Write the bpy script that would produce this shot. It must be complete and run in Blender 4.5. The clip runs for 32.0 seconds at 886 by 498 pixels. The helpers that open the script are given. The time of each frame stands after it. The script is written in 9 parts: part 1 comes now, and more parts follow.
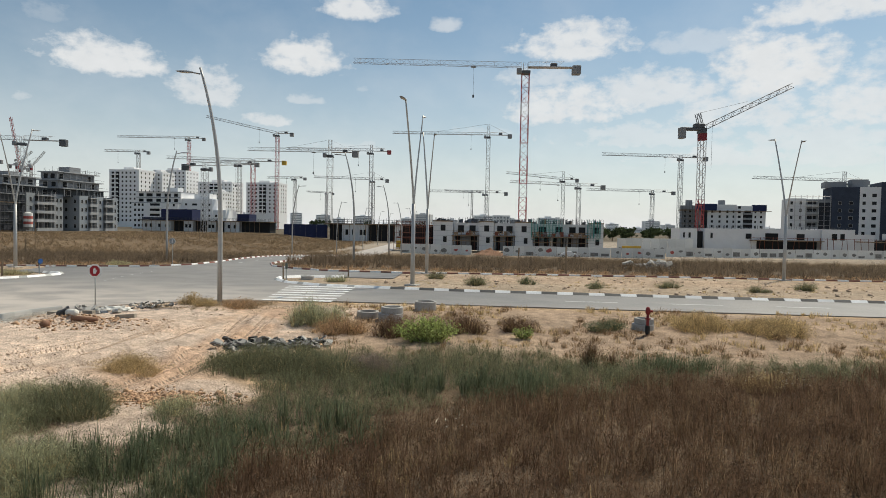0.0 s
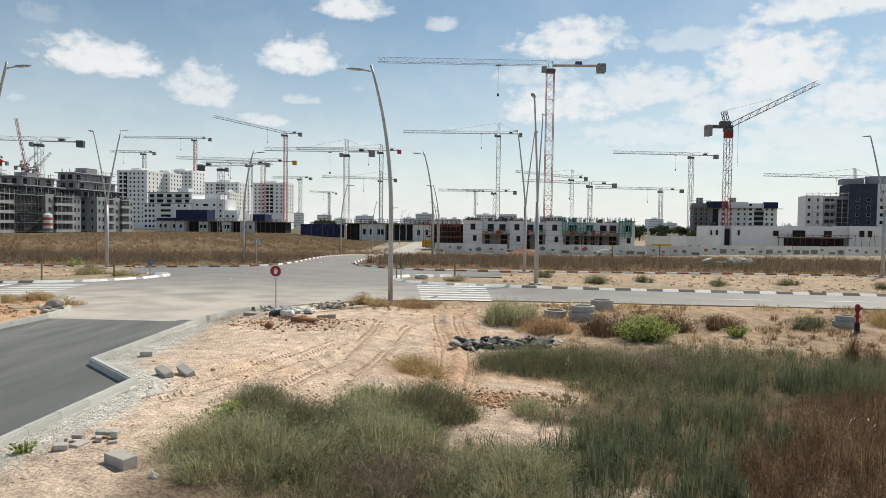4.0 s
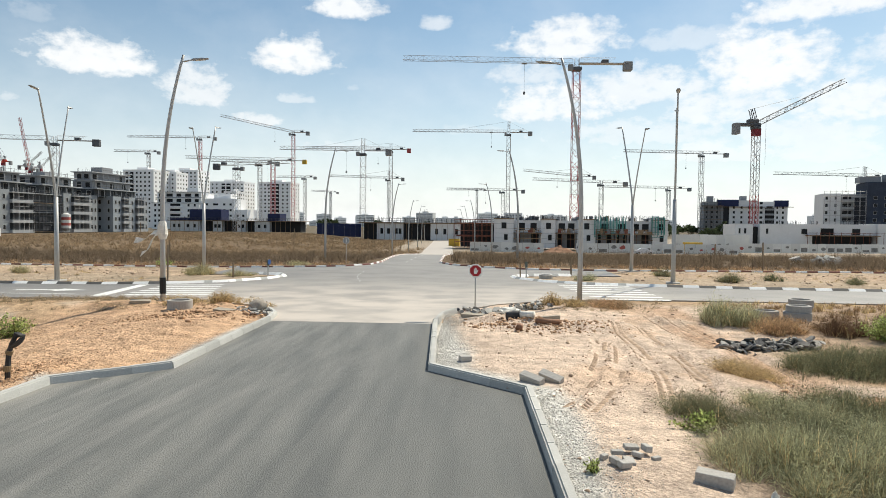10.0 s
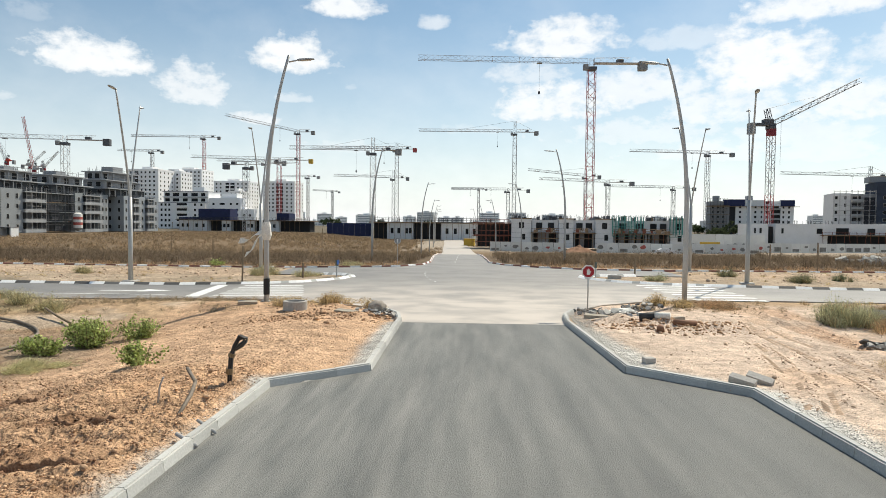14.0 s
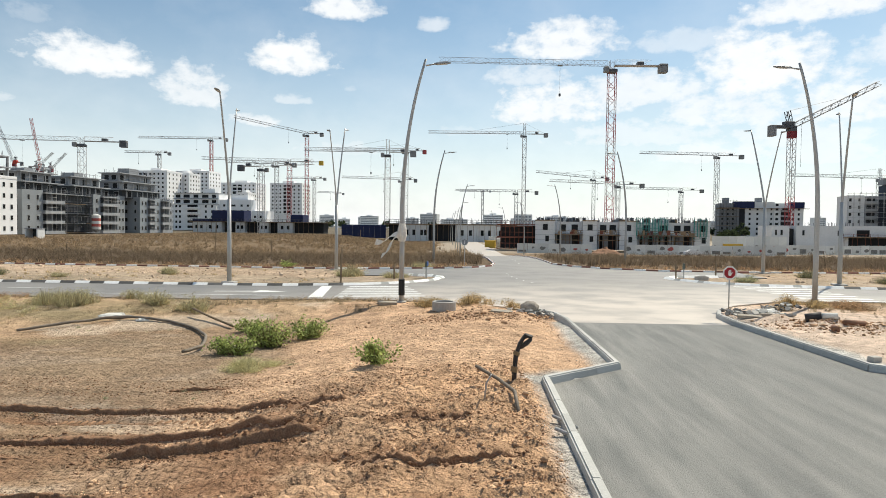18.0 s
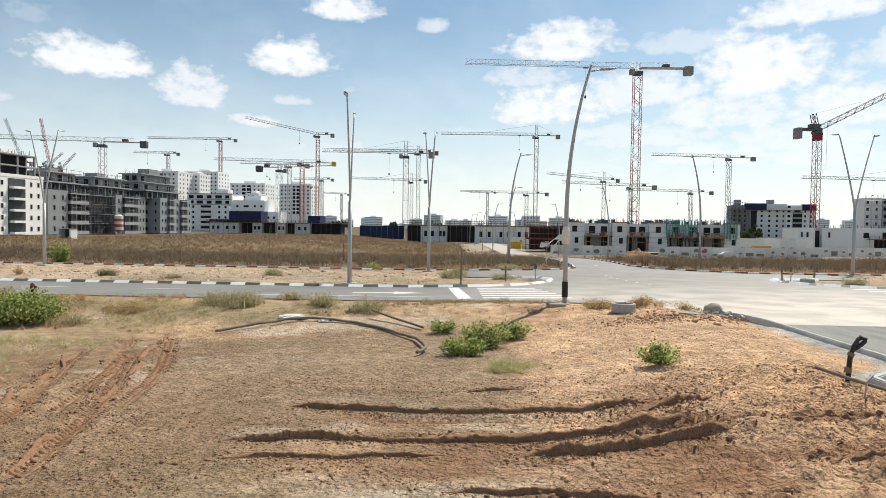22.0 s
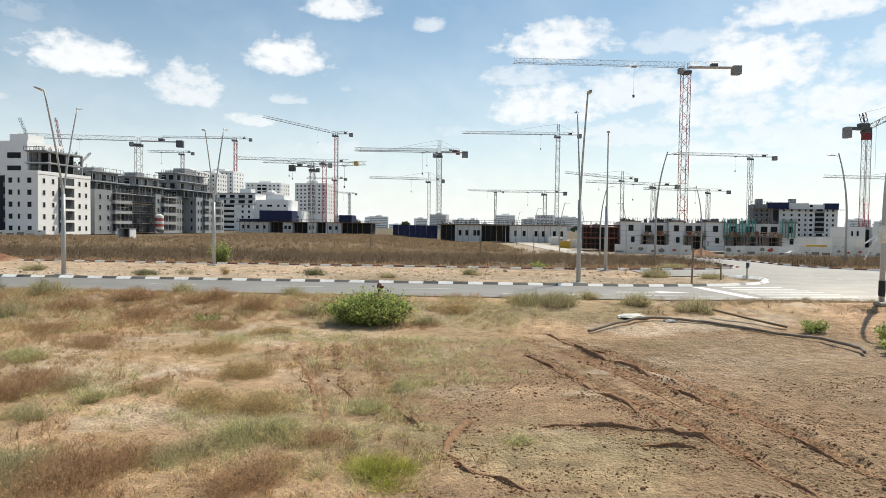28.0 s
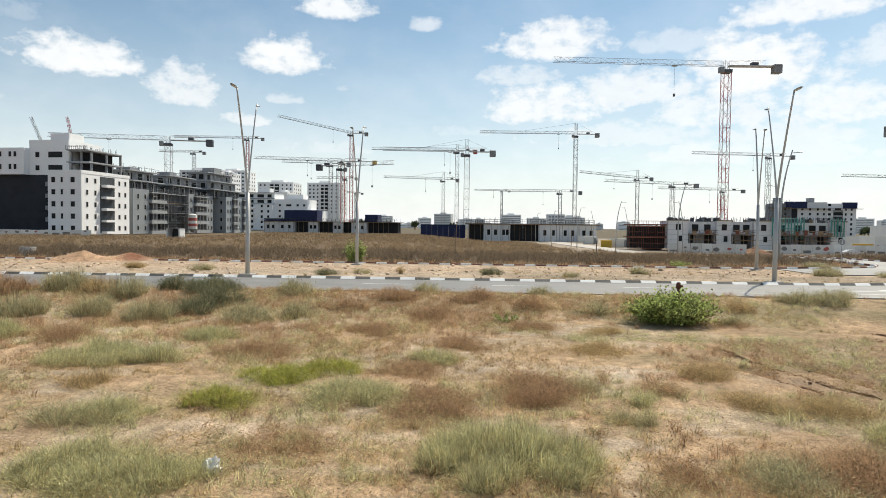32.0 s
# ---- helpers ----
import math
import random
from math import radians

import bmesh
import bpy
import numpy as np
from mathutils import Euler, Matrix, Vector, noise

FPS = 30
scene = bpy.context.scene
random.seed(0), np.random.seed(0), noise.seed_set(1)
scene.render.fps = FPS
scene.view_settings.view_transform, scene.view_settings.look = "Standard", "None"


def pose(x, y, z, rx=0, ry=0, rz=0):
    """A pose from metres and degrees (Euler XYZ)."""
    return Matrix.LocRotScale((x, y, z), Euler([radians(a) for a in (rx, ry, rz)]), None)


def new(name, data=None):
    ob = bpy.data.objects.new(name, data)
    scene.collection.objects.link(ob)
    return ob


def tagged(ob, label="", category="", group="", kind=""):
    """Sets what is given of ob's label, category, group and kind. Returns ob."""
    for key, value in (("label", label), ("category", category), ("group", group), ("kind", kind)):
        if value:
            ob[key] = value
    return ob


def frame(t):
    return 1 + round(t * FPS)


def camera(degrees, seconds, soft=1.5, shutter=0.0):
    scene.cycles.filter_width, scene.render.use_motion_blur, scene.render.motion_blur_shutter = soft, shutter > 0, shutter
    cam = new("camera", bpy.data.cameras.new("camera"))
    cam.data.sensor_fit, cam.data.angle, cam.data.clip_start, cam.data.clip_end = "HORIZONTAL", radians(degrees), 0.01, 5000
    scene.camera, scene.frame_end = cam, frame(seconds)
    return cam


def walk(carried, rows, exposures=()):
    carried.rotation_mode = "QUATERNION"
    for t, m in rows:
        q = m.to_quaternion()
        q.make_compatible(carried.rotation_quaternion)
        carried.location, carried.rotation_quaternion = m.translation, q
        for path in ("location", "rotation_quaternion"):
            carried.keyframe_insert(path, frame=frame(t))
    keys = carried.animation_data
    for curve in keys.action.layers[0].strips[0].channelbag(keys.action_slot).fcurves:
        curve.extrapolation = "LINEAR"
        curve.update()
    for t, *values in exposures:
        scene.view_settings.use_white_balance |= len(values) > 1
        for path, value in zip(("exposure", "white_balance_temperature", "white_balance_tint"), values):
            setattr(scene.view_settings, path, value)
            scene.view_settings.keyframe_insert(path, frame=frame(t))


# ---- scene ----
cam = camera(70.0, 32.0, soft=0.5)
# seconds, x, y, z, yaw, pitch, lean
PATH = [
    (0, 23.064, 0.743, 4.215, 3.534, -2.002, 1.091),
    (0.5, 21.980, 0.717, 4.173, 3.508, -1.983, 0.988),
    (1, 20.832, 0.652, 4.151, 3.479, -1.994, 0.923),
    (1.5, 19.645, 0.581, 4.143, 3.450, -2.023, 0.889),
    (2, 18.455, 0.509, 4.144, 3.411, -2.063, 0.880),
    (2.5, 17.292, 0.431, 4.145, 3.366, -2.103, 0.888),
    (3, 16.190, 0.414, 4.124, 3.335, -2.121, 0.861),
    (3.5, 15.139, 0.496, 4.067, 3.303, -2.092, 0.802),
    (5.5, 11.274, 0.583, 3.989, 3.106, -2.052, 0.676),
    (6, 10.420, 0.621, 3.993, 3.045, -2.110, 0.678),
    (6.5, 9.581, 0.682, 3.983, 3.014, -2.128, 0.657),
    (7, 8.769, 0.788, 3.957, 3.004, -2.128, 0.601),
    (7.5, 7.980, 0.904, 3.928, 2.990, -2.132, 0.561),
    (8, 7.205, 0.988, 3.910, 2.958, -2.145, 0.577),
    (8.5, 6.451, 1.022, 3.898, 2.909, -2.153, 0.605),
    (9, 5.731, 1.023, 3.888, 2.859, -2.154, 0.625),
    (9.5, 5.047, 1.019, 3.872, 2.826, -2.147, 0.632),
    (10, 4.406, 0.988, 3.860, 2.811, -2.145, 0.625),
    (10.5, 3.781, 0.949, 3.867, 2.800, -2.168, 0.624),
    (11, 3.127, 0.956, 3.881, 2.775, -2.195, 0.621),
    (11.5, 2.458, 0.978, 3.886, 2.742, -2.205, 0.608),
    (12, 1.793, 0.986, 3.879, 2.707, -2.201, 0.607),
    (12.5, 1.128, 0.977, 3.871, 2.666, -2.200, 0.630),
    (13, 0.469, 0.933, 3.870, 2.640, -2.205, 0.647),
    (13.5, -0.185, 0.868, 3.869, 2.631, -2.204, 0.631),
    (15.5, -3.136, 0.441, 3.834, 2.594, -2.087, 0.689),
    (16, -3.943, 0.367, 3.820, 2.592, -2.066, 0.691),
    (16.5, -4.782, 0.279, 3.817, 2.592, -2.061, 0.687),
    (17, -5.662, 0.202, 3.812, 2.583, -2.058, 0.676),
    (17.5, -6.587, 0.144, 3.799, 2.571, -2.048, 0.675),
    (18, -7.564, 0.078, 3.783, 2.556, -2.031, 0.678),
    (18.5, -8.553, -0.002, 3.766, 2.542, -2.017, 0.687),
    (19, -9.507, -0.099, 3.756, 2.527, -2.010, 0.698),
    (19.5, -10.452, -0.215, 3.758, 2.506, -1.999, 0.711),
    (20, -11.453, -0.343, 3.765, 2.491, -1.986, 0.735),
    (20.5, -12.529, -0.465, 3.768, 2.484, -1.978, 0.751),
    (21, -13.647, -0.551, 3.762, 2.475, -1.964, 0.755),
    (21.5, -14.771, -0.643, 3.760, 2.465, -1.949, 0.772),
    (22, -15.892, -0.775, 3.771, 2.466, -1.940, 0.816),
    (22.5, -17.047, -0.880, 3.769, 2.466, -1.929, 0.854),
    (23, -18.256, -0.918, 3.747, 2.453, -1.921, 0.867),
    (23.5, -19.520, -0.920, 3.718, 2.435, -1.916, 0.862),
    (24, -20.837, -0.969, 3.696, 2.415, -1.913, 0.846),
    (24.5, -22.194, -1.110, 3.681, 2.391, -1.916, 0.832),
    (26.5, -27.654, -1.181, 3.560, 2.264, -1.927, 0.803),
    (27, -29.112, -1.159, 3.557, 2.226, -1.951, 0.817),
    (27.5, -30.610, -1.178, 3.552, 2.183, -1.973, 0.795),
    (28, -32.139, -1.200, 3.536, 2.147, -1.993, 0.765),
    (28.5, -33.706, -1.189, 3.513, 2.111, -2.007, 0.764),
    (29, -35.323, -1.133, 3.483, 2.072, -2.014, 0.771),
    (29.5, -36.983, -1.041, 3.448, 2.039, -2.020, 0.769),
    (30, -38.675, -0.966, 3.418, 2.015, -2.032, 0.758),
    (30.5, -40.396, -0.949, 3.393, 2.000, -2.041, 0.739),
    (31, -42.159, -0.985, 3.367, 1.967, -2.038, 0.735),
    (31.5, -43.969, -1.040, 3.336, 1.905, -2.031, 0.731),
    (32, -45.795, -1.080, 3.302, 1.848, -2.029, 0.699),
]
walk(cam, [(t, pose(x, y, z, 90 + p, -r, w)) for t, x, y, z, w, p, r in PATH],
     [(0, -0.32), (3, -0.22), (7, 0.02), (13, 0.08), (32, 0.06)])

# ---- world, sun ----
SUN_AZ, SUN_EL = 40.0, 54.0      # degrees, clockwise from +y; elevation
# clouds: bearing and height of the middle, half width, half height (degrees), density
CLOUDS = [
    (-31.5, 12.9, 4.9, 1.7, 1), (-16.0, 14.4, 3.7, 1.8, 1), (-24.2, 11.3, 3.2, 2.0, 0.85), (-19.0, 9.0, 2.2, 0.8, 0.85), (-15.9, 10.9, 1.9, 0.6, 0.6),
    (-11.3, 18.6, 3.1, 1.2, 0.95), (-3.7, 17.5, 1.5, 0.7, 0.6), (-35.3, 15.4, 2.0, 0.9, 0.3), (7.9, 16.1, 4.9, 1.6, 0.95), (4.5, 13.3, 3.7, 0.9, 0.65),
    (7.3, 10.8, 5.6, 1.8, 0.95), (15.2, 12.0, 5.5, 1.6, 0.85), (23.8, 13.3, 4.9, 2.6, 1.0), (21.8, 10.0, 6.3, 1.8, 0.85), (29.6, 9.8, 4.7, 2.1, 0.9),
    (27.2, 16.9, 5.1, 1.2, 0.95), (19.8, 6.3, 7.4, 1.0, 0.8), (-0.4, 8.6, 4.1, 0.7, 0.5), (-37.2, 9.3, 0.9, 0.6, 0.6), (-11.1, 12.1, 1.0, 0.5, 0.4),
    (30.9, 12.9, 1.2, 0.4, 0.5), (-12.0, 6.9, 4.5, 1.0, 0.65), (-31.7, 4.8, 1.8, 0.5, 0.5), (0.6, 4.9, 5.6, 0.8, 0.55), (29.0, 6.2, 5.9, 1.1, 0.75),
    (12.0, 5.0, 9.5, 1.0, 0.6), (14, 8.2, 9, 1.3, 0.7), (26, 7.6, 8, 1.4, 0.75), (33.5, 13.5, 4, 1.5, 0.7), (18, 15.5, 4, 1.0, 0.5), (-21.6, 3.5, 7.3, 0.7, 0.4), (40, 13, 5, 2, 0.9), (-48, 13, 5, 2, 0.9), (60, 16, 6, 2.5, 0.9), (-70, 15, 6, 2.5, 0.9),
    (85, 20, 9, 4, 0.9), (-100, 22, 10, 4, 0.9), (130, 18, 10, 4, 0.9), (-150, 20, 10, 4, 0.9), (178, 26, 9, 4, 0.9), (15, 30, 8, 3, 0.8), (-25, 33, 8, 3, 0.8),
]


def build_world():
    w = bpy.data.worlds.new("world")
    scene.world = w
    w.use_nodes = True
    nt = w.node_tree
    nt.nodes.clear()
    N, L = nt.nodes.new, nt.links.new

    def math_node(op, a, b=None, c=None, clamp=False):
        n = N("ShaderNodeMath")
        n.operation, n.use_clamp = op, clamp
        for i, v in enumerate((a, b, c)):
            if v is None:
                continue
            if isinstance(v, (int, float)):
                n.inputs[i].default_value = v
            else:
                L(v, n.inputs[i])
        return n.outputs[0]

    sky = N("ShaderNodeTexSky")
    sky.sky_type, sky.sun_disc = "NISHITA", False
    sky.sun_elevation, sky.sun_rotation = radians(SUN_EL), radians(SUN_AZ)
    sky.air_density, sky.dust_density, sky.ozone_density = 1.0, 0.6, 1.0
    tc = N("ShaderNodeTexCoord")
    sep = N("ShaderNodeSeparateXYZ")
    L(tc.outputs["Generated"], sep.inputs[0])
    x, y, z = sep.outputs
    az = math_node("MULTIPLY", math_node("ARCTAN2", x, y), 57.2958)
    el = math_node("MULTIPLY", math_node("ARCSINE", z), 57.2958)
    comb = N("ShaderNodeCombineXYZ")
    L(az, comb.inputs[0])
    L(math_node("MULTIPLY", el, 1.5), comb.inputs[1])

    def fbm(scale, detail, off, rough=0.58):
        mp = N("ShaderNodeMapping")
        mp.inputs["Location"].default_value = (off, off * 0.7, 0)
        L(comb.outputs[0], mp.inputs["Vector"])
        n = N("ShaderNodeTexNoise")
        n.inputs["Scale"].default_value, n.inputs["Detail"].default_value = scale, detail
        n.inputs["Roughness"].default_value = rough
        L(mp.outputs[0], n.inputs["Vector"])
        return n.outputs["Fac"]

    edge = math_node("ADD", math_node("MULTIPLY", fbm(0.22, 2, 3.0), 0.9), math_node("MULTIPLY", fbm(0.75, 7, 11.0), 1.3))
    edge = math_node("SUBTRACT", edge, 1.1)
    total = None
    for a, e, hw, hh, d in CLOUDS:
        if a < 0:
            hw, hh = hw * 0.95, hh * 0.86
        u = math_node("DIVIDE", math_node("SUBTRACT", az, a), hw)
        dv = math_node("SUBTRACT", el, e - hh * 0.35)
        up = math_node("DIVIDE", math_node("MAXIMUM", dv, 0.0), hh * 1.35)
        dn = math_node("DIVIDE", math_node("MINIMUM", dv, 0.0), hh * 0.65)
        r2 = math_node("ADD", math_node("MULTIPLY", u, u), math_node("ADD", math_node("MULTIPLY", up, up), math_node("MULTIPLY", dn, dn)))
        v = math_node("SUBTRACT", 1.0, r2)
        v = math_node("ADD", math_node("ADD", v, 0.45), math_node("MULTIPLY", edge, 2.3))
        v = math_node("MULTIPLY", math_node("SMOOTH_MIN", math_node("MAXIMUM", math_node("MULTIPLY", v, 0.85), 0.0), 1.0, 0.35, clamp=True), d)
        total = v if total is None else math_node("MAXIMUM", total, v)
    # thin veil, thicker low in the sky
    veil = math_node("MULTIPLY", math_node("SUBTRACT", fbm(0.12, 7, 40.0), 0.42), 1.3, clamp=True)
    low = math_node("SUBTRACT", 1.0, math_node("DIVIDE", el, 24.0), clamp=True)
    veil = math_node("ADD", math_node("MULTIPLY", veil, 0.3), math_node("MULTIPLY", math_node("POWER", low, 2.2), 0.9), clamp=True)
    cover = math_node("MAXIMUM", math_node("MULTIPLY", total, 0.95), veil, clamp=True)
    shade = fbm(0.5, 5, 70.0)
    ramp = N("ShaderNodeMix")
    ramp.data_type = "RGBA"
    L(shade, ramp.inputs[0])
    ramp.inputs[6].default_value = (8.9, 9.1, 9.2, 1)
    ramp.inputs[7].default_value = (10.6, 10.7, 10.6, 1)
    clear = N("ShaderNodeMix")
    clear.data_type, clear.blend_type = "RGBA", "MULTIPLY"
    clear.inputs[0].default_value = 1.0
    L(sky.outputs[0], clear.inputs[6])
    clear.inputs[7].default_value = (1.0, 1.12, 1.06, 1)
    mix = N("ShaderNodeMix")
    mix.data_type = "RGBA"
    L(cover, mix.inputs[0])
    L(clear.outputs[2], mix.inputs[6])
    L(ramp.outputs[2], mix.inputs[7])
    bg = N("ShaderNodeBackground")
    bg.inputs["Strength"].default_value = 0.1
    L(mix.outputs[2], bg.inputs["Color"])
    out = N("ShaderNodeOutputWorld")
    L(bg.outputs[0], out.inputs["Surface"])


build_world()
sun_data = bpy.data.lights.new("sun", "SUN")
sun_data.energy, sun_data.angle, sun_data.color = 5.0, radians(0.6), (1.0, 0.925, 0.765)
sun = new("sun", sun_data)
_a, _e = radians(SUN_AZ), radians(SUN_EL)
_dir = Vector((math.sin(_a) * math.cos(_e), math.cos(_a) * math.cos(_e), math.sin(_e)))
sun.rotation_euler = _dir.to_track_quat("Z", "Y").to_euler()
sun.location = (0, 0, 80)

# ---- materials ----
MATS = {}


def mat(name, color, rough=0.85, metal=0.0, var=0.25, scale=3.0, bump=0.2, fine=30.0, spread=0.0, island=0.0, spec=0.3, tint=None, coord="Object", stretch=(1, 1, 1), even=False):
    """Procedural surface: base colour broken up at two scales, with bump; spread varies whole objects, island varies loose pieces."""
    if name in MATS:
        return MATS[name]
    m = bpy.data.materials.new(name)
    MATS[name] = m
    m.use_nodes = True
    nt = m.node_tree
    N, L = nt.nodes.new, nt.links.new
    b = nt.nodes["Principled BSDF"]
    b.inputs["Roughness"].default_value, b.inputs["Metallic"].default_value = rough, metal
    b.inputs["Specular IOR Level"].default_value = spec
    tc = N("ShaderNodeTexCoord")
    mp = N("ShaderNodeMapping")
    mp.inputs["Scale"].default_value = stretch
    L(tc.outputs[coord], mp.inputs["Vector"])
    n1, n2 = N("ShaderNodeTexNoise"), N("ShaderNodeTexNoise")
    for n, s, d in ((n1, scale, 5), (n2, fine, 4)):
        n.inputs["Scale"].default_value, n.inputs["Detail"].default_value = s, d
        L(tc.outputs[coord] if even and n is n2 else mp.outputs[0], n.inputs["Vector"])
    if even:
        n1.inputs["Detail"].default_value = 2
    c2 = tint or tuple(c * 0.6 for c in color)
    mx = N("ShaderNodeMix")
    mx.data_type = "RGBA"
    ramp = N("ShaderNodeMapRange")
    ramp.inputs[1].default_value, ramp.inputs[2].default_value = 0.35, 0.68
    ramp.inputs[4].default_value = min(1.0, var * 2)
    L(n1.outputs["Fac"], ramp.inputs[0])
    L(ramp.outputs[0], mx.inputs[0])
    mx.inputs[6].default_value, mx.inputs[7].default_value = (*color, 1), (*c2, 1)
    hsv = N("ShaderNodeHueSaturation")
    L(mx.outputs[2], hsv.inputs["Color"])
    val = N("ShaderNodeMapRange")
    val.inputs[3].default_value, val.inputs[4].default_value = 1 - var, 1 + var
    val.inputs[1].default_value, val.inputs[2].default_value = 0.3, 0.7
    L(n2.outputs["Fac"], val.inputs[0])
    last = val.outputs[0]
    for amount, kind, out in ((spread, "ShaderNodeObjectInfo", "Random"), (island, "ShaderNodeNewGeometry", "Random Per Island")):
        if amount:
            src = N(kind)
            mr = N("ShaderNodeMapRange")
            mr.inputs[3].default_value, mr.inputs[4].default_value = 1 - amount, 1 + amount
            L(src.outputs[out], mr.inputs[0])
            mul = N("ShaderNodeMath")
            mul.operation = "MULTIPLY"
            L(last, mul.inputs[0])
            L(mr.outputs[0], mul.inputs[1])
            last = mul.outputs[0]
    L(last, hsv.inputs["Value"])
    L(hsv.outputs[0], b.inputs["Base Color"])
    if bump:
        bp = N("ShaderNodeBump")
        bp.inputs["Strength"].default_value, bp.inputs["Distance"].default_value = bump, 0.02
        L(n2.outputs["Fac"], bp.inputs["Height"])
        L(bp.outputs[0], b.inputs["Normal"])
    return m


def glass_dark():
    if "window glass" in MATS:
        return MATS["window glass"]
    m = mat("window glass", (0.015, 0.018, 0.022), rough=0.12, var=0.3, scale=0.3, bump=0, spec=0.5, spread=0.5)
    return m


# ---- mesh helpers ----
def finish(name, bm, material, parent=None, label="", smooth=False):
    me = bpy.data.meshes.new(name)
    bm.to_mesh(me)
    bm.free()
    if smooth:
        me.polygons.foreach_set("use_smooth", [True] * len(me.polygons))
    me.materials.append(material)
    ob = new(name, me)
    if parent:
        ob.parent = parent
    if label:
        ob["label"] = label
    return ob


def part(name, bm, material, parent, label="", smooth=False):
    return finish(name, bm, material, parent, label, smooth)


def share(name, me, parent, m):
    ob = new(name, me)
    ob.parent = parent
    ob.matrix_basis = m
    return ob


def mesh_of(name, bm, material):
    me = bpy.data.meshes.new(name)
    bm.to_mesh(me)
    bm.free()
    me.materials.append(material)
    return me


def box(bm, x0, y0, z0, x1, y1, z1, bevel=0.0):
    r = bmesh.ops.create_cube(bm, size=1, matrix=Matrix.Translation(((x0 + x1) / 2, (y0 + y1) / 2, (z0 + z1) / 2)) @ Matrix.Diagonal((x1 - x0, y1 - y0, z1 - z0, 1)))
    if bevel:
        es = {e for v in r["verts"] for e in v.link_edges}
        bmesh.ops.bevel(bm, geom=list(es), offset=bevel, segments=1, affect="EDGES")
    return bm


def boxes(*rows):
    bm = bmesh.new()
    for r in rows:
        box(bm, *r)
    return bm


def tube(bm, pts, radii, sides=10, cap=True):
    """A round bar along pts, with a radius at each."""
    pts = [Vector(p) for p in pts]
    if isinstance(radii, (int, float)):
        radii = [radii] * len(pts)
    rings = []
    for i, p in enumerate(pts):
        d = (pts[min(i + 1, len(pts) - 1)] - pts[max(i - 1, 0)]).normalized()
        ref = Vector((0, 0, 1)) if abs(d.z) < 0.9 else Vector((0, 1, 0))
        u = d.cross(ref).normalized()
        v = d.cross(u)
        rings.append([bm.verts.new(p + (u * math.cos(k * math.tau / sides) + v * math.sin(k * math.tau / sides)) * radii[i]) for k in range(sides)])
    for a, b in zip(rings, rings[1:]):
        for k in range(sides):
            bm.faces.new((a[k], a[(k + 1) % sides], b[(k + 1) % sides], b[k]))
    if cap:
        bm.faces.new(rings[0][::-1])
        bm.faces.new(rings[-1])
    return bm


def empty(name, m, label="", category="", group="", kind=""):
    ob = new(name)
    ob.matrix_basis = m
    ob.empty_display_size = 0.3
    return tagged(ob, label, category, group, kind)


# ---- the lie of the land ----
_rng = np.random.default_rng(7)
_lat = _rng.random((256, 256))


def vnoise(x, y):
    x, y = np.asarray(x, float), np.asarray(y, float)
    xi, yi = np.floor(x).astype(int), np.floor(y).astype(int)
    u, v = x - xi, y - yi
    u, v = u * u * (3 - 2 * u), v * v * (3 - 2 * v)
    g = lambda a, b: _lat[a % 256, b % 256]
    return (g(xi, yi) * (1 - u) + g(xi + 1, yi) * u) * (1 - v) + (g(xi, yi + 1) * (1 - u) + g(xi + 1, yi + 1) * u) * v


def fnoise(x, y, octaves=4):
    s, a, t = 0.0, 0.5, 0.0
    for k in range(octaves):
        s = s + a * vnoise(x * 2 ** k + 17.3 * k, y * 2 ** k - 9.1 * k)
        t += a
        a *= 0.5
    return s / t


def step(a, b, v):
    u = np.clip((np.asarray(v, float) - a) / (b - a), 0, 1)
    return u * u * (3 - 2 * u)


def base(x, y=0.0):
    """Height of the made ground: a gentle fall westwards, and the dip of the building land beyond the junction."""
    x, y = np.asarray(x, float), np.asarray(y, float)
    return -0.27 * step(2, 24, -x) - 2.4 * step(70, 150, y) * step(-70, -32, x)


ROAD_N, ROAD_F = 33.7, 41.4          # the near and far edge of the cross street
# outline of the old asphalt: cross street, junction and the street beyond
ASPHALT = [(-120, 33.4), (-40, 33.6), (-14, 33.6), (-9.5, 32.6), (-6.2, 30.6), (-4.6, 28.6), (-3.75, 26.4), (-3.62, 25.6), (2.85, 25.6), (3.0, 27.5),
           (3.9, 29.8), (5.6, 32.2), (8.5, 34.2), (14, 35.2), (22, 35.0), (40, 34.6), (120, 33.5), (120, 41.0), (40, 41.5), (22, 42.2),
           (16, 43.0), (12, 43.7), (9.3, 45.2), (7.6, 47.6), (7.4, 49.2), (8.6, 50.6), (12, 51.2), (16, 51.4), (16, 57.0), (9.2, 57.3), (5.4, 59.3), (2.4, 62.2), (0.9, 66),
           (0.3, 90), (0.2, 130), (-3.0, 214), (-11.0, 420), (-19.0, 420), (-10.2, 214), (-7.0, 130), (-5.9, 90), (-5.0, 66), (-5.5, 61.5), (-7.5, 59), (-10, 58.2), (-17, 58.0), (-17, 50.4), (-12.5, 50.2),
           (-10.4, 49.2), (-9.7, 47.6), (-10.3, 45.2), (-12.2, 43.0), (-15, 41.9), (-20, 41.4), (-40, 41.2), (-120, 41.0)]
# the new asphalt of the side street that ends under the camera
NEW_ASPHALT = [(-3.62, 25.6), (-3.5, 17.2), (-5.6, 15.4), (-5.6, -6), (5.75, -6), (5.6, 15.4), (3.25, 17.6), (2.85, 25.6)]


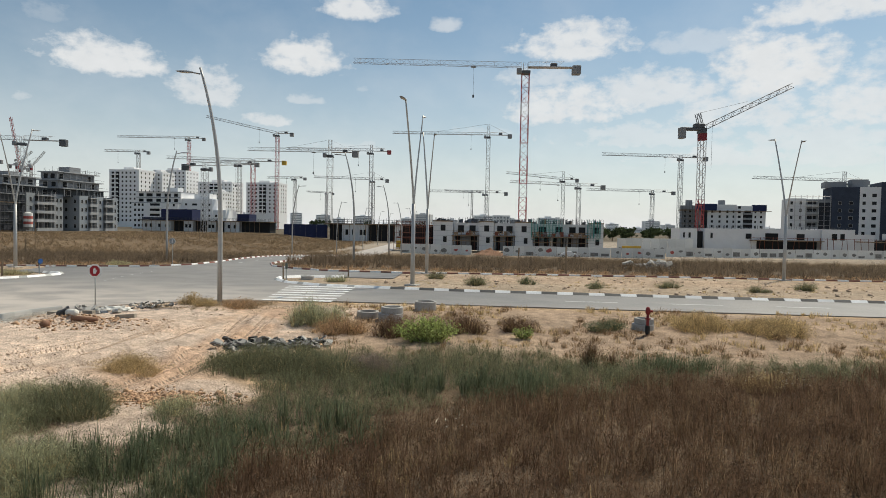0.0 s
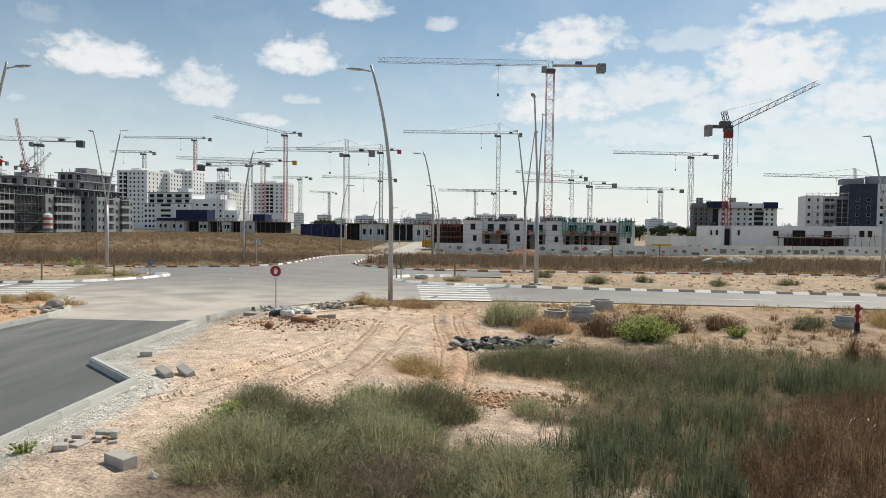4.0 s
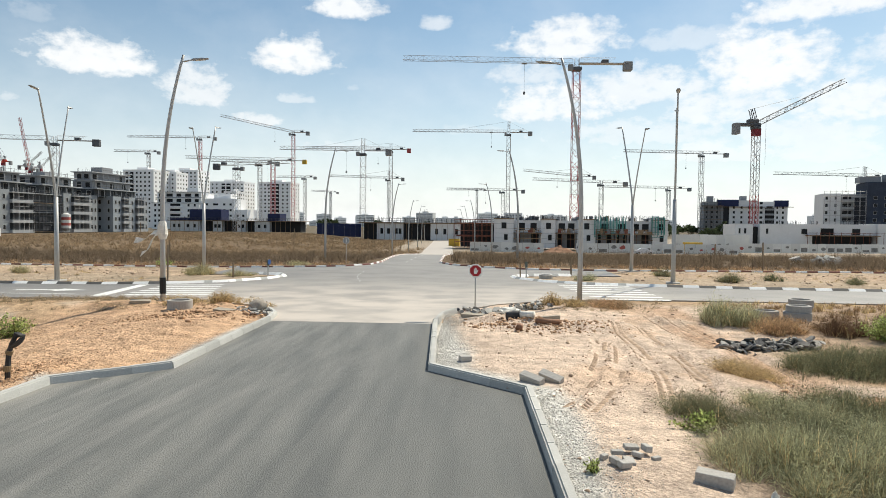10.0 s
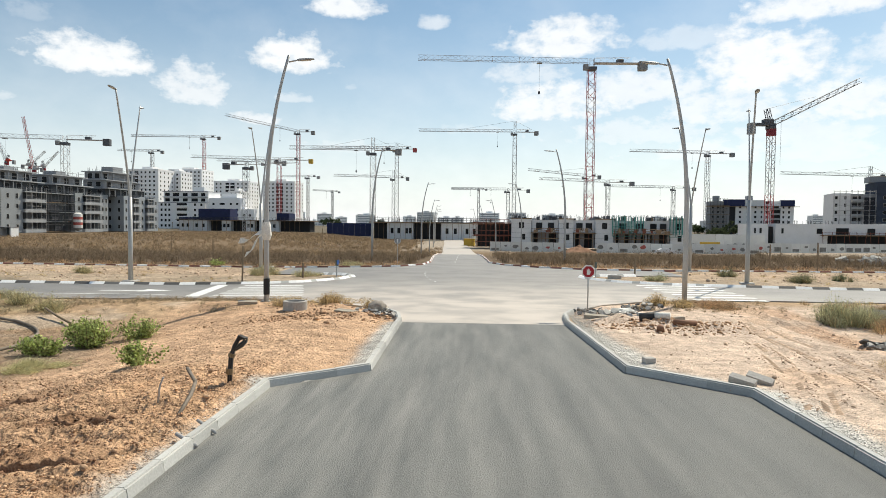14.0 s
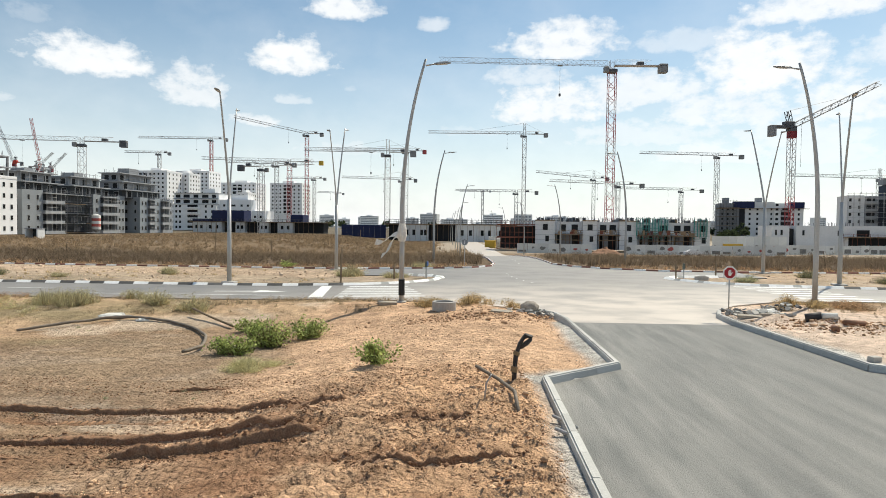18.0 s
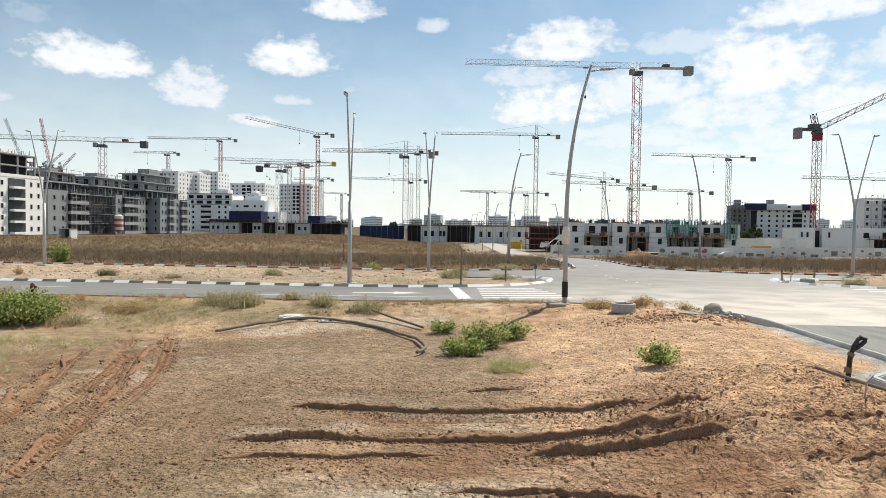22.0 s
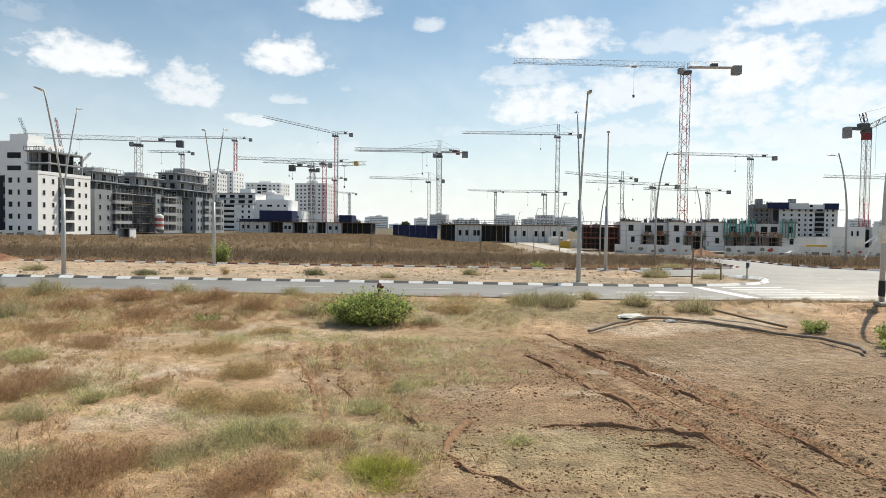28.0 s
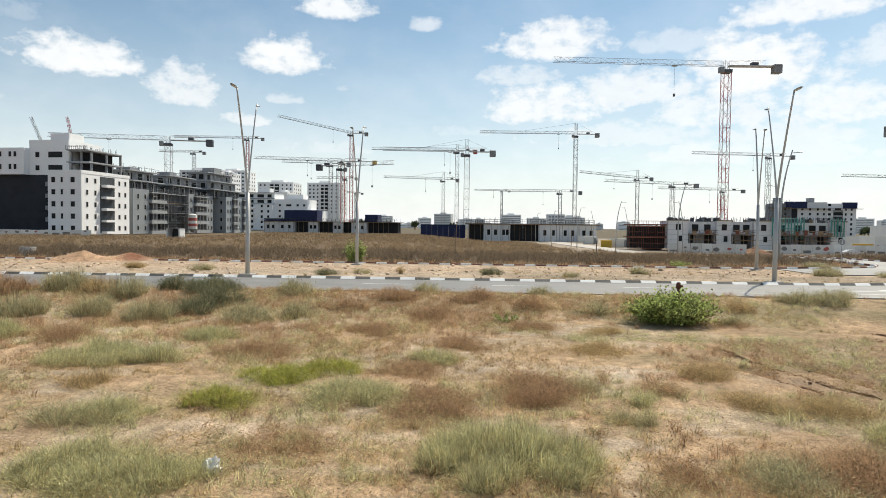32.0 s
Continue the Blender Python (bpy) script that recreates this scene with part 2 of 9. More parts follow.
def signed(px, py, poly):
    """Distance to an outline, negative inside."""
    px, py = np.asarray(px, float), np.asarray(py, float)
    d = np.full(px.shape, 1e9)
    inside = np.zeros(px.shape, bool)
    for (x0, y0), (x1, y1) in zip(poly, poly[1:] + poly[:1]):
        ex, ey = x1 - x0, y1 - y0
        t = np.clip(((px - x0) * ex + (py - y0) * ey) / (ex * ex + ey * ey), 0, 1)
        d = np.minimum(d, np.hypot(px - x0 - t * ex, py - y0 - t * ey))
        if y1 != y0:
            inside ^= ((y0 > py) != (y1 > py)) & (px < x0 + (py - y0) * ex / ey)
    return np.where(inside, -d, d)


def land(x, y):
    """Height of the ground, before the road bed is cut into it."""
    x, y = np.asarray(x, float), np.asarray(y, float)
    ax = np.abs(x)
    wob = (fnoise(x * 0.13, y * 0.13, 3) - 0.5) * 5
    dig = np.where(x < 0, 0.68, 0.5) * step(6.5, 15, ax + wob * 0.7) * (1 - step(25.5, 32, y + wob * 0.35))
    h = base(x, y) - dig
    rough = 0.06 + 0.12 * np.where(x > 0, 0.5, 1.0) * step(4, 7, ax) * step(0, 8, y) * (1 - step(30, 33, y))
    h = h + (fnoise(x * 0.45, y * 0.45, 4) - 0.5) * rough
    h = h + (fnoise(x * 2.3 + 50, y * 2.3, 3) - 0.5) * np.where((x > 3) & (x < 14), 0.025, 0.05)
    # turned clods and ruts of the dug verge west of the side street
    dug = step(-17, -12.5, x + wob * 0.4) * (1 - step(-6.2, -5.9, x)) * (1 - step(13.5, 19, y + wob * 0.3))
    h = h + dug * (0.5 + 0.7 * step(-13, -10, x)) * (np.abs(fnoise(x * 1.0 + 9, y * 1.6, 4) - 0.5) * 0.5 - 0.03 + np.abs(fnoise(x * 4.5, y * 4.5 + 7, 3) - 0.5) * 0.30) + dug * 0.06
    mound = step(-16, -10, x) * (1 - step(-5.6, -4.6, x)) * step(14, 18, y) * (1 - step(30, 33, y))
    h = h + mound * (0.10 + 0.34 * np.abs(fnoise(x * 0.7, y * 0.9, 5) - 0.5))
    # wheel ruts: start, end, width between the wheels
    for x0, y0, x1, y1, gap in TRACKS:
        ex, ey = x1 - x0, y1 - y0
        ln = math.hypot(ex, ey)
        ex, ey = ex / ln, ey / ln
        s = (x - x0) * ex + (y - y0) * ey
        q = (x - x0) * -ey + (y - y0) * ex + 0.35 * np.sin(s * 0.35)
        on = step(0, 1.5, s) * (1 - step(ln - 1.5, ln, s))
        for off in (-gap / 2, gap / 2):
            d = np.abs(q - off)
            h = h - on * 0.075 * (1 - step(0.15, 0.30, d)) + on * (0.07 * fnoise(s * 1.5, q * 3, 2)) * np.exp(-((d - 0.40) / 0.10) ** 2)
    # heaps of soil
    for hx, hy, r, top in HEAPS:
        d = np.hypot(x - hx, (y - hy) * 1.2) / r
        h = h + top * np.clip(1 - d, 0, 1) ** 1.2 * (0.6 + 0.8 * fnoise(x * 1.7, y * 1.7, 3))
    return h


TRACKS = [(6.1, 13.5, 9.6, 24.0, 0.6), (9.2, 14.5, 11.2, 28.5, 1.1), (13.3, 17, 13.0, 31, 0.9), (-25.1, 9.2, -28.9, 22.5, 1.9), (-25.4, 13.6, -28.9, 25.4, 1.5), (-34.3, 12.0, -37.4, 22.0, 1.9), (-19.5, 14.0, -9.5, 13.6, 1.5)]
HEAPS = [(-81.6, 57, 3.4, 1.0), (-77.6, 58.4, 2.4, 0.8), (11.5, 18.5, 1.3, 0.2), (10.0, 26.5, 1.6, 0.35), (6.6, 25.4, 1.7, 0.42), (5.2, 26.9, 1.2, 0.3), (8.6, 25.6, 1.3, 0.3), (12.4, 22.0, 1.6, 0.3), (-4.4, 28.4, 1.0, 0.25)]


def bare_patch(x, y):
    """A bare sandy clearing among the weeds."""
    wob = (fnoise(x * 0.9, y * 0.9, 3) - 0.5) * 0.8
    return 1 - np.minimum(step(0.75, 1.2, np.hypot((x - 14.7) / 2.2, (y - 17.3) / 1.7) + wob), step(0.75, 1.2, np.hypot((x - 14.9) / 1.7, (y - 14.3) / 1.1) + wob))


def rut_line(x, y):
    """How strongly fresh soil and painted shade darken the edge of a wheel rut in the mud."""
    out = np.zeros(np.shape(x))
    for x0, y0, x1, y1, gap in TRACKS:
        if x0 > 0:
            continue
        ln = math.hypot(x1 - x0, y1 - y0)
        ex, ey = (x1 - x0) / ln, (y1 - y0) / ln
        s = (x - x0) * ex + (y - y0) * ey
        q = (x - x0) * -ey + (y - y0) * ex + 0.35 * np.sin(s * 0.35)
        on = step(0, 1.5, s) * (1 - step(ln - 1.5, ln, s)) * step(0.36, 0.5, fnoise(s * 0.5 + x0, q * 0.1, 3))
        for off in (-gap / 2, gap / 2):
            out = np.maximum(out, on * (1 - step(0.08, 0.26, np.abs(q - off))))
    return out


def ground_z(x, y):
    h = land(x, y)
    d = np.minimum(signed(x, y, ASPHALT), signed(x, y, NEW_ASPHALT))
    bed = base(x, y)
    edge = step(0.0, 0.9, d)
    return np.where(d < 0, bed - 0.16, bed + 0.06 + (h - bed - 0.06) * edge)


def gz(x, y):
    return float(ground_z(np.array([x], float), np.array([y], float))[0])


def axis(parts):
    out = []
    for a, b, s in parts:
        out += list(np.arange(a, b - 1e-6, s))
    return np.array(out + [parts[-1][1]])


def soil_material():
    m = bpy.data.materials.new("soil")
    m.use_nodes = True
    nt = m.node_tree
    N, L = nt.nodes.new, nt.links.new
    b = nt.nodes["Principled BSDF"]
    b.inputs["Roughness"].default_value = 0.95
    b.inputs["Specular IOR Level"].default_value = 0.1
    at = N("ShaderNodeAttribute")
    at.attribute_name = "soil"
    tc = N("ShaderNodeTexCoord")
    noises = []
    for s, d in ((0.35, 4), (2.2, 6), (14.0, 5), (60.0, 3)):
        n = N("ShaderNodeTexNoise")
        n.inputs["Scale"].default_value, n.inputs["Detail"].default_value = s, d
        L(tc.outputs["Object"], n.inputs["Vector"])
        noises.append(n.outputs["Fac"])
    val = None
    for n, lo, hi in zip(noises, (0.84, 0.72, 0.72, 0.74), (1.16, 1.28, 1.27, 1.24)):
        mr = N("ShaderNodeMapRange")
        mr.inputs[1].default_value, mr.inputs[2].default_value, mr.inputs[3].default_value, mr.inputs[4].default_value = 0.3, 0.7, lo, hi
        L(n, mr.inputs[0])
        if val is None:
            val = mr.outputs[0]
        else:
            mu = N("ShaderNodeMath")
            mu.operation = "MULTIPLY"
            L(val, mu.inputs[0])
            L(mr.outputs[0], mu.inputs[1])
            val = mu.outputs[0]
    # dry cracks, where the alpha of the soil says so
    vo = N("ShaderNodeTexVoronoi")
    vo.feature = "DISTANCE_TO_EDGE"
    vo.inputs["Scale"].default_value = 3.6
    wobble = N("ShaderNodeMix")
    wobble.data_type = "RGBA"
    wobble.inputs[0].default_value = 0.12
    wn = N("ShaderNodeTexNoise")
    wn.inputs["Scale"].default_value = 3.0
    L(tc.outputs["Object"], wn.inputs["Vector"])
    L(tc.outputs["Object"], wobble.inputs[6])
    L(wn.outputs["Color"], wobble.inputs[7])
    L(wobble.outputs[2], vo.inputs["Vector"])
    cr = N("ShaderNodeMapRange")
    cr.inputs[1].default_value, cr.inputs[2].default_value, cr.inputs[3].default_value, cr.inputs[4].default_value = 0.0, 0.035, 1.0, 0.0
    L(vo.outputs["Distance"], cr.inputs[0])
    cm = N("ShaderNodeMath")
    cm.operation = "MULTIPLY"
    L(cr.outputs[0], cm.inputs[0])
    L(at.outputs["Alpha"], cm.inputs[1])
    mx = N("ShaderNodeMix")
    mx.data_type = "RGBA"
    L(cm.outputs[0], mx.inputs[0])
    hsv = N("ShaderNodeHueSaturation")
    L(at.outputs["Color"], hsv.inputs["Color"])
    L(val, hsv.inputs["Value"])
    L(hsv.outputs[0], mx.inputs[6])
    mx.inputs[7].default_value = (0.09, 0.06, 0.04, 1)
    L(mx.outputs[2], b.inputs["Base Color"])
    bp, bp2, bp3, bp4 = (N("ShaderNodeBump") for _ in range(4))
    bp.inputs["Strength"].default_value, bp.inputs["Distance"].default_value = 0.85, 0.07
    crumb = N("ShaderNodeAttribute")
    crumb.attribute_name = "crumb"
    clump = N("ShaderNodeTexVoronoi")
    clump.inputs["Scale"].default_value = 7.5
    warp = N("ShaderNodeMix")
    warp.data_type = "RGBA"
    warp.inputs[0].default_value = 0.06
    wn2 = N("ShaderNodeTexNoise")
    wn2.inputs["Scale"].default_value, wn2.inputs["Detail"].default_value = 9.0, 4
    L(tc.outputs["Object"], wn2.inputs["Vector"])
    L(tc.outputs["Object"], warp.inputs[6])
    L(wn2.outputs["Color"], warp.inputs[7])
    L(warp.outputs[2], clump.inputs["Vector"])
    lump = N("ShaderNodeTexNoise")
    lump.inputs["Scale"].default_value, lump.inputs["Detail"].default_value = 4.5, 6
    L(tc.outputs["Object"], lump.inputs["Vector"])
    bp3.inputs["Distance"].default_value, bp4.inputs["Distance"].default_value = -0.09, 0.28
    L(crumb.outputs["Fac"], bp3.inputs["Strength"])
    L(crumb.outputs["Fac"], bp4.inputs["Strength"])
    L(clump.outputs["Distance"], bp3.inputs["Height"])
    L(lump.outputs["Fac"], bp4.inputs["Height"])
    L(bp4.outputs[0], bp3.inputs["Normal"])
    L(bp3.outputs[0], bp.inputs["Normal"])
    bp2.inputs["Strength"].default_value, bp2.inputs["Distance"].default_value = 0.7, 0.018
    L(noises[2], bp.inputs["Height"])
    L(noises[3], bp2.inputs["Height"])
    L(bp.outputs[0], bp2.inputs["Normal"])
    L(bp2.outputs[0], b.inputs["Normal"])
    return m


def build_ground():
    xs = axis([(-4200, -1000, 400), (-1000, -300, 70), (-300, -110, 12), (-110, -66, 1.2), (-66, 46, 0.15), (46, 80, 0.8), (80, 300, 12), (300, 1000, 70), (1000, 4200, 400)])
    ys = axis([(-400, -20, 40), (-20, 7, 1.5), (7, 14, 0.1), (14, 20, 0.14), (20, 36, 0.22), (36, 66, 0.5), (66, 120, 3), (120, 400, 20), (400, 1000, 60), (1000, 4500, 350)])
    X, Y = np.meshgrid(xs, ys)
    x, y = X.ravel(), Y.ravel()
    z = ground_z(x, y)
    far = step(90, 160, np.hypot(x, y - 20))
    z = z * (1 - far) + (base(x, y) - 0.15 + 2.4 * step(70, 150, y) * step(-70, -32, x) * step(400, 900, y)) * far
    z = np.where(signed(x, y, ASPHALT) < 1.0, np.minimum(z, base(x, y) - 0.05), z)
    nx, ny = len(xs), len(ys)
    i = np.arange(nx * ny).reshape(ny, nx)
    quads = np.stack([i[:-1, :-1], i[:-1, 1:], i[1:, 1:], i[1:, :-1]], -1).reshape(-1, 4)
    me = bpy.data.meshes.new("ground")
    me.vertices.add(nx * ny)
    me.vertices.foreach_set("co", np.stack([x, y, z], -1).ravel())
    me.loops.add(quads.size)
    me.loops.foreach_set("vertex_index", quads.ravel())
    me.polygons.add(len(quads))
    me.polygons.foreach_set("loop_start", np.arange(0, quads.size, 4))
    me.polygons.foreach_set("loop_total", np.full(len(quads), 4))
    me.update()
    me.polygons.foreach_set("use_smooth", np.ones(len(quads), bool))
    # kinds of soil, some with shade in their colour, blended along ragged borders
    wob = (fnoise(x * 0.2, y * 0.2, 4) - 0.5) * 6 + (fnoise(x * 1.1, y * 1.1, 3) - 0.5) * 1.6
    sand, orange, mud = np.array((0.58, 0.455, 0.358)), np.array((0.49, 0.325, 0.208)), np.array((0.35, 0.236, 0.148))
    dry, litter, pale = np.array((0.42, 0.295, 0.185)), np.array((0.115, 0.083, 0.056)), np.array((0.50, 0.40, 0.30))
    gravel, scrub, far_c = np.array((0.55, 0.53, 0.49)), np.array((0.12, 0.088, 0.06)), np.array((0.15, 0.125, 0.09))
    # moist turned soil, darker still for the shade on rut and ridge faces
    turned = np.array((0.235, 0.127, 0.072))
    c = np.tile(dry, (len(x), 1))

    def lay(colour, m):
        nonlocal c
        m = np.clip(m, 0, 1)[:, None]
        c = c * (1 - m) + colour * m

    lay(mud, step(-30, -26, x + wob) * (1 - step(-14, -12, x + wob * 0.5)) * (1 - step(27, 30, y + wob * 0.5)))
    lay(pale, step(0.55, 0.72, fnoise(x * 0.33 + 5, y * 0.5, 4)) * 0.8)
    lay(mud * 0.62, step(0.52, 0.66, fnoise(x * 0.4 + 25, y * 0.9 + 4, 4)) * step(-34, -28, x) * (1 - step(-13, -10, x)) * (1 - step(24, 28, y)) * 0.55)
    lay(np.array((0.25, 0.205, 0.12)), step(0.42, 0.62, fnoise(x * 0.16 + 60, y * 0.3 + 4, 4)) * (1 - step(-24, -16, x)) * (1 - step(30, 33, y)) * (0.8 - 0.45 * (1 - step(-44, -38, x))))
    lay(mud * 0.72, step(0.3, 0.5, fnoise(x * 0.3 + 33, y * 0.5 + 8, 4)) * step(-38, -34, x) * (1 - step(-23, -19, x)) * (1 - step(23, 27, y)) * 0.85)
    lay(np.array((0.44, 0.36, 0.275)), step(0.60, 0.70, fnoise(x * 0.30 + 81, y * 0.62 + 3, 4)) * (1 - step(-15, -12, x)) * (1 - step(27, 30, y)) * (0.75 - 0.4 * step(-42, -38, x) * (1 - step(-30, -27, x))))
    lay(np.array((0.285, 0.205, 0.138)), (1 - step(0.7, 1.1, np.hypot((x + 19.5) / 7.0, (y - 20.5) / 7.0) + (fnoise(x * 0.4, y * 0.4, 3) - 0.5) * 0.7)) * 0.7)
    lay(orange * 1.08, step(-15.5, -13, x + wob * 0.5) * (1 - step(-4, -3, x)) * (1 - step(31.5, 33, y)))
    lay(orange * np.array((1.16, 1.1, 1.02)), step(-12, -8, x + wob * 0.4) * (1 - step(-4, -3, x)) * (1 - step(15.5, 19, y + wob * 0.3)) * 0.8)
    lay(turned, step(0.46, 0.60, fnoise(x * 0.5 + 4, y * 1.6 + 2, 4)) * step(-22, -15, x) * (1 - step(-7, -6.0, x)) * (1 - step(14.5, 17, y)) * (0.62 - 0.46 * step(-12, -9, x)))
    lay(mud * 0.66, step(0.42, 0.58, fnoise(x * 0.45 + 17, y * 1.1 + 6, 4)) * step(-23, -18, x) * (1 - step(-9, -6.5, x)) * (1 - step(13.5, 15.5, y)) * (0.28 - 0.2 * step(-13, -10, x)))
    lay(turned, step(0.4, 0.55, fnoise(x * 0.8 + 50, y * 1.3 + 2, 4)) * step(-14, -12, x) * (1 - step(-8.5, -7, x)) * (1 - step(12.5, 14.5, y + wob * 0.2)) * 0.75)
    # painted shade and fresh soil along the rut edges
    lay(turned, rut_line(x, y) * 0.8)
    lay(sand, step(3, 4, x) * (1 - step(13, 15.5, x + wob * 0.7 - (y - 20) * 0.25)) * (1 - step(31.5, 34, y)))
    lay(orange * 1.08, step(0.46, 0.6, fnoise(x * 0.35 + 14, y * 0.35, 3)) * step(6, 8, x) * (1 - step(14, 17, x + wob * 0.6)) * step(15, 18, y + wob * 0.3) * 0.5)
    # plant litter under the weeds, darkened further as shade between the stalks
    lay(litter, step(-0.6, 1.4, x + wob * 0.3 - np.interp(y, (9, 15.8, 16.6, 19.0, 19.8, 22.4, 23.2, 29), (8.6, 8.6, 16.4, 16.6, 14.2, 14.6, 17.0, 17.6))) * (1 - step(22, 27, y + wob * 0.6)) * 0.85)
    lay(sand * 0.9, bare_patch(x, y) * 0.9)
    lay(np.array((0.50, 0.33, 0.22)), step(-1.3, -0.5, x - 13.4 + wob * 0.1) * (1 - step(0.4, 1.2, x - 13.4 + wob * 0.1)) * step(16, 17.5, y) * (1 - step(31, 33, y)) * 0.75)
    lay(sand * 0.85, step(0.58, 0.66, fnoise(x * 0.3 + 44, y * 0.45 + 6, 3)) * step(9, 10, x) * (1 - step(17, 20, x)) * (1 - step(29, 31, y)) * 0.85)
    lay(np.array((0.36, 0.265, 0.19)), step(16, 19, x + wob * 0.4) * step(22, 26, y + wob * 0.5) * (1 - step(32.5, 34.5, y)) * 0.85)
    lay(gravel, (1 - step(0.6, 1.3, signed(x, y, NEW_ASPHALT) + wob * 0.12)) * step(0, 4, x) * (1 - step(30, 31, y)))
    lay(gravel * 0.8, (1 - step(0.5, 1.0, signed(x, y, NEW_ASPHALT) + wob * 0.1 + 0.38 * (1 - step(15.0, 15.8, y)))) * (1 - step(-4, 0, x)))
    lay(pale * 0.82, step(41, 41.5, y) * (1 - step(57.5, 59, y + wob * 0.15)) * 0.85)
    # median darkened in patches, partly a passing cloud's shade put into the colour
    lay(np.array((0.165, 0.138, 0.092)), step(41, 42, y) * (1 - step(57, 58, y)) * step(-46, -38, x) * (0.15 + 0.4 * step(0.4, 0.6, fnoise(x * 0.2 + 90, y * 0.3, 3))) * (1 - step(6, 12, x) * 0.55))
    lay(pale * np.array((0.95, 0.85, 0.78)), step(47, 51, y + wob) * (1 - step(55, 58, y)) * 0.5)
    lay(scrub, step(58.5, 61.5, y + wob * 0.3) * 0.9)
    lay(np.array((0.205, 0.145, 0.09)), step(80, 100, y + wob * 2) * (0.4 + 0.6 * step(0.42, 0.6, fnoise(x * 0.05, y * 0.05, 4))))
    lay(far_c, step(160, 320, y))
    lay(np.array((0.40, 0.34, 0.27)), step(140, 170, y) * step(-30, -16, x) * (1 - step(130, 160, x)) * (1 - step(330, 400, y)) * 0.8)
    for hx, hy, hr, heap_c in ((-81.6, 57, 3.6, (0.46, 0.30, 0.19)), (-77.6, 58.4, 2.6, (0.46, 0.30, 0.19)), (-76.9, 58.0, 1.4, (0.27, 0.13, 0.08))):
        lay(np.array(heap_c), 1 - step(0.7, 1.1, np.hypot((x - hx) / hr, (y - hy) / hr)))
    pond = 1 - step(0.75, 1.1, np.hypot((x + 19.5) / 7.0, (y - 20.5) / 7.5))
    crack = step(-66, -60, x) * (1 - step(-15, -13, x)) * (1 - step(24, 27, y)) * step(0.48, 0.66, fnoise(x * 0.25 + 31, y * 0.25, 3)) * step(0.4, 0.6, fnoise(x * 1.1 + 8, y * 1.1, 3)) * 0.7
    crack = np.maximum(crack, pond * 0.45 * step(0.36, 0.52, fnoise(x * 0.7 + 3, y * 0.7, 3)))
    crumbs = 0.18 + 0.35 * step(-30, -26, x) * (1 - step(-6, -5, x)) * (1 - step(26, 29, y)) + 0.22 * step(-17, -14, x + wob * 0.4) * (1 - step(-6, -5, x)) * (1 - step(15, 18, y + wob * 0.3))
    crumbs = np.clip(crumbs * (0.6 + 0.8 * fnoise(x * 0.5 + 12, y * 0.5, 3)), 0, 1)
    me.attributes.new("crumb", "FLOAT", "POINT").data.foreach_set("value", crumbs.astype(np.float32))
    col = me.color_attributes.new("soil", "FLOAT_COLOR", "POINT")
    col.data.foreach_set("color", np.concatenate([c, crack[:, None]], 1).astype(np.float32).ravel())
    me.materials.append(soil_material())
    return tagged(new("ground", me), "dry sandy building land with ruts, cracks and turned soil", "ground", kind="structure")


build_ground()


# ---- streets ----
def sheet(name, poly, material, lift=0.0, thick=0.14, cut=1.5):
    """A paved slab with an outline, following the gentle fall of the land."""
    bm = bmesh.new()
    vs = [bm.verts.new((x, y, 0)) for x, y in poly]
    es = [bm.edges.new((a, b)) for a, b in zip(vs, vs[1:] + vs[:1])]
    bmesh.ops.triangle_fill(bm, use_beauty=True, edges=es)
    if cut:
        for k in range(0, 18):
            bmesh.ops.bisect_plane(bm, geom=bm.verts[:] + bm.edges[:] + bm.faces[:], plane_co=(-26 + k * cut, 0, 0), plane_no=(1, 0, 0))
        for y in range(66, 160, 7):
            bmesh.ops.bisect_plane(bm, geom=bm.verts[:] + bm.edges[:] + bm.faces[:], plane_co=(0, y, 0), plane_no=(0, 1, 0))
    for v in bm.verts:
        v.co.z = float(base(v.co.x, v.co.y)) + lift
    top = bm.faces[:]
    r = bmesh.ops.extrude_face_region(bm, geom=top)
    for v in r["geom"]:
        if isinstance(v, bmesh.types.BMVert):
            v.co.z -= thick
    bmesh.ops.recalc_face_normals(bm, faces=bm.faces)
    return finish(name, bm, material)


asphalt_old = mat("old asphalt", (0.118, 0.114, 0.107), rough=0.52, var=0.2, scale=0.16, fine=45, bump=0.2, tint=(0.205, 0.193, 0.175), stretch=(0.35, 1, 1), spec=0.6, even=True)


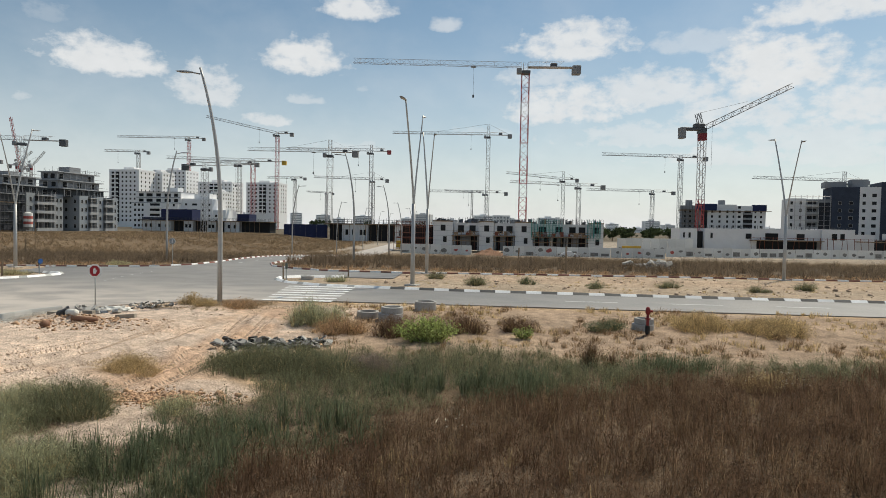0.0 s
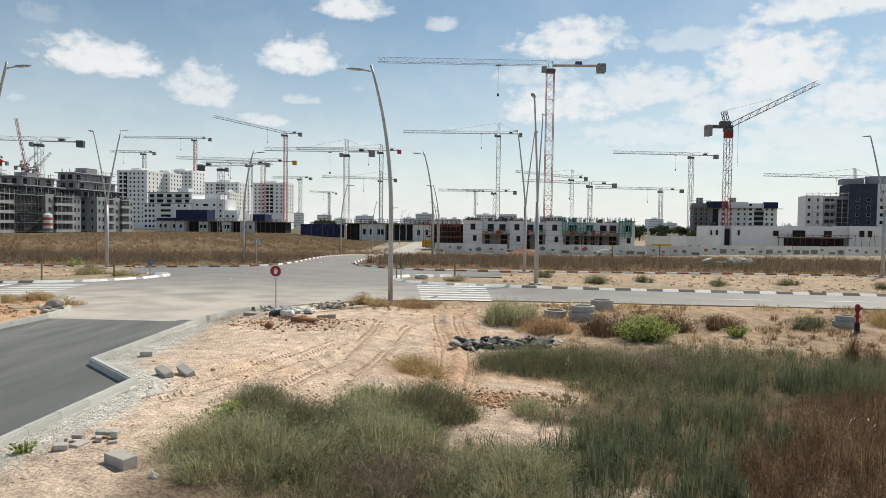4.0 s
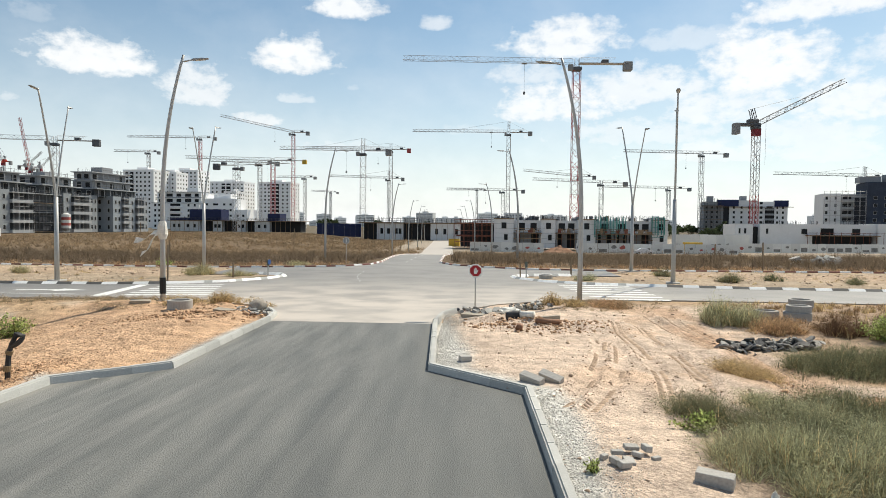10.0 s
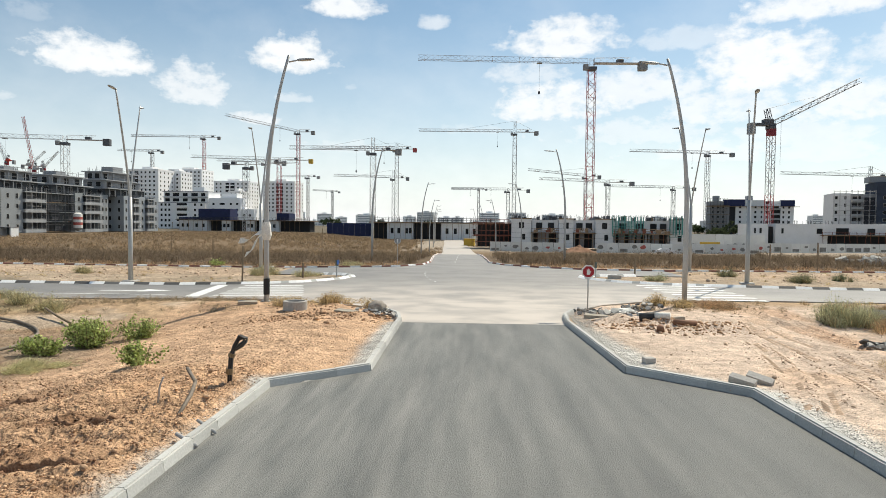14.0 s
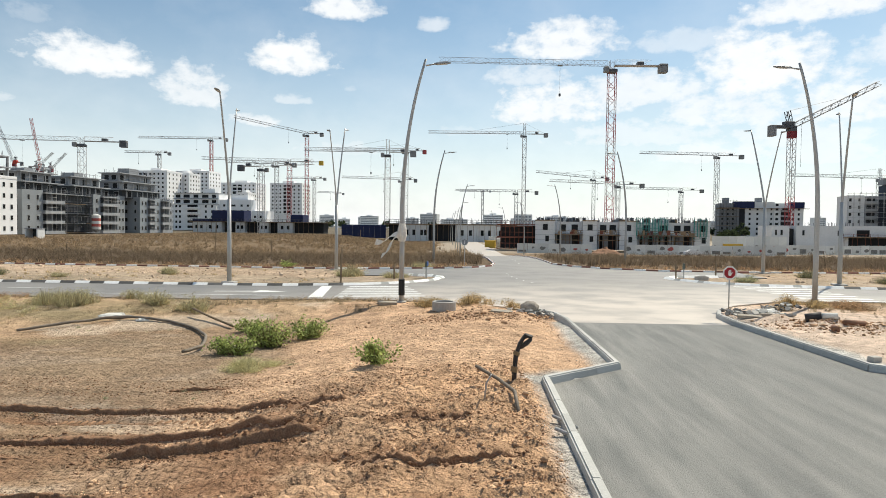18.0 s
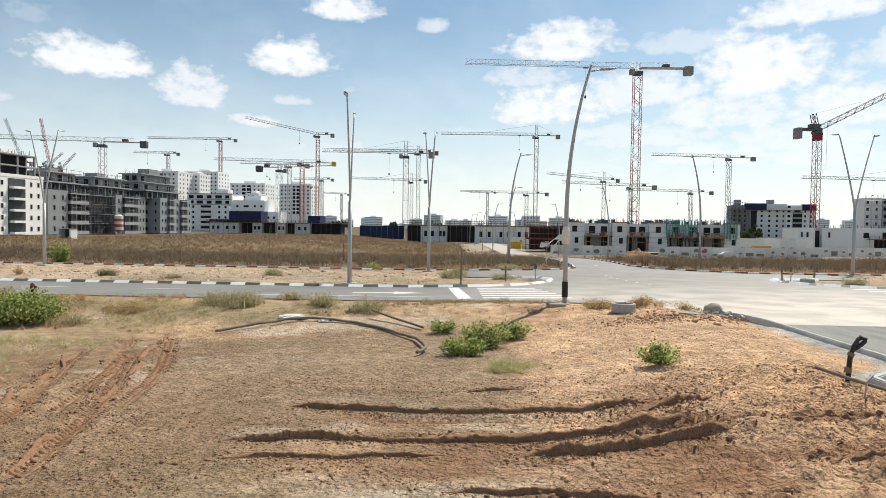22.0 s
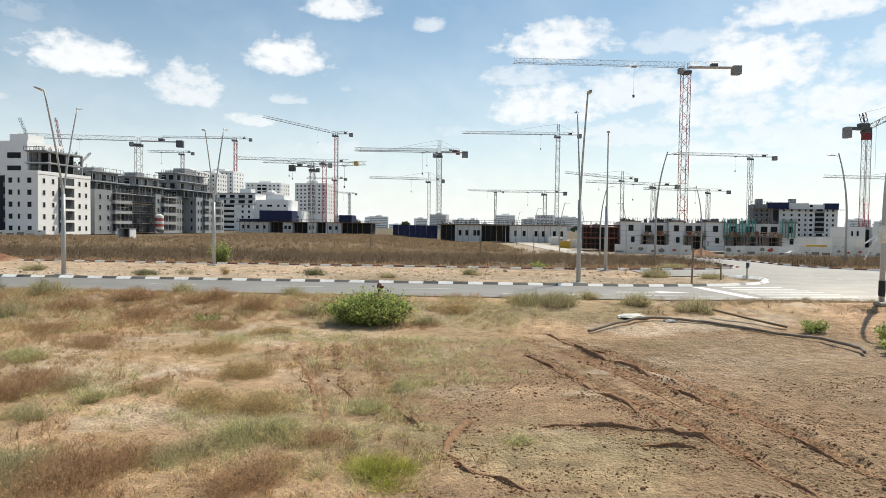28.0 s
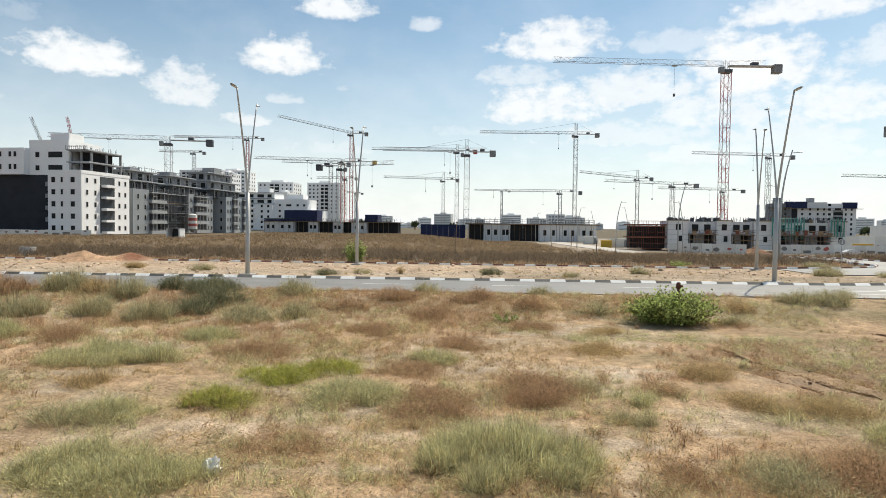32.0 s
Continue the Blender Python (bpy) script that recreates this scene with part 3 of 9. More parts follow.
def dusty(m):
    """Pale sand carried out of the side street onto the junction, thinning out with distance, in streaks."""
    nt = m.node_tree
    N, L = nt.nodes.new, nt.links.new
    b = nt.nodes["Principled BSDF"]
    old = b.inputs["Base Color"].links[0].from_socket
    tc, sp = N("ShaderNodeTexCoord"), N("ShaderNodeSeparateXYZ")
    L(tc.outputs["Object"], sp.inputs[0])

    def ramp(sock, lo, hi, a_, b_):
        r = N("ShaderNodeMapRange")
        r.interpolation_type = "SMOOTHSTEP"
        r.inputs[1].default_value, r.inputs[2].default_value, r.inputs[3].default_value, r.inputs[4].default_value = lo, hi, a_, b_
        L(sock, r.inputs[0])
        return r.outputs[0]

    def mul(p, q):
        n = N("ShaderNodeMath")
        n.operation = "MULTIPLY"
        L(p, n.inputs[0])
        L(q, n.inputs[1])
        return n.outputs[0]
    ab = N("ShaderNodeMath")
    ab.operation = "ABSOLUTE"
    L(sp.outputs[0], ab.inputs[0])
    nz = N("ShaderNodeTexNoise")
    nz.inputs["Scale"].default_value, nz.inputs["Detail"].default_value = 0.5, 6
    mp = N("ShaderNodeMapping")
    mp.inputs["Scale"].default_value = (0.75, 1.0, 1.0)
    L(tc.outputs["Object"], mp.inputs["Vector"])
    L(mp.outputs[0], nz.inputs["Vector"])
    near = mul(ramp(sp.outputs[1], 31, 47, 1.0, 0.3), ramp(ab.outputs[0], 7, 19, 1.0, 0.3))
    near = mul(near, ramp(nz.outputs["Fac"], 0.28, 0.66, 0.45, 1.0))
    most = N("ShaderNodeMath")
    most.operation = "MAXIMUM"
    L(near, most.inputs[0])
    L(ramp(sp.outputs[1], 88, 118, 0.0, 0.85), most.inputs[1])
    f = most.outputs[0]
    mx = N("ShaderNodeMix")
    mx.data_type = "RGBA"
    L(f, mx.inputs[0])
    L(old, mx.inputs[6])
    mx.inputs[7].default_value = (0.53, 0.465, 0.395, 1)
    L(mx.outputs[2], b.inputs["Base Color"])


dusty(asphalt_old)
asphalt_new = mat("new asphalt", (0.076, 0.080, 0.078), rough=0.66, var=0.26, scale=1.1, fine=42, bump=1.0, tint=(0.145, 0.148, 0.138), stretch=(1, 0.06, 1), spec=0.5, even=True)


def swept(m):
    """Grey dust over the western lane of the new street, in streaks along it."""
    nt = m.node_tree
    N, L = nt.nodes.new, nt.links.new
    b = nt.nodes["Principled BSDF"]
    old = b.inputs["Base Color"].links[0].from_socket
    tc, sp, mp, nz = N("ShaderNodeTexCoord"), N("ShaderNodeSeparateXYZ"), N("ShaderNodeMapping"), N("ShaderNodeTexNoise")
    mp.inputs["Scale"].default_value = (1.3, 0.16, 1.0)
    nz.inputs["Scale"].default_value, nz.inputs["Detail"].default_value = 1.5, 8
    L(tc.outputs["Object"], sp.inputs[0])
    L(tc.outputs["Object"], mp.inputs["Vector"])
    L(mp.outputs[0], nz.inputs["Vector"])
    r, q, mu, mx = N("ShaderNodeMapRange"), N("ShaderNodeMapRange"), N("ShaderNodeMath"), N("ShaderNodeMix")
    r.inputs[1].default_value, r.inputs[2].default_value, r.inputs[3].default_value, r.inputs[4].default_value = -5.0, 4.0, 1.0, 0.2
    q.inputs[1].default_value, q.inputs[2].default_value, q.inputs[3].default_value, q.inputs[4].default_value = 0.30, 0.70, 0.0, 0.75
    mu.operation = "MULTIPLY"
    L(sp.outputs[0], r.inputs[0])
    L(nz.outputs["Fac"], q.inputs[0])
    L(r.outputs[0], mu.inputs[0])
    L(q.outputs[0], mu.inputs[1])
    mx.data_type = "RGBA"
    L(mu.outputs[0], mx.inputs[0])
    L(old, mx.inputs[6])
    mx.inputs[7].default_value = (0.30, 0.29, 0.262, 1)
    L(mx.outputs[2], b.inputs["Base Color"])


swept(asphalt_new)
tagged(sheet("road", ASPHALT, asphalt_old), "worn grey asphalt of the cross street and junction", "road", kind="structure")
tagged(sheet("road_side", NEW_ASPHALT, asphalt_new, cut=0), "fresh dark asphalt of an unfinished side street", "road", kind="structure")

# ---- kerbs ----
kerb_white = mat("kerb white paint", (0.9, 0.89, 0.87), rough=0.7, var=0.08, scale=4, tint=(0.7, 0.67, 0.62), spread=0.12)
kerb_black = mat("kerb black paint", (0.11, 0.108, 0.105), rough=0.7, var=0.2, scale=4, tint=(0.16, 0.15, 0.14), spread=0.3)
kerb_red = mat("kerb faded red paint", (0.24, 0.10, 0.08), rough=0.8, var=0.2, scale=4, tint=(0.3, 0.2, 0.16), spread=0.3)
kerb_grey = mat("kerb concrete", (0.47, 0.465, 0.44), rough=0.9, var=0.12, scale=3, spread=0.12)


def kerb_mesh(name, material, length, width=0.27, high=0.15, splay=0.62):
    bm = box(bmesh.new(), -length / 2 + 0.006, -width / 2, -0.15 if splay > 0.5 else -0.04, length / 2 - 0.006, width / 2, high)
    for v in bm.verts:
        if v.co.z > 0:
            v.co.y *= splay
    es = [e for e in bm.edges if all(v.co.z > 0 for v in e.verts) and abs(e.verts[0].co.y - e.verts[1].co.y) < 0.01]
    bmesh.ops.bevel(bm, geom=es, offset=0.03, segments=2, affect="EDGES")
    return mesh_of(name, bm, material)


def kerb_row(name, label, pts, paints, unit=1.0, high=0.20, width=0.27, splay=0.62):
    """Kerbstones one after another along a line, painted in turn."""
    row = empty(name, Matrix(), label, "kerb", kind="structure")
    meshes = [kerb_mesh("kerbstone", p, unit, width, high, splay) for p in paints]
    rnd = random.Random(name)
    k = 0
    for (xa, ya), (xb, yb) in zip(pts, pts[1:]):
        ln = math.hypot(xb - xa, yb - ya)
        n = max(1, round(ln / unit))
        turn = math.atan2(yb - ya, xb - xa)
        for i in range(n):
            f = (i + 0.5) / n
            px, py = xa + (xb - xa) * f, ya + (yb - ya) * f
            tip = math.atan2(float(base(px + 0.5 * math.cos(turn), py + 0.5 * math.sin(turn))) - float(base(px - 0.5 * math.cos(turn), py - 0.5 * math.sin(turn))), 1.0)
            q = Matrix.Translation((px, py, float(base(px, py)) + rnd.uniform(-0.006, 0.006))) @ Euler((rnd.uniform(-.012, .012), rnd.uniform(-.006, .006) - tip, turn + rnd.uniform(-.006, .006))).to_matrix().to_4x4()
            share("kerbstone", meshes[k % len(meshes)], row, q @ Matrix.Diagonal(((ln / n + (0.06 if i in (0, n - 1) else 0)) / unit, 1, 1, 1)))
            k += 1
    return row


bw = [kerb_white, kerb_black]
kerb_row("kerb_west", "kerb painted white and black beside the sandy median", [(-92, 41.1), (-40, 41.2), (-20, 41.4), (-15, 41.9)], bw, 1.0, 0.15, 0.5, 0.16)
kerb_row("kerb_nose_west", "white painted kerb round the median nose", [(-15, 41.9), (-12.2, 43.0), (-10.3, 45.2), (-9.7, 47.6), (-10.4, 49.2), (-12.5, 50.2)], [kerb_white, kerb_white, kerb_white, kerb_grey], 0.5, 0.15, 0.5, 0.16)
kerb_row("kerb_east", "kerb painted white and black beside the sandy median", [(16, 43.0), (22, 42.2), (40, 41.5), (84, 41.2)], bw, 1.0, 0.15, 0.5, 0.16)
kerb_row("kerb_nose_east", "white painted kerb round the median nose", [(16, 43.0), (12, 43.7), (9.3, 45.2), (7.6, 47.6), (7.4, 49.2), (8.6, 50.6), (12, 51.2)], [kerb_white, kerb_white, kerb_white, kerb_grey], 0.5, 0.15, 0.5, 0.16)
rw = [kerb_red, kerb_white]
kerb_row("kerb_far_west", "faded red and white kerb half buried in sand", [(-95, 58.6), (-60, 58.6), (-17, 58.1), (-10, 58.3), (-7.5, 59.1), (-5.6, 61.6), (-5.15, 66), (-6.0, 90), (-7.1, 130)], rw, high=0.13)
kerb_row("kerb_far_east", "faded red and white kerb half buried in sand", [(95, 60.5), (40, 59.2), (16, 57.1), (9.2, 57.4), (5.4, 59.4), (2.4, 62.3), (0.95, 66), (0.35, 90), (0.25, 130)], rw, high=0.13)
kerb_row("kerb_side_west", "new grey concrete kerb beside turned soil", [(-5.7, 4), (-5.7, 15.45), (-3.58, 17.25), (-3.7, 25.6), (-3.95, 27.2), (-4.6, 28.4)], [kerb_grey])
kerb_row("kerb_side_east", "new grey concrete kerb beside gravel", [(5.85, 4), (5.7, 15.5), (3.33, 17.65), (2.93, 25.6), (3.1, 27.6), (3.6, 28.9)], [kerb_grey])

# ---- paint on the asphalt ----
road_paint = mat("road paint", (0.74, 0.74, 0.72), rough=0.75, var=0.16, scale=2.5, tint=(0.45, 0.44, 0.42), fine=40)


def painted(name, label, shapes, lift=0.006):
    """Flat road paint: each shape is a list of outline points."""
    row = empty(name, Matrix(), label, "road marking", kind="structure")
    for pts in shapes:
        bm = bmesh.new()
        bm.faces.new([bm.verts.new((x, y, float(base(x, y)) + lift)) for x, y in pts])
        bmesh.ops.recalc_face_normals(bm, faces=bm.faces)
        if bm.faces[0].normal.z < 0:
            bmesh.ops.reverse_faces(bm, faces=bm.faces)
        part("stripe", bm, road_paint, row)
    return row


def rect(x0, y0, x1, y1, lean=0.0):
    return [(x0, y0), (x1, y0), (x1 + lean, y1), (x0 + lean, y1)]


painted("zebra_crossing_west", "white zebra stripes across the cross street", [rect(-15.4 + 0.06 * k, 40.4 - 1.13 * k, -11.6 + 0.30 * k, 40.9 - 1.13 * k) for k in range(6)])
painted("zebra_crossing_east", "white zebra stripes across the cross street", [rect(10.0 + 0.17 * k, 42.6 - 1.3 * k, 14.6 + 0.05 * k, 43.15 - 1.3 * k) for k in range(7)])
painted("stop_line", "broad white stop line", [[(-17.3, 41.0), (-16.6, 41.0), (-15.7, 34.4), (-16.5, 34.4)]])
painted("lane_arrow_west", "white lane arrow", [[(-23, 37.6), (-20.5, 37.75), (-20.5, 38.3), (-18.6, 37.5), (-20.5, 36.9), (-20.5, 37.4), (-23, 37.25)], rect(-30, 35.3, -18, 35.45), rect(-52, 37.6, -49, 37.75), rect(-44, 37.6, -41, 37.75), rect(-36, 37.6, -33, 37.75)])
painted("lane_dashes", "short white dashes curving through the junction", [rect(-4.6 + 0.05 * k * k, 52 - 1.7 * k, -4.52 + 0.05 * k * k, 52.5 - 1.7 * k, -0.05) for k in range(6)] + [rect(-2.6 - .02 * k, 66 + 5.0 * k, -2.48 - .02 * k, 67.2 + 5.0 * k) for k in range(8)] + [rect(28 + 6 * k, 37.9, 31 + 6 * k, 38.03) for k in range(6)])
# ---- street lamps ----
lamp_steel = mat("galvanised steel", (0.44, 0.44, 0.43), rough=0.5, metal=0.35, var=0.08, scale=1.2, fine=12, bump=0.05, spec=0.4)
lamp_head = mat("lamp housing", (0.30, 0.31, 0.32), rough=0.45, metal=0.3, var=0.1, bump=0)
lamp_glass = mat("lamp lens", (0.55, 0.55, 0.52), rough=0.2, var=0.05, bump=0, spec=0.5)
black_band = mat("black band", (0.03, 0.03, 0.03), rough=0.7, var=0.2)
concrete = mat("concrete", (0.42, 0.40, 0.37), rough=0.92, var=0.14, scale=2.0, fine=25, spread=0.1)


def head_mesh(parent, m, length=0.75, name="lamp_head"):
    """Flat tapered street light housing pointing along +x, with its lens below."""
    bm = bmesh.new()
    rows = [(0, 0.05, 0.04), (0.15, 0.10, 0.06), (length * 0.6, 0.15, 0.05), (length, 0.09, 0.02)]
    rings = []
    for x, w, h in rows:
        rings.append([bm.verts.new((x, a * w, b * h)) for a, b in ((-1, -0.6), (1, -0.6), (1, 0.3), (0.6, 1), (-0.6, 1), (-1, 0.3))])
    for a, b in zip(rings, rings[1:]):
        for k in range(6):
            bm.faces.new((a[k], a[(k + 1) % 6], b[(k + 1) % 6], b[k]))
    bm.faces.new(rings[0][::-1]); bm.faces.new(rings[-1])
    bmesh.ops.recalc_face_normals(bm, faces=bm.faces)
    ob = part(name, bm, lamp_head, parent)
    ob.matrix_basis = m
    ln = part("lens", boxes((0.2, -0.09, -0.05, length * 0.8, 0.09, -0.036)), lamp_glass, ob)
    return ob


def bent(h0, h1, off, n=10, power=2.2):
    return [(off * ((k / n) ** power), 0, h0 + (h1 - h0) * k / n) for k in range(n + 1)]


def lamp_single(x, y, turn, height=12.1, off=1.1, label="grey steel street lamp with a curved pole", band=False):
    """A curved pole that leans along its own +x with one flat head on an arm."""
    ob = empty("street_lamp", pose(x, y, gz(x, y), 0, 0, turn), label, "street lamp", "street lamps")
    pts = [(0, 0, -0.1), (0, 0, 2.5)] + bent(4.2, height, off, 14, 2.2)
    part("pole", tube(bmesh.new(), pts, [0.128, 0.122, 0.118] + [0.112 - 0.004 * k for k in range(14)], 12), lamp_steel, ob, smooth=True)
    part("base_plate", boxes((-0.24, -0.24, -0.1, 0.24, 0.24, 0.05, 0.015)), concrete, ob)
    part("arm", tube(bmesh.new(), [(off, 0, height - 0.32), (off + 0.45, 0, height - 0.24)], [0.04, 0.035], 8), lamp_steel, ob, smooth=True)
    head_mesh(ob, pose(off + 0.4, 0, height - 0.24, 0, -4, 0), 0.85)
    if band:
        part("band", tube(bmesh.new(), [(0, 0, 0.35), (0, 0, 1.15)], 0.155, 12, False), black_band, ob)
    return ob


def lamp_double(x, y, turn, label="grey steel street lamp that forks into two poles"):
    """A pole that forks: a tall limb with a large head along +x, a lower one with a small head along -x."""
    ob = empty("street_lamp", pose(x, y, gz(x, y), 0, 0, turn), label, "street lamp", "street lamps")
    part("pole", tube(bmesh.new(), [(0, 0, -0.1), (0, 0, 2.5), (0, 0, 5.8)], [0.16, 0.15, 0.13], 12), lamp_steel, ob, smooth=True)
    part("tall_limb", tube(bmesh.new(), [(0.02, 0, 5.2)] + [(a + 0.03, 0, h) for a, _, h in bent(5.8, 12.85, 1.75, 9, 1.2)], [0.085] + [0.08 - 0.003 * k for k in range(10)], 10), lamp_steel, ob, smooth=True)
    part("low_limb", tube(bmesh.new(), [(-0.02, 0, 5.2)] + [(-a - 0.03, 0, h) for a, _, h in bent(5.8, 12.3, 1.5, 9, 1.2)], [0.07] + [0.066 - 0.003 * k for k in range(10)], 10), lamp_steel, ob, smooth=True)
    part("foot", boxes((-0.45, -0.45, -0.12, 0.45, 0.45, 0.1, 0.03)), concrete, ob)
    head_mesh(ob, pose(1.72, 0, 12.75, 0, -6, 0), 0.9)
    head_mesh(ob, pose(-1.45, 0, 12.15, 0, -6, 180), 0.5, "small_head")
    return ob


lamp_single(-11.02, 31.66, 0, band=True)
lamp_single(9.66, 32.45, 180)
for lx, ly, tn in ((-24.3, 43.2, -88), (-61.0, 43.1, -95), (18.2, 45.4, -106), (55.0, 44.0, -95), (-97.5, 43.0, -92)):
    lamp_double(lx, ly, tn)
for lx, ly, tn in ((-19.6, 56.2, 78), (-55.5, 56.5, 82), (18.2, 57.0, 113), (50.1, 59.0, 105), (-91.5, 56.8, 84)):
    lamp_double(lx, ly, tn)
for lx, ly, tn in ((-11.6, 68.5, 0), (9.1, 69.2, 180), (-9.4, 107.5, 0), (7.4, 107, 180), (-10.6, 146, 0), (4.6, 146, 180), (-12.2, 187, 0), (2.6, 187, 180), (-14.2, 226, 0), (-16, 262, 0), (0.6, 226, 180)):
    lamp_single(lx, ly, tn, 12.1, 1.1)


def stop_sign(x, y):
    """Red octagon with a white rim and a plain white symbol, on a thin grey post."""
    ob = empty("stop_sign", pose(x, y, gz(x, y) - 0.28), "red octagonal stop sign on a thin grey post", "road sign")
    part("post", tube(bmesh.new(), [(0, 0, 0.1), (0, 0, 2.3)], 0.03, 10), lamp_steel, ob, smooth=True)

    def octagon(r, y0, y1):
        bm = bmesh.new()
        a = [bm.verts.new((r * math.sin(math.tau * (k + 0.5) / 8), y0, 2.02 + r * math.cos(math.tau * (k + 0.5) / 8))) for k in range(8)]
        f = bm.faces.new(a)
        r_ = bmesh.ops.extrude_face_region(bm, geom=[f])
        for v in r_["geom"]:
            if isinstance(v, bmesh.types.BMVert):
                v.co.y = y1
        bmesh.ops.recalc_face_normals(bm, faces=bm.faces)
        return bm
    white = mat("sign white", (0.75, 0.75, 0.74), rough=0.5, var=0.05)
    red = mat("sign red", (0.33, 0.02, 0.03), rough=0.5, var=0.08)
    part("plate", octagon(0.335, -0.03, -0.045), white, ob)
    part("face", octagon(0.27, -0.045, -0.05), red, ob)
    bm = bmesh.new()
    palm = [(-0.075, 1.95), (-0.055, 1.88), (0.05, 1.88), (0.075, 1.94), (0.125, 2.05), (0.095, 2.065), (0.06, 2.01), (0.06, 2.03), (-0.075, 2.03)]
    bm.faces.new([bm.verts.new((px, -0.053, pz)) for px, pz in palm])
    for k, tall in enumerate((2.115, 2.15, 2.165, 2.135)):
        box(bm, -0.075 + 0.035 * k, -0.056, 2.03, -0.047 + 0.035 * k, -0.05, tall)
    part("sign_symbol", bm, white, ob)
    return ob


stop_sign(4.5, 30.1)

# ---- tower cranes ----
crane_grey = mat("crane grey", (0.46, 0.45, 0.45), rough=0.6, metal=0.2, var=0.12, bump=0)
crane_red = mat("crane red", (0.40, 0.085, 0.085), rough=0.6, metal=0.1, var=0.15, bump=0)
crane_dark = mat("crane dark", (0.10, 0.105, 0.115), rough=0.6, metal=0.2, var=0.15, bump=0)
crane_pale = mat("crane pale", (0.50, 0.44, 0.44), rough=0.6, metal=0.1, var=0.15, bump=0)
crane_yellow = mat("crane yellow", (0.55, 0.36, 0.05), rough=0.6, var=0.1, bump=0)
ballast = mat("ballast", (0.25, 0.255, 0.26), rough=0.85, var=0.15)


def lattice(bm, a, b, w, cell, t, tri=False):
    """A braced girder from a to b: chords, and zigzags on its faces."""
    a, b = Vector(a), Vector(b)
    d = (b - a)
    n = max(2, int(d.length / cell))
    ax = d.normalized()
    side = Vector((1, 0, 0)) if abs(ax.z) > 0.8 else Vector((0, 1, 0))
    u = (side - ax * side.dot(ax)).normalized()
    v = ax.cross(u)
    if tri:
        corner = [u * w / 2, -u * w / 2, v * w * (0.9 if v.z > 0 else -0.9)]
    else:
        corner = [(u + v) * w / 2, (u - v) * w / 2, (-u - v) * w / 2, (-u + v) * w / 2]

    def bar(p, q, r):
        tube(bm, [p, q], r, 3, False)
    m = len(corner)
    for c in corner:
        bar(a + c, b + c, t)
    for k in range(n):
        p, q = a + d * (k / n), a + d * ((k + 1) / n)
        for j in range(m):
            c0, c1 = corner[j], corner[(j + 1) % m]
            bar(p + c0, q + c1, t * 0.6) if k % 2 else bar(p + c1, q + c0, t * 0.6)
            if k % 2 == 0:
                bar(p + c0, p + c1, t * 0.5)
    return bm


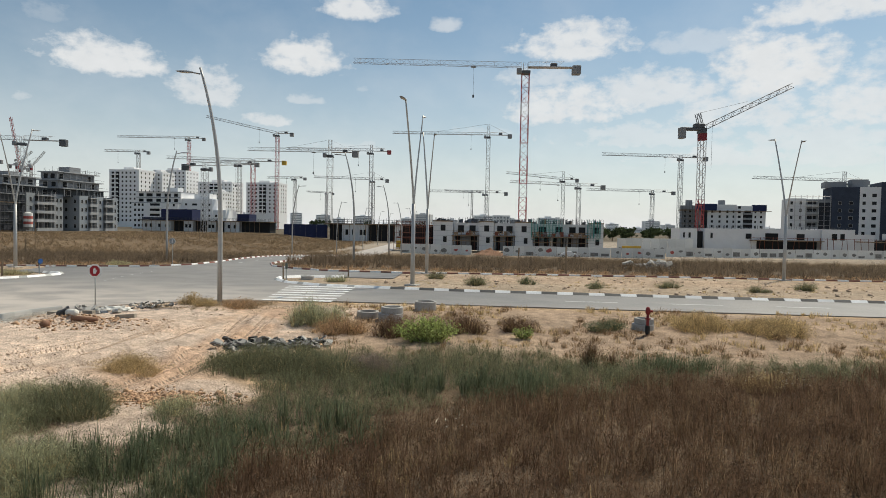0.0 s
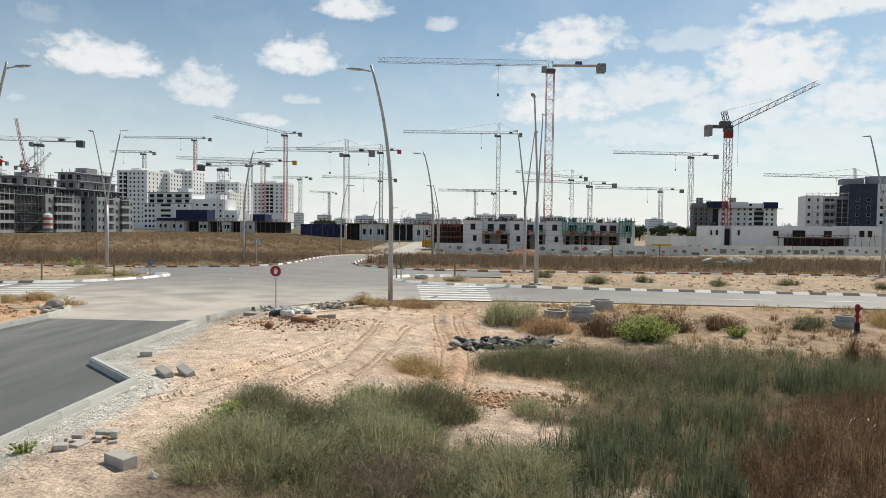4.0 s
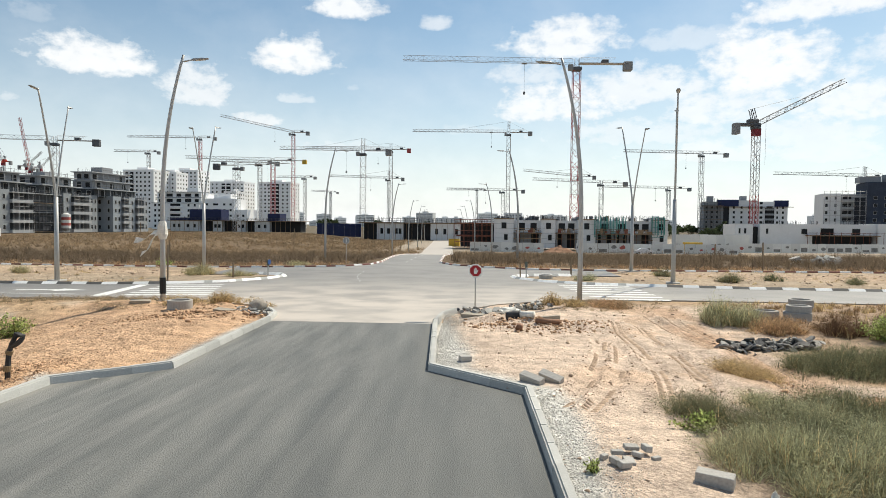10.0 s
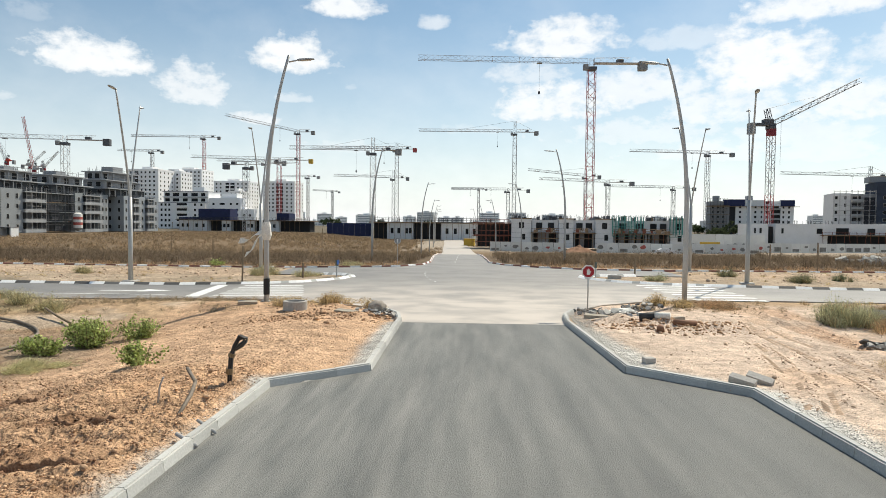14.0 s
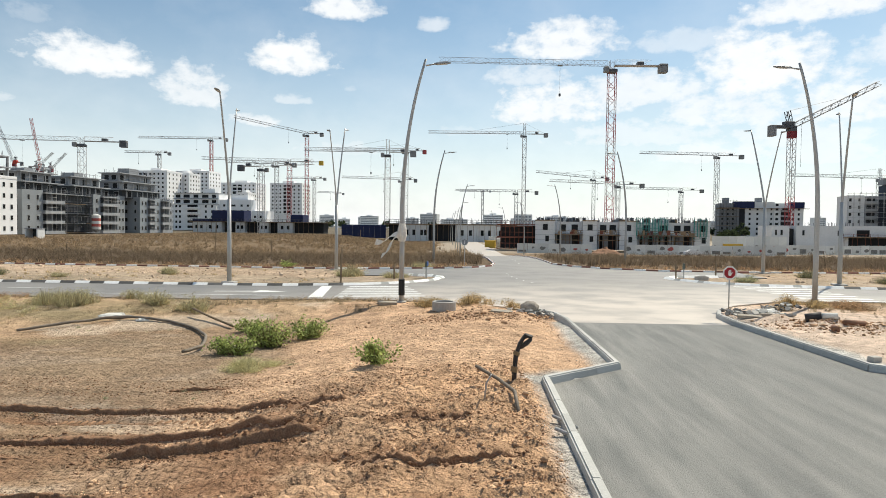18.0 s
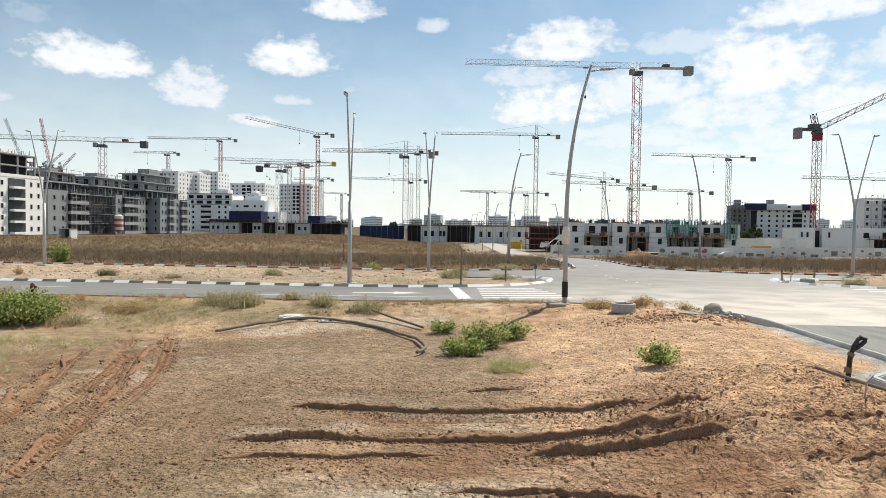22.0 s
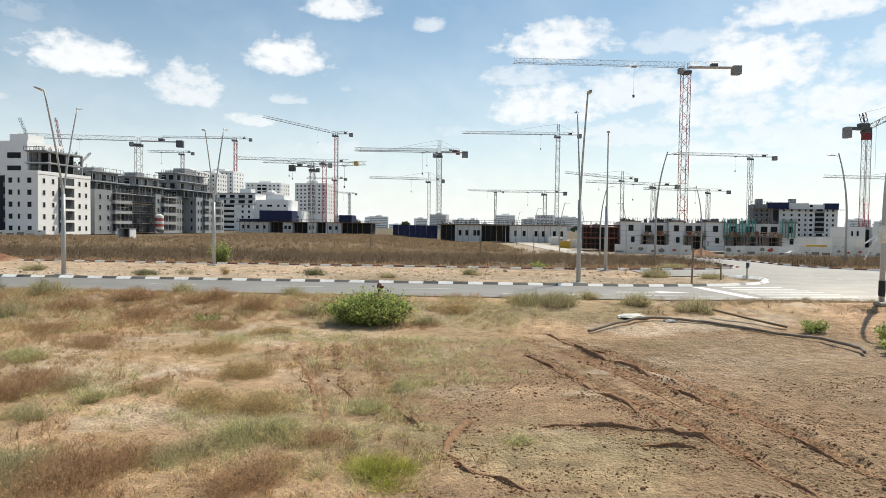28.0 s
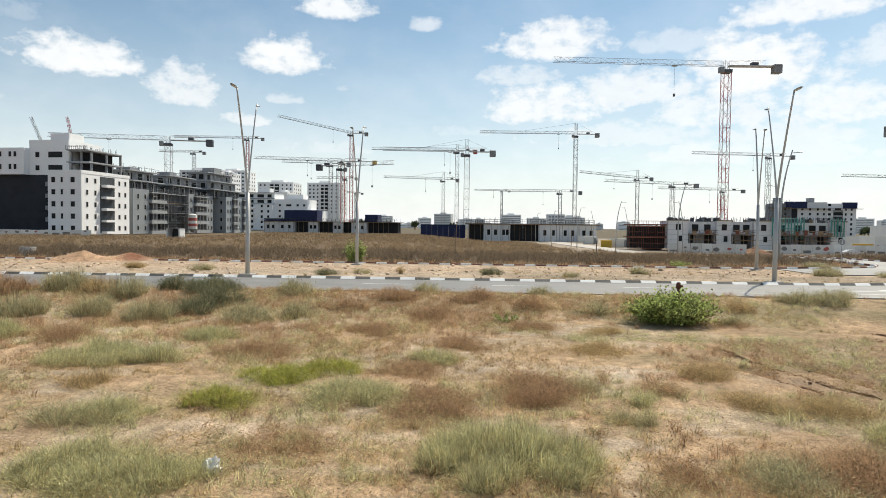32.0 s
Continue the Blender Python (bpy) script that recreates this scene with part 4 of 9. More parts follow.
def tower_crane(x, y, top, turn, jib, back, label, mast_mat=crane_grey, jib_mat=crane_grey, w=2.0, peak=0.0, rise=0.0, hook=0.55, foot=0.0, weight=ballast, bands=0):
    """A crane: lattice mast, slewing unit, cab, jib along its own -x, counter jib along +x with ballast, hook and cables."""
    ob = empty("tower_crane", pose(x, y, foot, 0, 0, turn), label, "crane", "tower cranes")
    far = math.hypot(x, y)
    t = max(0.08, far * 0.00034)
    cell = max(w, far / 130)
    if bands:
        cuts = [-3.0 + (top + 0.8) * k / bands for k in range(bands + 1)]
        for k, (z0, z1) in enumerate(zip(cuts, cuts[1:])):
            part("mast", lattice(bmesh.new(), (0, 0, z0), (0, 0, z1), w, cell, t * 1.35), crane_pale if k % 3 == 1 and k < bands - 2 else mast_mat, ob)
    else:
        part("mast", lattice(bmesh.new(), (0, 0, -3.0), (0, 0, top - 2.2), w, cell, t), mast_mat, ob)
    part("slewing_ring", boxes((-w * 0.6, -w * 0.6, top - 2.2, w * 0.6, w * 0.6, top - 1.2, 0.1)), crane_dark, ob)
    part("cab", boxes((-w * 0.6 - 1.5, -w * 0.5 - 0.9, top - 2.4, -w * 0.6, -w * 0.2, top - 0.6, 0.15)), ballast, ob)
    s = math.tan(radians(rise))
    part("jib", lattice(bmesh.new(), (-0.6 * w, 0, top), (-jib, 0, top + jib * s), w * 0.75, cell * 0.9, t * 0.8, True), jib_mat, ob)
    part("counter_jib", boxes((0.3 * w, -0.5 * w, top - 0.1, back, 0.5 * w, top + 0.12)), crane_grey, ob)
    tagged(part("railing", lattice(bmesh.new(), (0.5 * w, 0, top + 0.9), (back * 0.7, 0, top + 0.9), w * 0.7, cell, t * 0.45), crane_grey, ob), kind="stuff")
    part("counterweight", boxes((back - 2.6, -0.5 * w, top - 2.1, back, 0.5 * w, top + 0.6, 0.12)), weight, ob)
    part("hoist_winch", boxes((back * 0.45, -0.4 * w, top + 0.15, back * 0.45 + 2, 0.4 * w, top + 1.2, 0.1)), crane_dark, ob)
    part("head", lattice(bmesh.new(), (0, 0, top - 1), (0, 0, top + max(1.6, peak)), w * 0.6, cell * 0.7, t * 0.8), jib_mat, ob)
    if peak:
        bm = bmesh.new()
        tube(bm, [(0, 0, top + peak), (-jib * 0.6, 0, top + 1 + jib * 0.6 * s)], t * 0.4, 3, False)
        tube(bm, [(0, 0, top + peak), (back * 0.9, 0, top + 0.3)], t * 0.4, 3, False)
        part("pendant", bm, crane_dark, ob)
    hx = -jib * hook
    hz = top + jib * hook * s
    part("trolley", boxes((hx - 0.8, -0.6, hz - 0.4, hx + 0.8, 0.6, hz - 0.1, 0.05)), ballast, ob)
    part("hoist_rope", tube(bmesh.new(), [(hx, 0, hz - 0.3), (hx, 0, hz - 9)], max(0.03, t * 0.3), 4), crane_dark, ob)
    part("hook_block", boxes((hx - 0.3, -0.25, hz - 9.8, hx + 0.3, 0.25, hz - 8.9, 0.08)), crane_dark, ob)
    return ob


def luffing_crane(x, y, top, turn, jib, angle, label, mast_mat, w=2.2, foot=0.0, jib_mat=crane_grey, deck=None):
    """A crane whose jib is raised: mast, machine deck with ballast, A-frame and lattice jib along its own +x."""
    ob = empty("luffing_crane", pose(x, y, foot, 0, 0, turn), label, "crane", "tower cranes")
    far = math.hypot(x, y)
    t = max(0.09, far * 0.00034) * (1.25 if far < 260 else 0.8)
    cell = max(w, far / 120)
    part("mast", lattice(bmesh.new(), (0, 0, -3.0), (0, 0, top * 0.4), w, cell, t), mast_mat, ob)
    part("mast", lattice(bmesh.new(), (0, 0, top * 0.4), (0, 0, top - 1.5), w, cell, t), crane_grey, ob)
    part("slewing_ring", boxes((-w * 0.6, -w * 0.6, top - 3.4, w * 0.6, w * 0.6, top - 1.2, 0.1)), mat("slewing ring red", (0.22, 0.03, 0.04), rough=0.6), ob)
    part("machine_deck", boxes((-6.0, -1.0, top - 0.5, 1.0, 1.0, top + 0.3, 0.1), (-2.6, -1.0, top + 0.3, 0.3, 1.0, top + 1.5, 0.1), (-1.2, -1.3, top - 1.4, 0.8, 1.3, top - 0.5, 0.1)), deck or crane_dark, ob)
    part("counterweight", boxes((-7.0, -1.2, top - 3.0, -5.4, 1.2, top + 0.3, 0.12)), ballast, ob)
    part("a_frame", lattice(bmesh.new(), (-0.5, 0, top + 0.6), (-1.6, 0, top + 4.6), 1.2, 1.4, t), crane_dark, ob)
    a = radians(angle)
    tip = (jib * math.cos(a), 0, top + 0.5 + jib * math.sin(a))
    part("jib", lattice(bmesh.new(), (0.8, 0, top + 0.5), tip, w * 0.75, cell * 0.85, t * 0.8), jib_mat, ob)
    part("pendant", tube(bmesh.new(), [(-1.6, 0, top + 4.6), (jib * .5 * math.cos(a), 0, top + 2 + jib * .5 * math.sin(a))], t * 0.4, 3, False), crane_dark, ob)
    part("hoist_rope", tube(bmesh.new(), [(3.0, 0, top + 2), (3.0, 0, top - 12)], t * 0.35, 4), crane_dark, ob)
    return ob


# x, y, height of the jib, turn, jib, counter jib
tower_crane(35.6, 201.0, 54.4, 2, 54.0, 17.0, "tall tower crane with a red and grey lattice mast", crane_red, crane_grey, 2.3, 0, 0.7, 0.30, bands=13)
luffing_crane(88.4, 196, 35.0, 6, 30.0, 26, "luffing tower crane with a raised jib and red mast", crane_red, 1.75, jib_mat=crane_dark)
tower_crane(26.0, 412, 64.0, 2, 62.0, 15.0, "distant grey tower crane with a pointed head", crane_grey, crane_grey, 2.3, 7, 0, 0.18)
tower_crane(25.4, 470, 30.0, 0, 42.0, 16.0, "distant grey tower crane", crane_grey, crane_grey, 2.3, 0, 0, 0.3)
tower_crane(81.8, 470, 40.5, -8, 42.0, 11.0, "distant tower crane with its jib tilted up", crane_grey, crane_grey, 2.3, 6, 6, 0.4)
tower_crane(81.0, 389, 30.6, 5, 42.0, 16.0, "distant grey tower crane", crane_grey, crane_grey, 2.2, 0, 1.5, 0.3)
tower_crane(150.6, 487, 33.5, 4, 50.0, 17.0, "distant grey tower crane", crane_grey, crane_grey, 2.3, 0, 0.4, 0.2)
tower_crane(146.4, 407, 50.5, 6, 50.0, 17.0, "grey tower crane above a concrete block", crane_grey, crane_grey, 2.3, 0, 0.3, 0.2)
tower_crane(242.3, 401, 36.5, 4, 56.0, 15.0, "distant tower crane with a pointed head", crane_grey, crane_grey, 2.3, 6, 0.6, 0.2)
tower_crane(-162.5, 246.0, 36.0, 10, 44.0, 17.0, "tower crane with a slender grey jib over concrete buildings", crane_grey, crane_grey, 2.4, 0, 0, 0.5, weight=crane_dark)
tower_crane(-279.7, 542, 65, 4, 30.0, 10.0, "distant tower crane over white towers", crane_grey, crane_grey, 2.3, 0, 0, 0.6)
tower_crane(-229.4, 532, 76, 3, 62.0, 14.0, "distant tower crane with a reddish mast over white towers", crane_red, crane_grey, 2.3, 0, 0, 0.2)
tower_crane(-127.5, 457, 70, 0, 54.0, 12.0, "distant tower crane with its jib tilted up", crane_red, crane_grey, 2.3, 0, 12, 0.25)
tower_crane(-100.2, 275.4, 29.3, 176, 24.0, 10.5, "tower crane with dark ballast beside white flats", crane_grey, crane_grey, 2.3, 0, 2, 0.6, weight=crane_dark)
tower_crane(-121.0, 390.6, 43, 2, 55.0, 21.0, "tower crane with a red mast and yellow ballast", crane_red, crane_grey, 2.4, 0, 1, 0.4, weight=crane_yellow)
tower_crane(-127, 384, 41, 5, 30.0, 12.0, "grey tower crane beside white flats", crane_grey, crane_grey, 2.2, 0, 0.5, 0.4)
tower_crane(-44.6, 278, 36.2, 1, 37.0, 12.5, "grey tower crane with a pointed head", crane_grey, crane_grey, 2.3, 5.5, 0.4, 0.2)
tower_crane(-50.4, 414, 53, 2, 56.0, 13.0, "grey tower crane with red ballast", crane_grey, crane_grey, 2.3, 4, 0, 0.15, weight=crane_red)
tower_crane(-61.5, 486.5, 39.5, 3, 46.0, 12.0, "distant grey tower crane", crane_grey, crane_grey, 2.2, 6, 1, 0.3)
tower_crane(-197.9, 886, 49, 40, 30.0, 12.0, "far grey tower crane", crane_grey, crane_grey, 2.4, 0, 0, 0.3)
tower_crane(-160.5, 611, 49, -10, 30.0, 12.0, "far grey tower crane", crane_grey, crane_grey, 2.4, 0, 0, 0.3)
tower_crane(8, 900, 55, 10, 40.0, 12.0, "far grey tower crane", crane_grey, crane_grey, 2.4, 0, 0, 0.3)
red_paint = mat("crane signal red", (0.5, 0.06, 0.04), rough=0.6, var=0.1, bump=0)
luffing_crane(-379, 500, 52, 180, 38, 66, "distant luffing crane with a steep jib and red cab", crane_grey, 2.0, deck=red_paint)
luffing_crane(-356, 500, 46, 180, 42, 78, "distant luffing crane with a red-tipped steep jib", crane_grey, 2.0, jib_mat=red_paint, deck=crane_grey)
luffing_crane(-363, 505, 49, 0, 17, 40, "distant small dark luffing crane", crane_grey, 1.6, deck=crane_grey)
luffing_crane(-351, 505, 48, 0, 17, 44, "distant small dark luffing crane", crane_grey, 1.6, deck=crane_grey)

# ---- buildings ----
plaster = mat("white plaster", (0.82, 0.82, 0.82), rough=0.9, var=0.05, scale=0.25, fine=4, bump=0.05, tint=(0.7, 0.7, 0.7))
raw = mat("raw concrete", (0.25, 0.26, 0.275), rough=0.95, var=0.14, scale=0.3, fine=5, bump=0.1, tint=(0.26, 0.27, 0.28))
slab_grey = mat("slab edge concrete", (0.36, 0.375, 0.39), rough=0.95, var=0.12, scale=0.5, fine=6, bump=0.1)
netting = mat("dark netting", (0.035, 0.038, 0.046), rough=0.9, var=0.3, scale=0.4, fine=8, bump=0.3)
navy = mat("navy sheeting", (0.022, 0.03, 0.085), rough=0.8, var=0.2, scale=0.6, fine=6)
rust = mat("rusty steel", (0.20, 0.075, 0.05), rough=0.85, var=0.25, scale=1.5)
timber = mat("scaffold timber", (0.27, 0.19, 0.12), rough=0.9, var=0.25, scale=1.0, spread=0.2)
teal = mat("teal formwork", (0.10, 0.30, 0.27), rough=0.7, var=0.2, scale=1.0)
# near-black colour painted in for the darkness inside openings and recesses
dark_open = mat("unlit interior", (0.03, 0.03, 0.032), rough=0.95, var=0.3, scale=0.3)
blockwork = mat("pale blockwork", (0.70, 0.70, 0.70), rough=0.92, var=0.07, scale=0.5, fine=6, bump=0.1)
grey_render = mat("grey render", (0.275, 0.295, 0.31), rough=0.9, var=0.12, scale=0.3)
# block walls in recesses, with the shade there put into a near-black colour
shade_wall = mat("shade-dark block wall", (0.07, 0.078, 0.085), rough=0.95, var=0.25, scale=0.5, fine=5)
_win = {}


def window_mesh(w, h):
    """A window proud of its wall, looking along -y: a frame with a dark pane set back in it."""
    key = (round(w, 2), round(h, 2))
    if key not in _win:
        f = 0.06
        fr = bmesh.new()
        for r in ((-w / 2 - f, -0.07, -h / 2 - f, w / 2 + f, 0.0, -h / 2), (-w / 2 - f, -0.07, h / 2, w / 2 + f, 0.0, h / 2 + f), (-w / 2 - f, -0.07, -h / 2, -w / 2, 0.0, h / 2), (w / 2, -0.07, -h / 2, w / 2 + f, 0.0, h / 2)):
            box(fr, *r)
        pn = boxes((-w / 2, -0.03, -h / 2, w / 2, 0.0, h / 2))
        # the solid pane is near-black to stand in for the unlit room
        _win[key] = mesh_of("window", fr, mat("window surround", (0.5, 0.5, 0.48), rough=0.8, var=0.08)), mesh_of("pane", pn, mat("unglazed opening", (0.02, 0.021, 0.023), rough=0.6, var=0.3, scale=0.5, bump=0, spec=0.2, spread=0.5))
    return _win[key]


def window(parent, m, w, h):
    a, b = window_mesh(w, h)
    ob = share("window", a, parent, m)
    share("pane", b, ob, Matrix())
    return ob


def face_windows(parent, face, along0, along1, fixed, zs, pattern, rnd=None, skip=0.0):
    """Windows on one face. face: 'f' looks along -y, 'r' along +x, 'l' along -x. pattern: (distance along, width, height)."""
    for z in zs:
        for a, w, h in pattern:
            p = along0 + a
            if p > along1 or (rnd and rnd.random() < skip):
                continue
            if face == "f":
                m = pose(p, fixed, z)
            elif face == "r":
                m = pose(fixed, p, z, 0, 0, 90)
            else:
                m = pose(fixed, p, z, 0, 0, -90)
            window(parent, m, w, h)


def balcony(parent, face, p, fixed, z, w=3.6, d=1.6, material=None, wall=1.0):
    """A balcony slab with a parapet."""
    bm = bmesh.new()
    box(bm, -w / 2, -d, -0.2, w / 2, 0, 0)
    box(bm, -w / 2, -d, 0, w / 2, -d + 0.12, wall)
    box(bm, -w / 2, -d + 0.12, 0, -w / 2 + 0.12, 0, wall)
    box(bm, w / 2 - 0.12, -d + 0.12, 0, w / 2, 0, wall)
    ob = part("balcony", bm, material or plaster, parent)
    ob.matrix_basis = pose(p, fixed, z) if face == "f" else pose(fixed, p, z, 0, 0, 90)
    dr = part("door_opening", boxes((-w * 0.36, -0.02, 0.0, w * 0.36, 0.01, 2.3)), dark_open, ob)
    return ob


def slab_frame(parent, x0, y0, x1, y1, z0, floors, fh, mt, edge=0.5, core=True):
    """An open concrete frame: floor slabs, columns, a dark core."""
    for k in range(floors + 1):
        part("floor_slab", boxes((x0 - edge, y0 - edge, z0 + k * fh - 0.15, x1 + edge, y1 + edge, z0 + k * fh + 0.15)), slab_grey, parent)
    nx, ny = max(2, int((x1 - x0) / 5)), max(2, int((y1 - y0) / 5))
    for i in range(nx + 1):
        for j in range(ny + 1):
            if 0 < i < nx and 0 < j < ny:
                continue
            cx, cy = x0 + (x1 - x0) * i / nx, y0 + (y1 - y0) * j / ny
            part("column", boxes((cx - 0.25, cy - 0.25, z0, cx + 0.25, cy + 0.25, z0 + floors * fh - 0.16)), mt, parent)
    if core:
        part("core", boxes((x0 + 1.6, y0 + 1.6, z0, x1 - 1.6, y1 - 1.6, z0 + floors * fh - 0.16)), dark_open, parent)


def rebar(parent, x0, y0, x1, y1, z, n, h, rnd, mt=None):
    bm = bmesh.new()
    for _ in range(n):
        x, y = rnd.uniform(x0, x1), rnd.uniform(y0, y1)
        tube(bm, [(x, y, z), (x + rnd.uniform(-.1, .1), y, z + h * rnd.uniform(0.6, 1.2))], 0.06, 3, False)
    return tagged(part("rebar", bm, mt or crane_dark, parent), kind="stuff")


def scaffold(parent, x0, x1, y, z0, z1, dx=2.2, dz=2.0, mt=None, deep=0.9):
    """Scaffolding along x in front of a face that looks along -y."""
    bm = bmesh.new()
    n, m = int((x1 - x0) / dx) + 1, int((z1 - z0) / dz) + 1
    for i in range(n):
        for yy in (y, y - deep):
            tube(bm, [(x0 + i * dx, yy, z0), (x0 + i * dx, yy, z1)], 0.06, 3, False)
    for j in range(m):
        for yy in (y, y - deep):
            tube(bm, [(x0, yy, z0 + j * dz), (x0 + (n - 1) * dx, yy, z0 + j * dz)], 0.05, 3, False)
    return tagged(part("scaffold", bm, mt or crane_dark, parent), kind="stuff")


ROT = -6.0


def house(name, x, y, label, category="building", rot=ROT, z=-0.2, stretch=1.0):
    ob = empty(name, pose(x, y, z, 0, 0, rot), label, category)
    ob.scale.x = stretch
    return ob


def walls(parent, material, *rows, label=""):
    for r in rows:
        part("wall", boxes(r), material, parent, label)


def white_flats():
    """White plastered flats: a five-storey wing with balconies, a dark netted recess, upper floors set back."""
    h = house("apartment_building", -151.0, 170.2, "white plastered apartment block with netted recess, nearly finished")
    rnd = random.Random(3)
    part("wall", boxes((-10.2, 0, 0, 0, 21, 17.0)), plaster, h)
    walls(h, plaster, (-62, 4, 17.0, -21.0, 20, 24.6), (-62, 2.5, 0, -38, 20, 17.0))
    part("wall", boxes((-38, 6, 0, -10.2, 21, 17.0)), netting, h, "dark netting over a recess")
    part("upper_wall", boxes((-21, 6, 17.0, -8.5, 20, 27.0)), plaster, h)
    part("stair_tower", boxes((-15, 7, 27.0, -9, 13, 29.0)), plaster, h)
    for z in (17.0, 20.4, 23.8):
        part("terrace_slab", boxes((-8.5, 5, z, -1.0 - (z - 17) * 0.1, 20, z + 0.35)), slab_grey, h)
    part("parapet", boxes((-10.3, -0.1, 17.0, 0.1, 0.1, 17.9), (-0.1, 0.1, 17.0, 0.1, 21.1, 17.9)), plaster, h)
    slab_frame(h, -8.4, 7, -2.2, 20, 17.4, 2, 3.2, raw, 0.3)
    zs = [1.8 + 3.35 * k for k in range(5)]
    face_windows(h, "f", -10.2, 0, -0.005, zs, [(1.7, 1.1, 1.4), (4.3, 0.6, 1.4), (7.6, 1.2, 1.4)])
    face_windows(h, "r", 0, 21, 0.005, zs, [(2.2, 0.8, 1.3), (5.6, 0.8, 1.3), (16.2, 0.8, 1.3), (19.0, 0.8, 1.3)])
    for z in zs:
        balcony(h, "r", 10.8, 0.0, z - 1.4, 5.4, 1.7, plaster, 0.5)
        balcony(h, "f", -12.6, 6.0, z - 1.4, 2.6, 2.6, raw)
    # dark sheet just proud of the wall: painted shade behind the balconies
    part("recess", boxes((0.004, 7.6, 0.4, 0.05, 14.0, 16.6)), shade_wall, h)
    face_windows(h, "f", -62, -38, 2.495, zs, [(a, w, 1.4) for a, w in ((21.5, 0.9), (17.6, 0.9), (13.5, 1.2))])
    face_windows(h, "f", -62, -21, 3.995, [19.2, 22.8], [(a, w, 1.4) for a, w in ((33.4, 0.9), (36.6, 0.8), (38.2, 0.8), (28.0, 1.2))])
    face_windows(h, "f", -21, -8.5, 5.995, [19.0, 22.8], [(2.6, 1.2, 1.4), (8.3, 4.4, 1.6)])
    rebar(h, -8, 6, -2, 19, 23.8, 40, 1.6, rnd)
    scaffold(h, -8, -1, 5, 24.0, 25.2, 1.2, 1.0)


def grey_flats(x, y, plan, floors, label, seed, tops=(), depth=14.0, fh=3.35, skin=None):
    """Unfinished concrete flats along a street. plan: bays (kind, length) in a row: w windowed wall, b balconies, n netted scaffold.
    tops: set-back upper storeys (start, end, set-back, storeys)."""
    h = house("apartment_building", x, y, label)
    rnd = random.Random(seed)
    top = floors * fh
    skin = skin or grey_render
    zs = [1.9 + fh * k for k in range(floors)]
    length = sum(n for _, n in plan)
    face_windows(h, "f", -depth, 0, -0.005, zs, [(3.0, 1.5, 1.5), (8.0, 1.1, 1.5), (12.0, 0.9, 1.5)])
    at = 0.0
    for kind, n in plan:
        if kind == "w":
            part("wall", boxes((-depth, at, 0, 0, at + n, top + 0.9)), skin, h, "grey rendered wall")
            face_windows(h, "r", at, at + n, 0.005, zs, [(n * 0.3, 0.95, 1.5), (n * 0.74, 0.95, 1.5)] if n > 4 else [(n * 0.5, 0.95, 1.5)])
        elif kind == "b":
            part("wall", boxes((-depth, at, 0, -2.4, at + n, top)), shade_wall, h, "bare wall behind balconies, darkened as shade")
            part("pier", boxes((-2.4, at + n * 0.48, 0, -0.2, at + n * 0.48 + 0.4, top)), raw, h)
            for z in zs:
                ob = part("balcony", boxes((-2.4, at - 0.15, z - 1.95, 1.1, at + n + 0.15, z - 1.65), (0.98, at, z - 1.65, 1.1, at + n, z - 0.85), (-0.2, at - 0.1, z - 1.65, 1.0, at, z - 0.85)), slab_grey, h)
                part("railing", tube(bmesh.new(), [(1.04, at, z - 0.6), (1.04, at + n, z - 0.6)], 0.06, 4), crane_dark, ob)
            part("roof_slab", boxes((-2.4, at, top - 0.1, 1.1, at + n, top + 0.25)), slab_grey, h)
            bm = bmesh.new()
            for k in range(int(n / 2.1) + 1):
                tube(bm, [(1.5, at + k * 2.1, 0), (1.5, at + k * 2.1, top + 0.8 + rnd.uniform(0, 1.2))], 0.055, 3, False)
            for j in range(1, floors * 2):
                if rnd.random() < 0.7:
                    tube(bm, [(1.5, at, j * fh / 2 + 0.4), (1.5, at + n * rnd.uniform(0.5, 1), j * fh / 2 + 0.4)], 0.045, 3, False)
            tagged(part("scaffold", bm, crane_grey, h), kind="stuff")
        else:
            part("wall", boxes((-depth, at, 0, -1.6, at + n, top)), shade_wall, h, "bare wall behind netting, darkened as shade")
            for z in zs:
                part("working_deck", boxes((-1.2, at, z - 1.7, 0.5, at + n, z - 1.55)), timber if rnd.random() < 0.5 else raw, h)
                if rnd.random() < 0.75:
                    a0 = at + rnd.uniform(0, n * 0.5)
                    part("netting", boxes((0.5, a0, z - 1.5, 0.56, a0 + n * rnd.uniform(0.3, 0.5), z + rnd.uniform(0.2, 1.2))), netting, h)
            bm = bmesh.new()
            for k in range(int(n / 1.6) + 1):
                for xx in (-0.6, 0.7):
                    tube(bm, [(xx, at + k * 1.6, 0), (xx, at + k * 1.6, top + 1.6)], 0.06, 3, False)
            for j in range(int(top / 1.68)):
                tube(bm, [(0.7, at, 1.68 * j + 1), (0.7, at + n, 1.68 * j + 1)], 0.05, 3, False)
            tagged(part("scaffold", bm, crane_dark, h), kind="stuff")
        at += n
    bm = bmesh.new()
    for k in range(int(length / 1.3)):
        a = 0.3 + k * 1.3
        tube(bm, [(-0.2, a, top + 0.2), (-0.2, a + rnd.uniform(-0.15, 0.15), top + rnd.uniform(1.0, 2.1))], 0.05, 3, False)
    for z in (0.75, 1.3):
        tube(bm, [(-0.2, 0, top + z), (-0.2, length, top + z)], 0.04, 3, False)
    tagged(part("edge_guard", bm, crane_dark, h), kind="stuff")
    part("roof_deck", boxes((-depth, 0.05, top - 0.02, -0.3, length - 0.05, top + 0.22)), slab_grey, h)
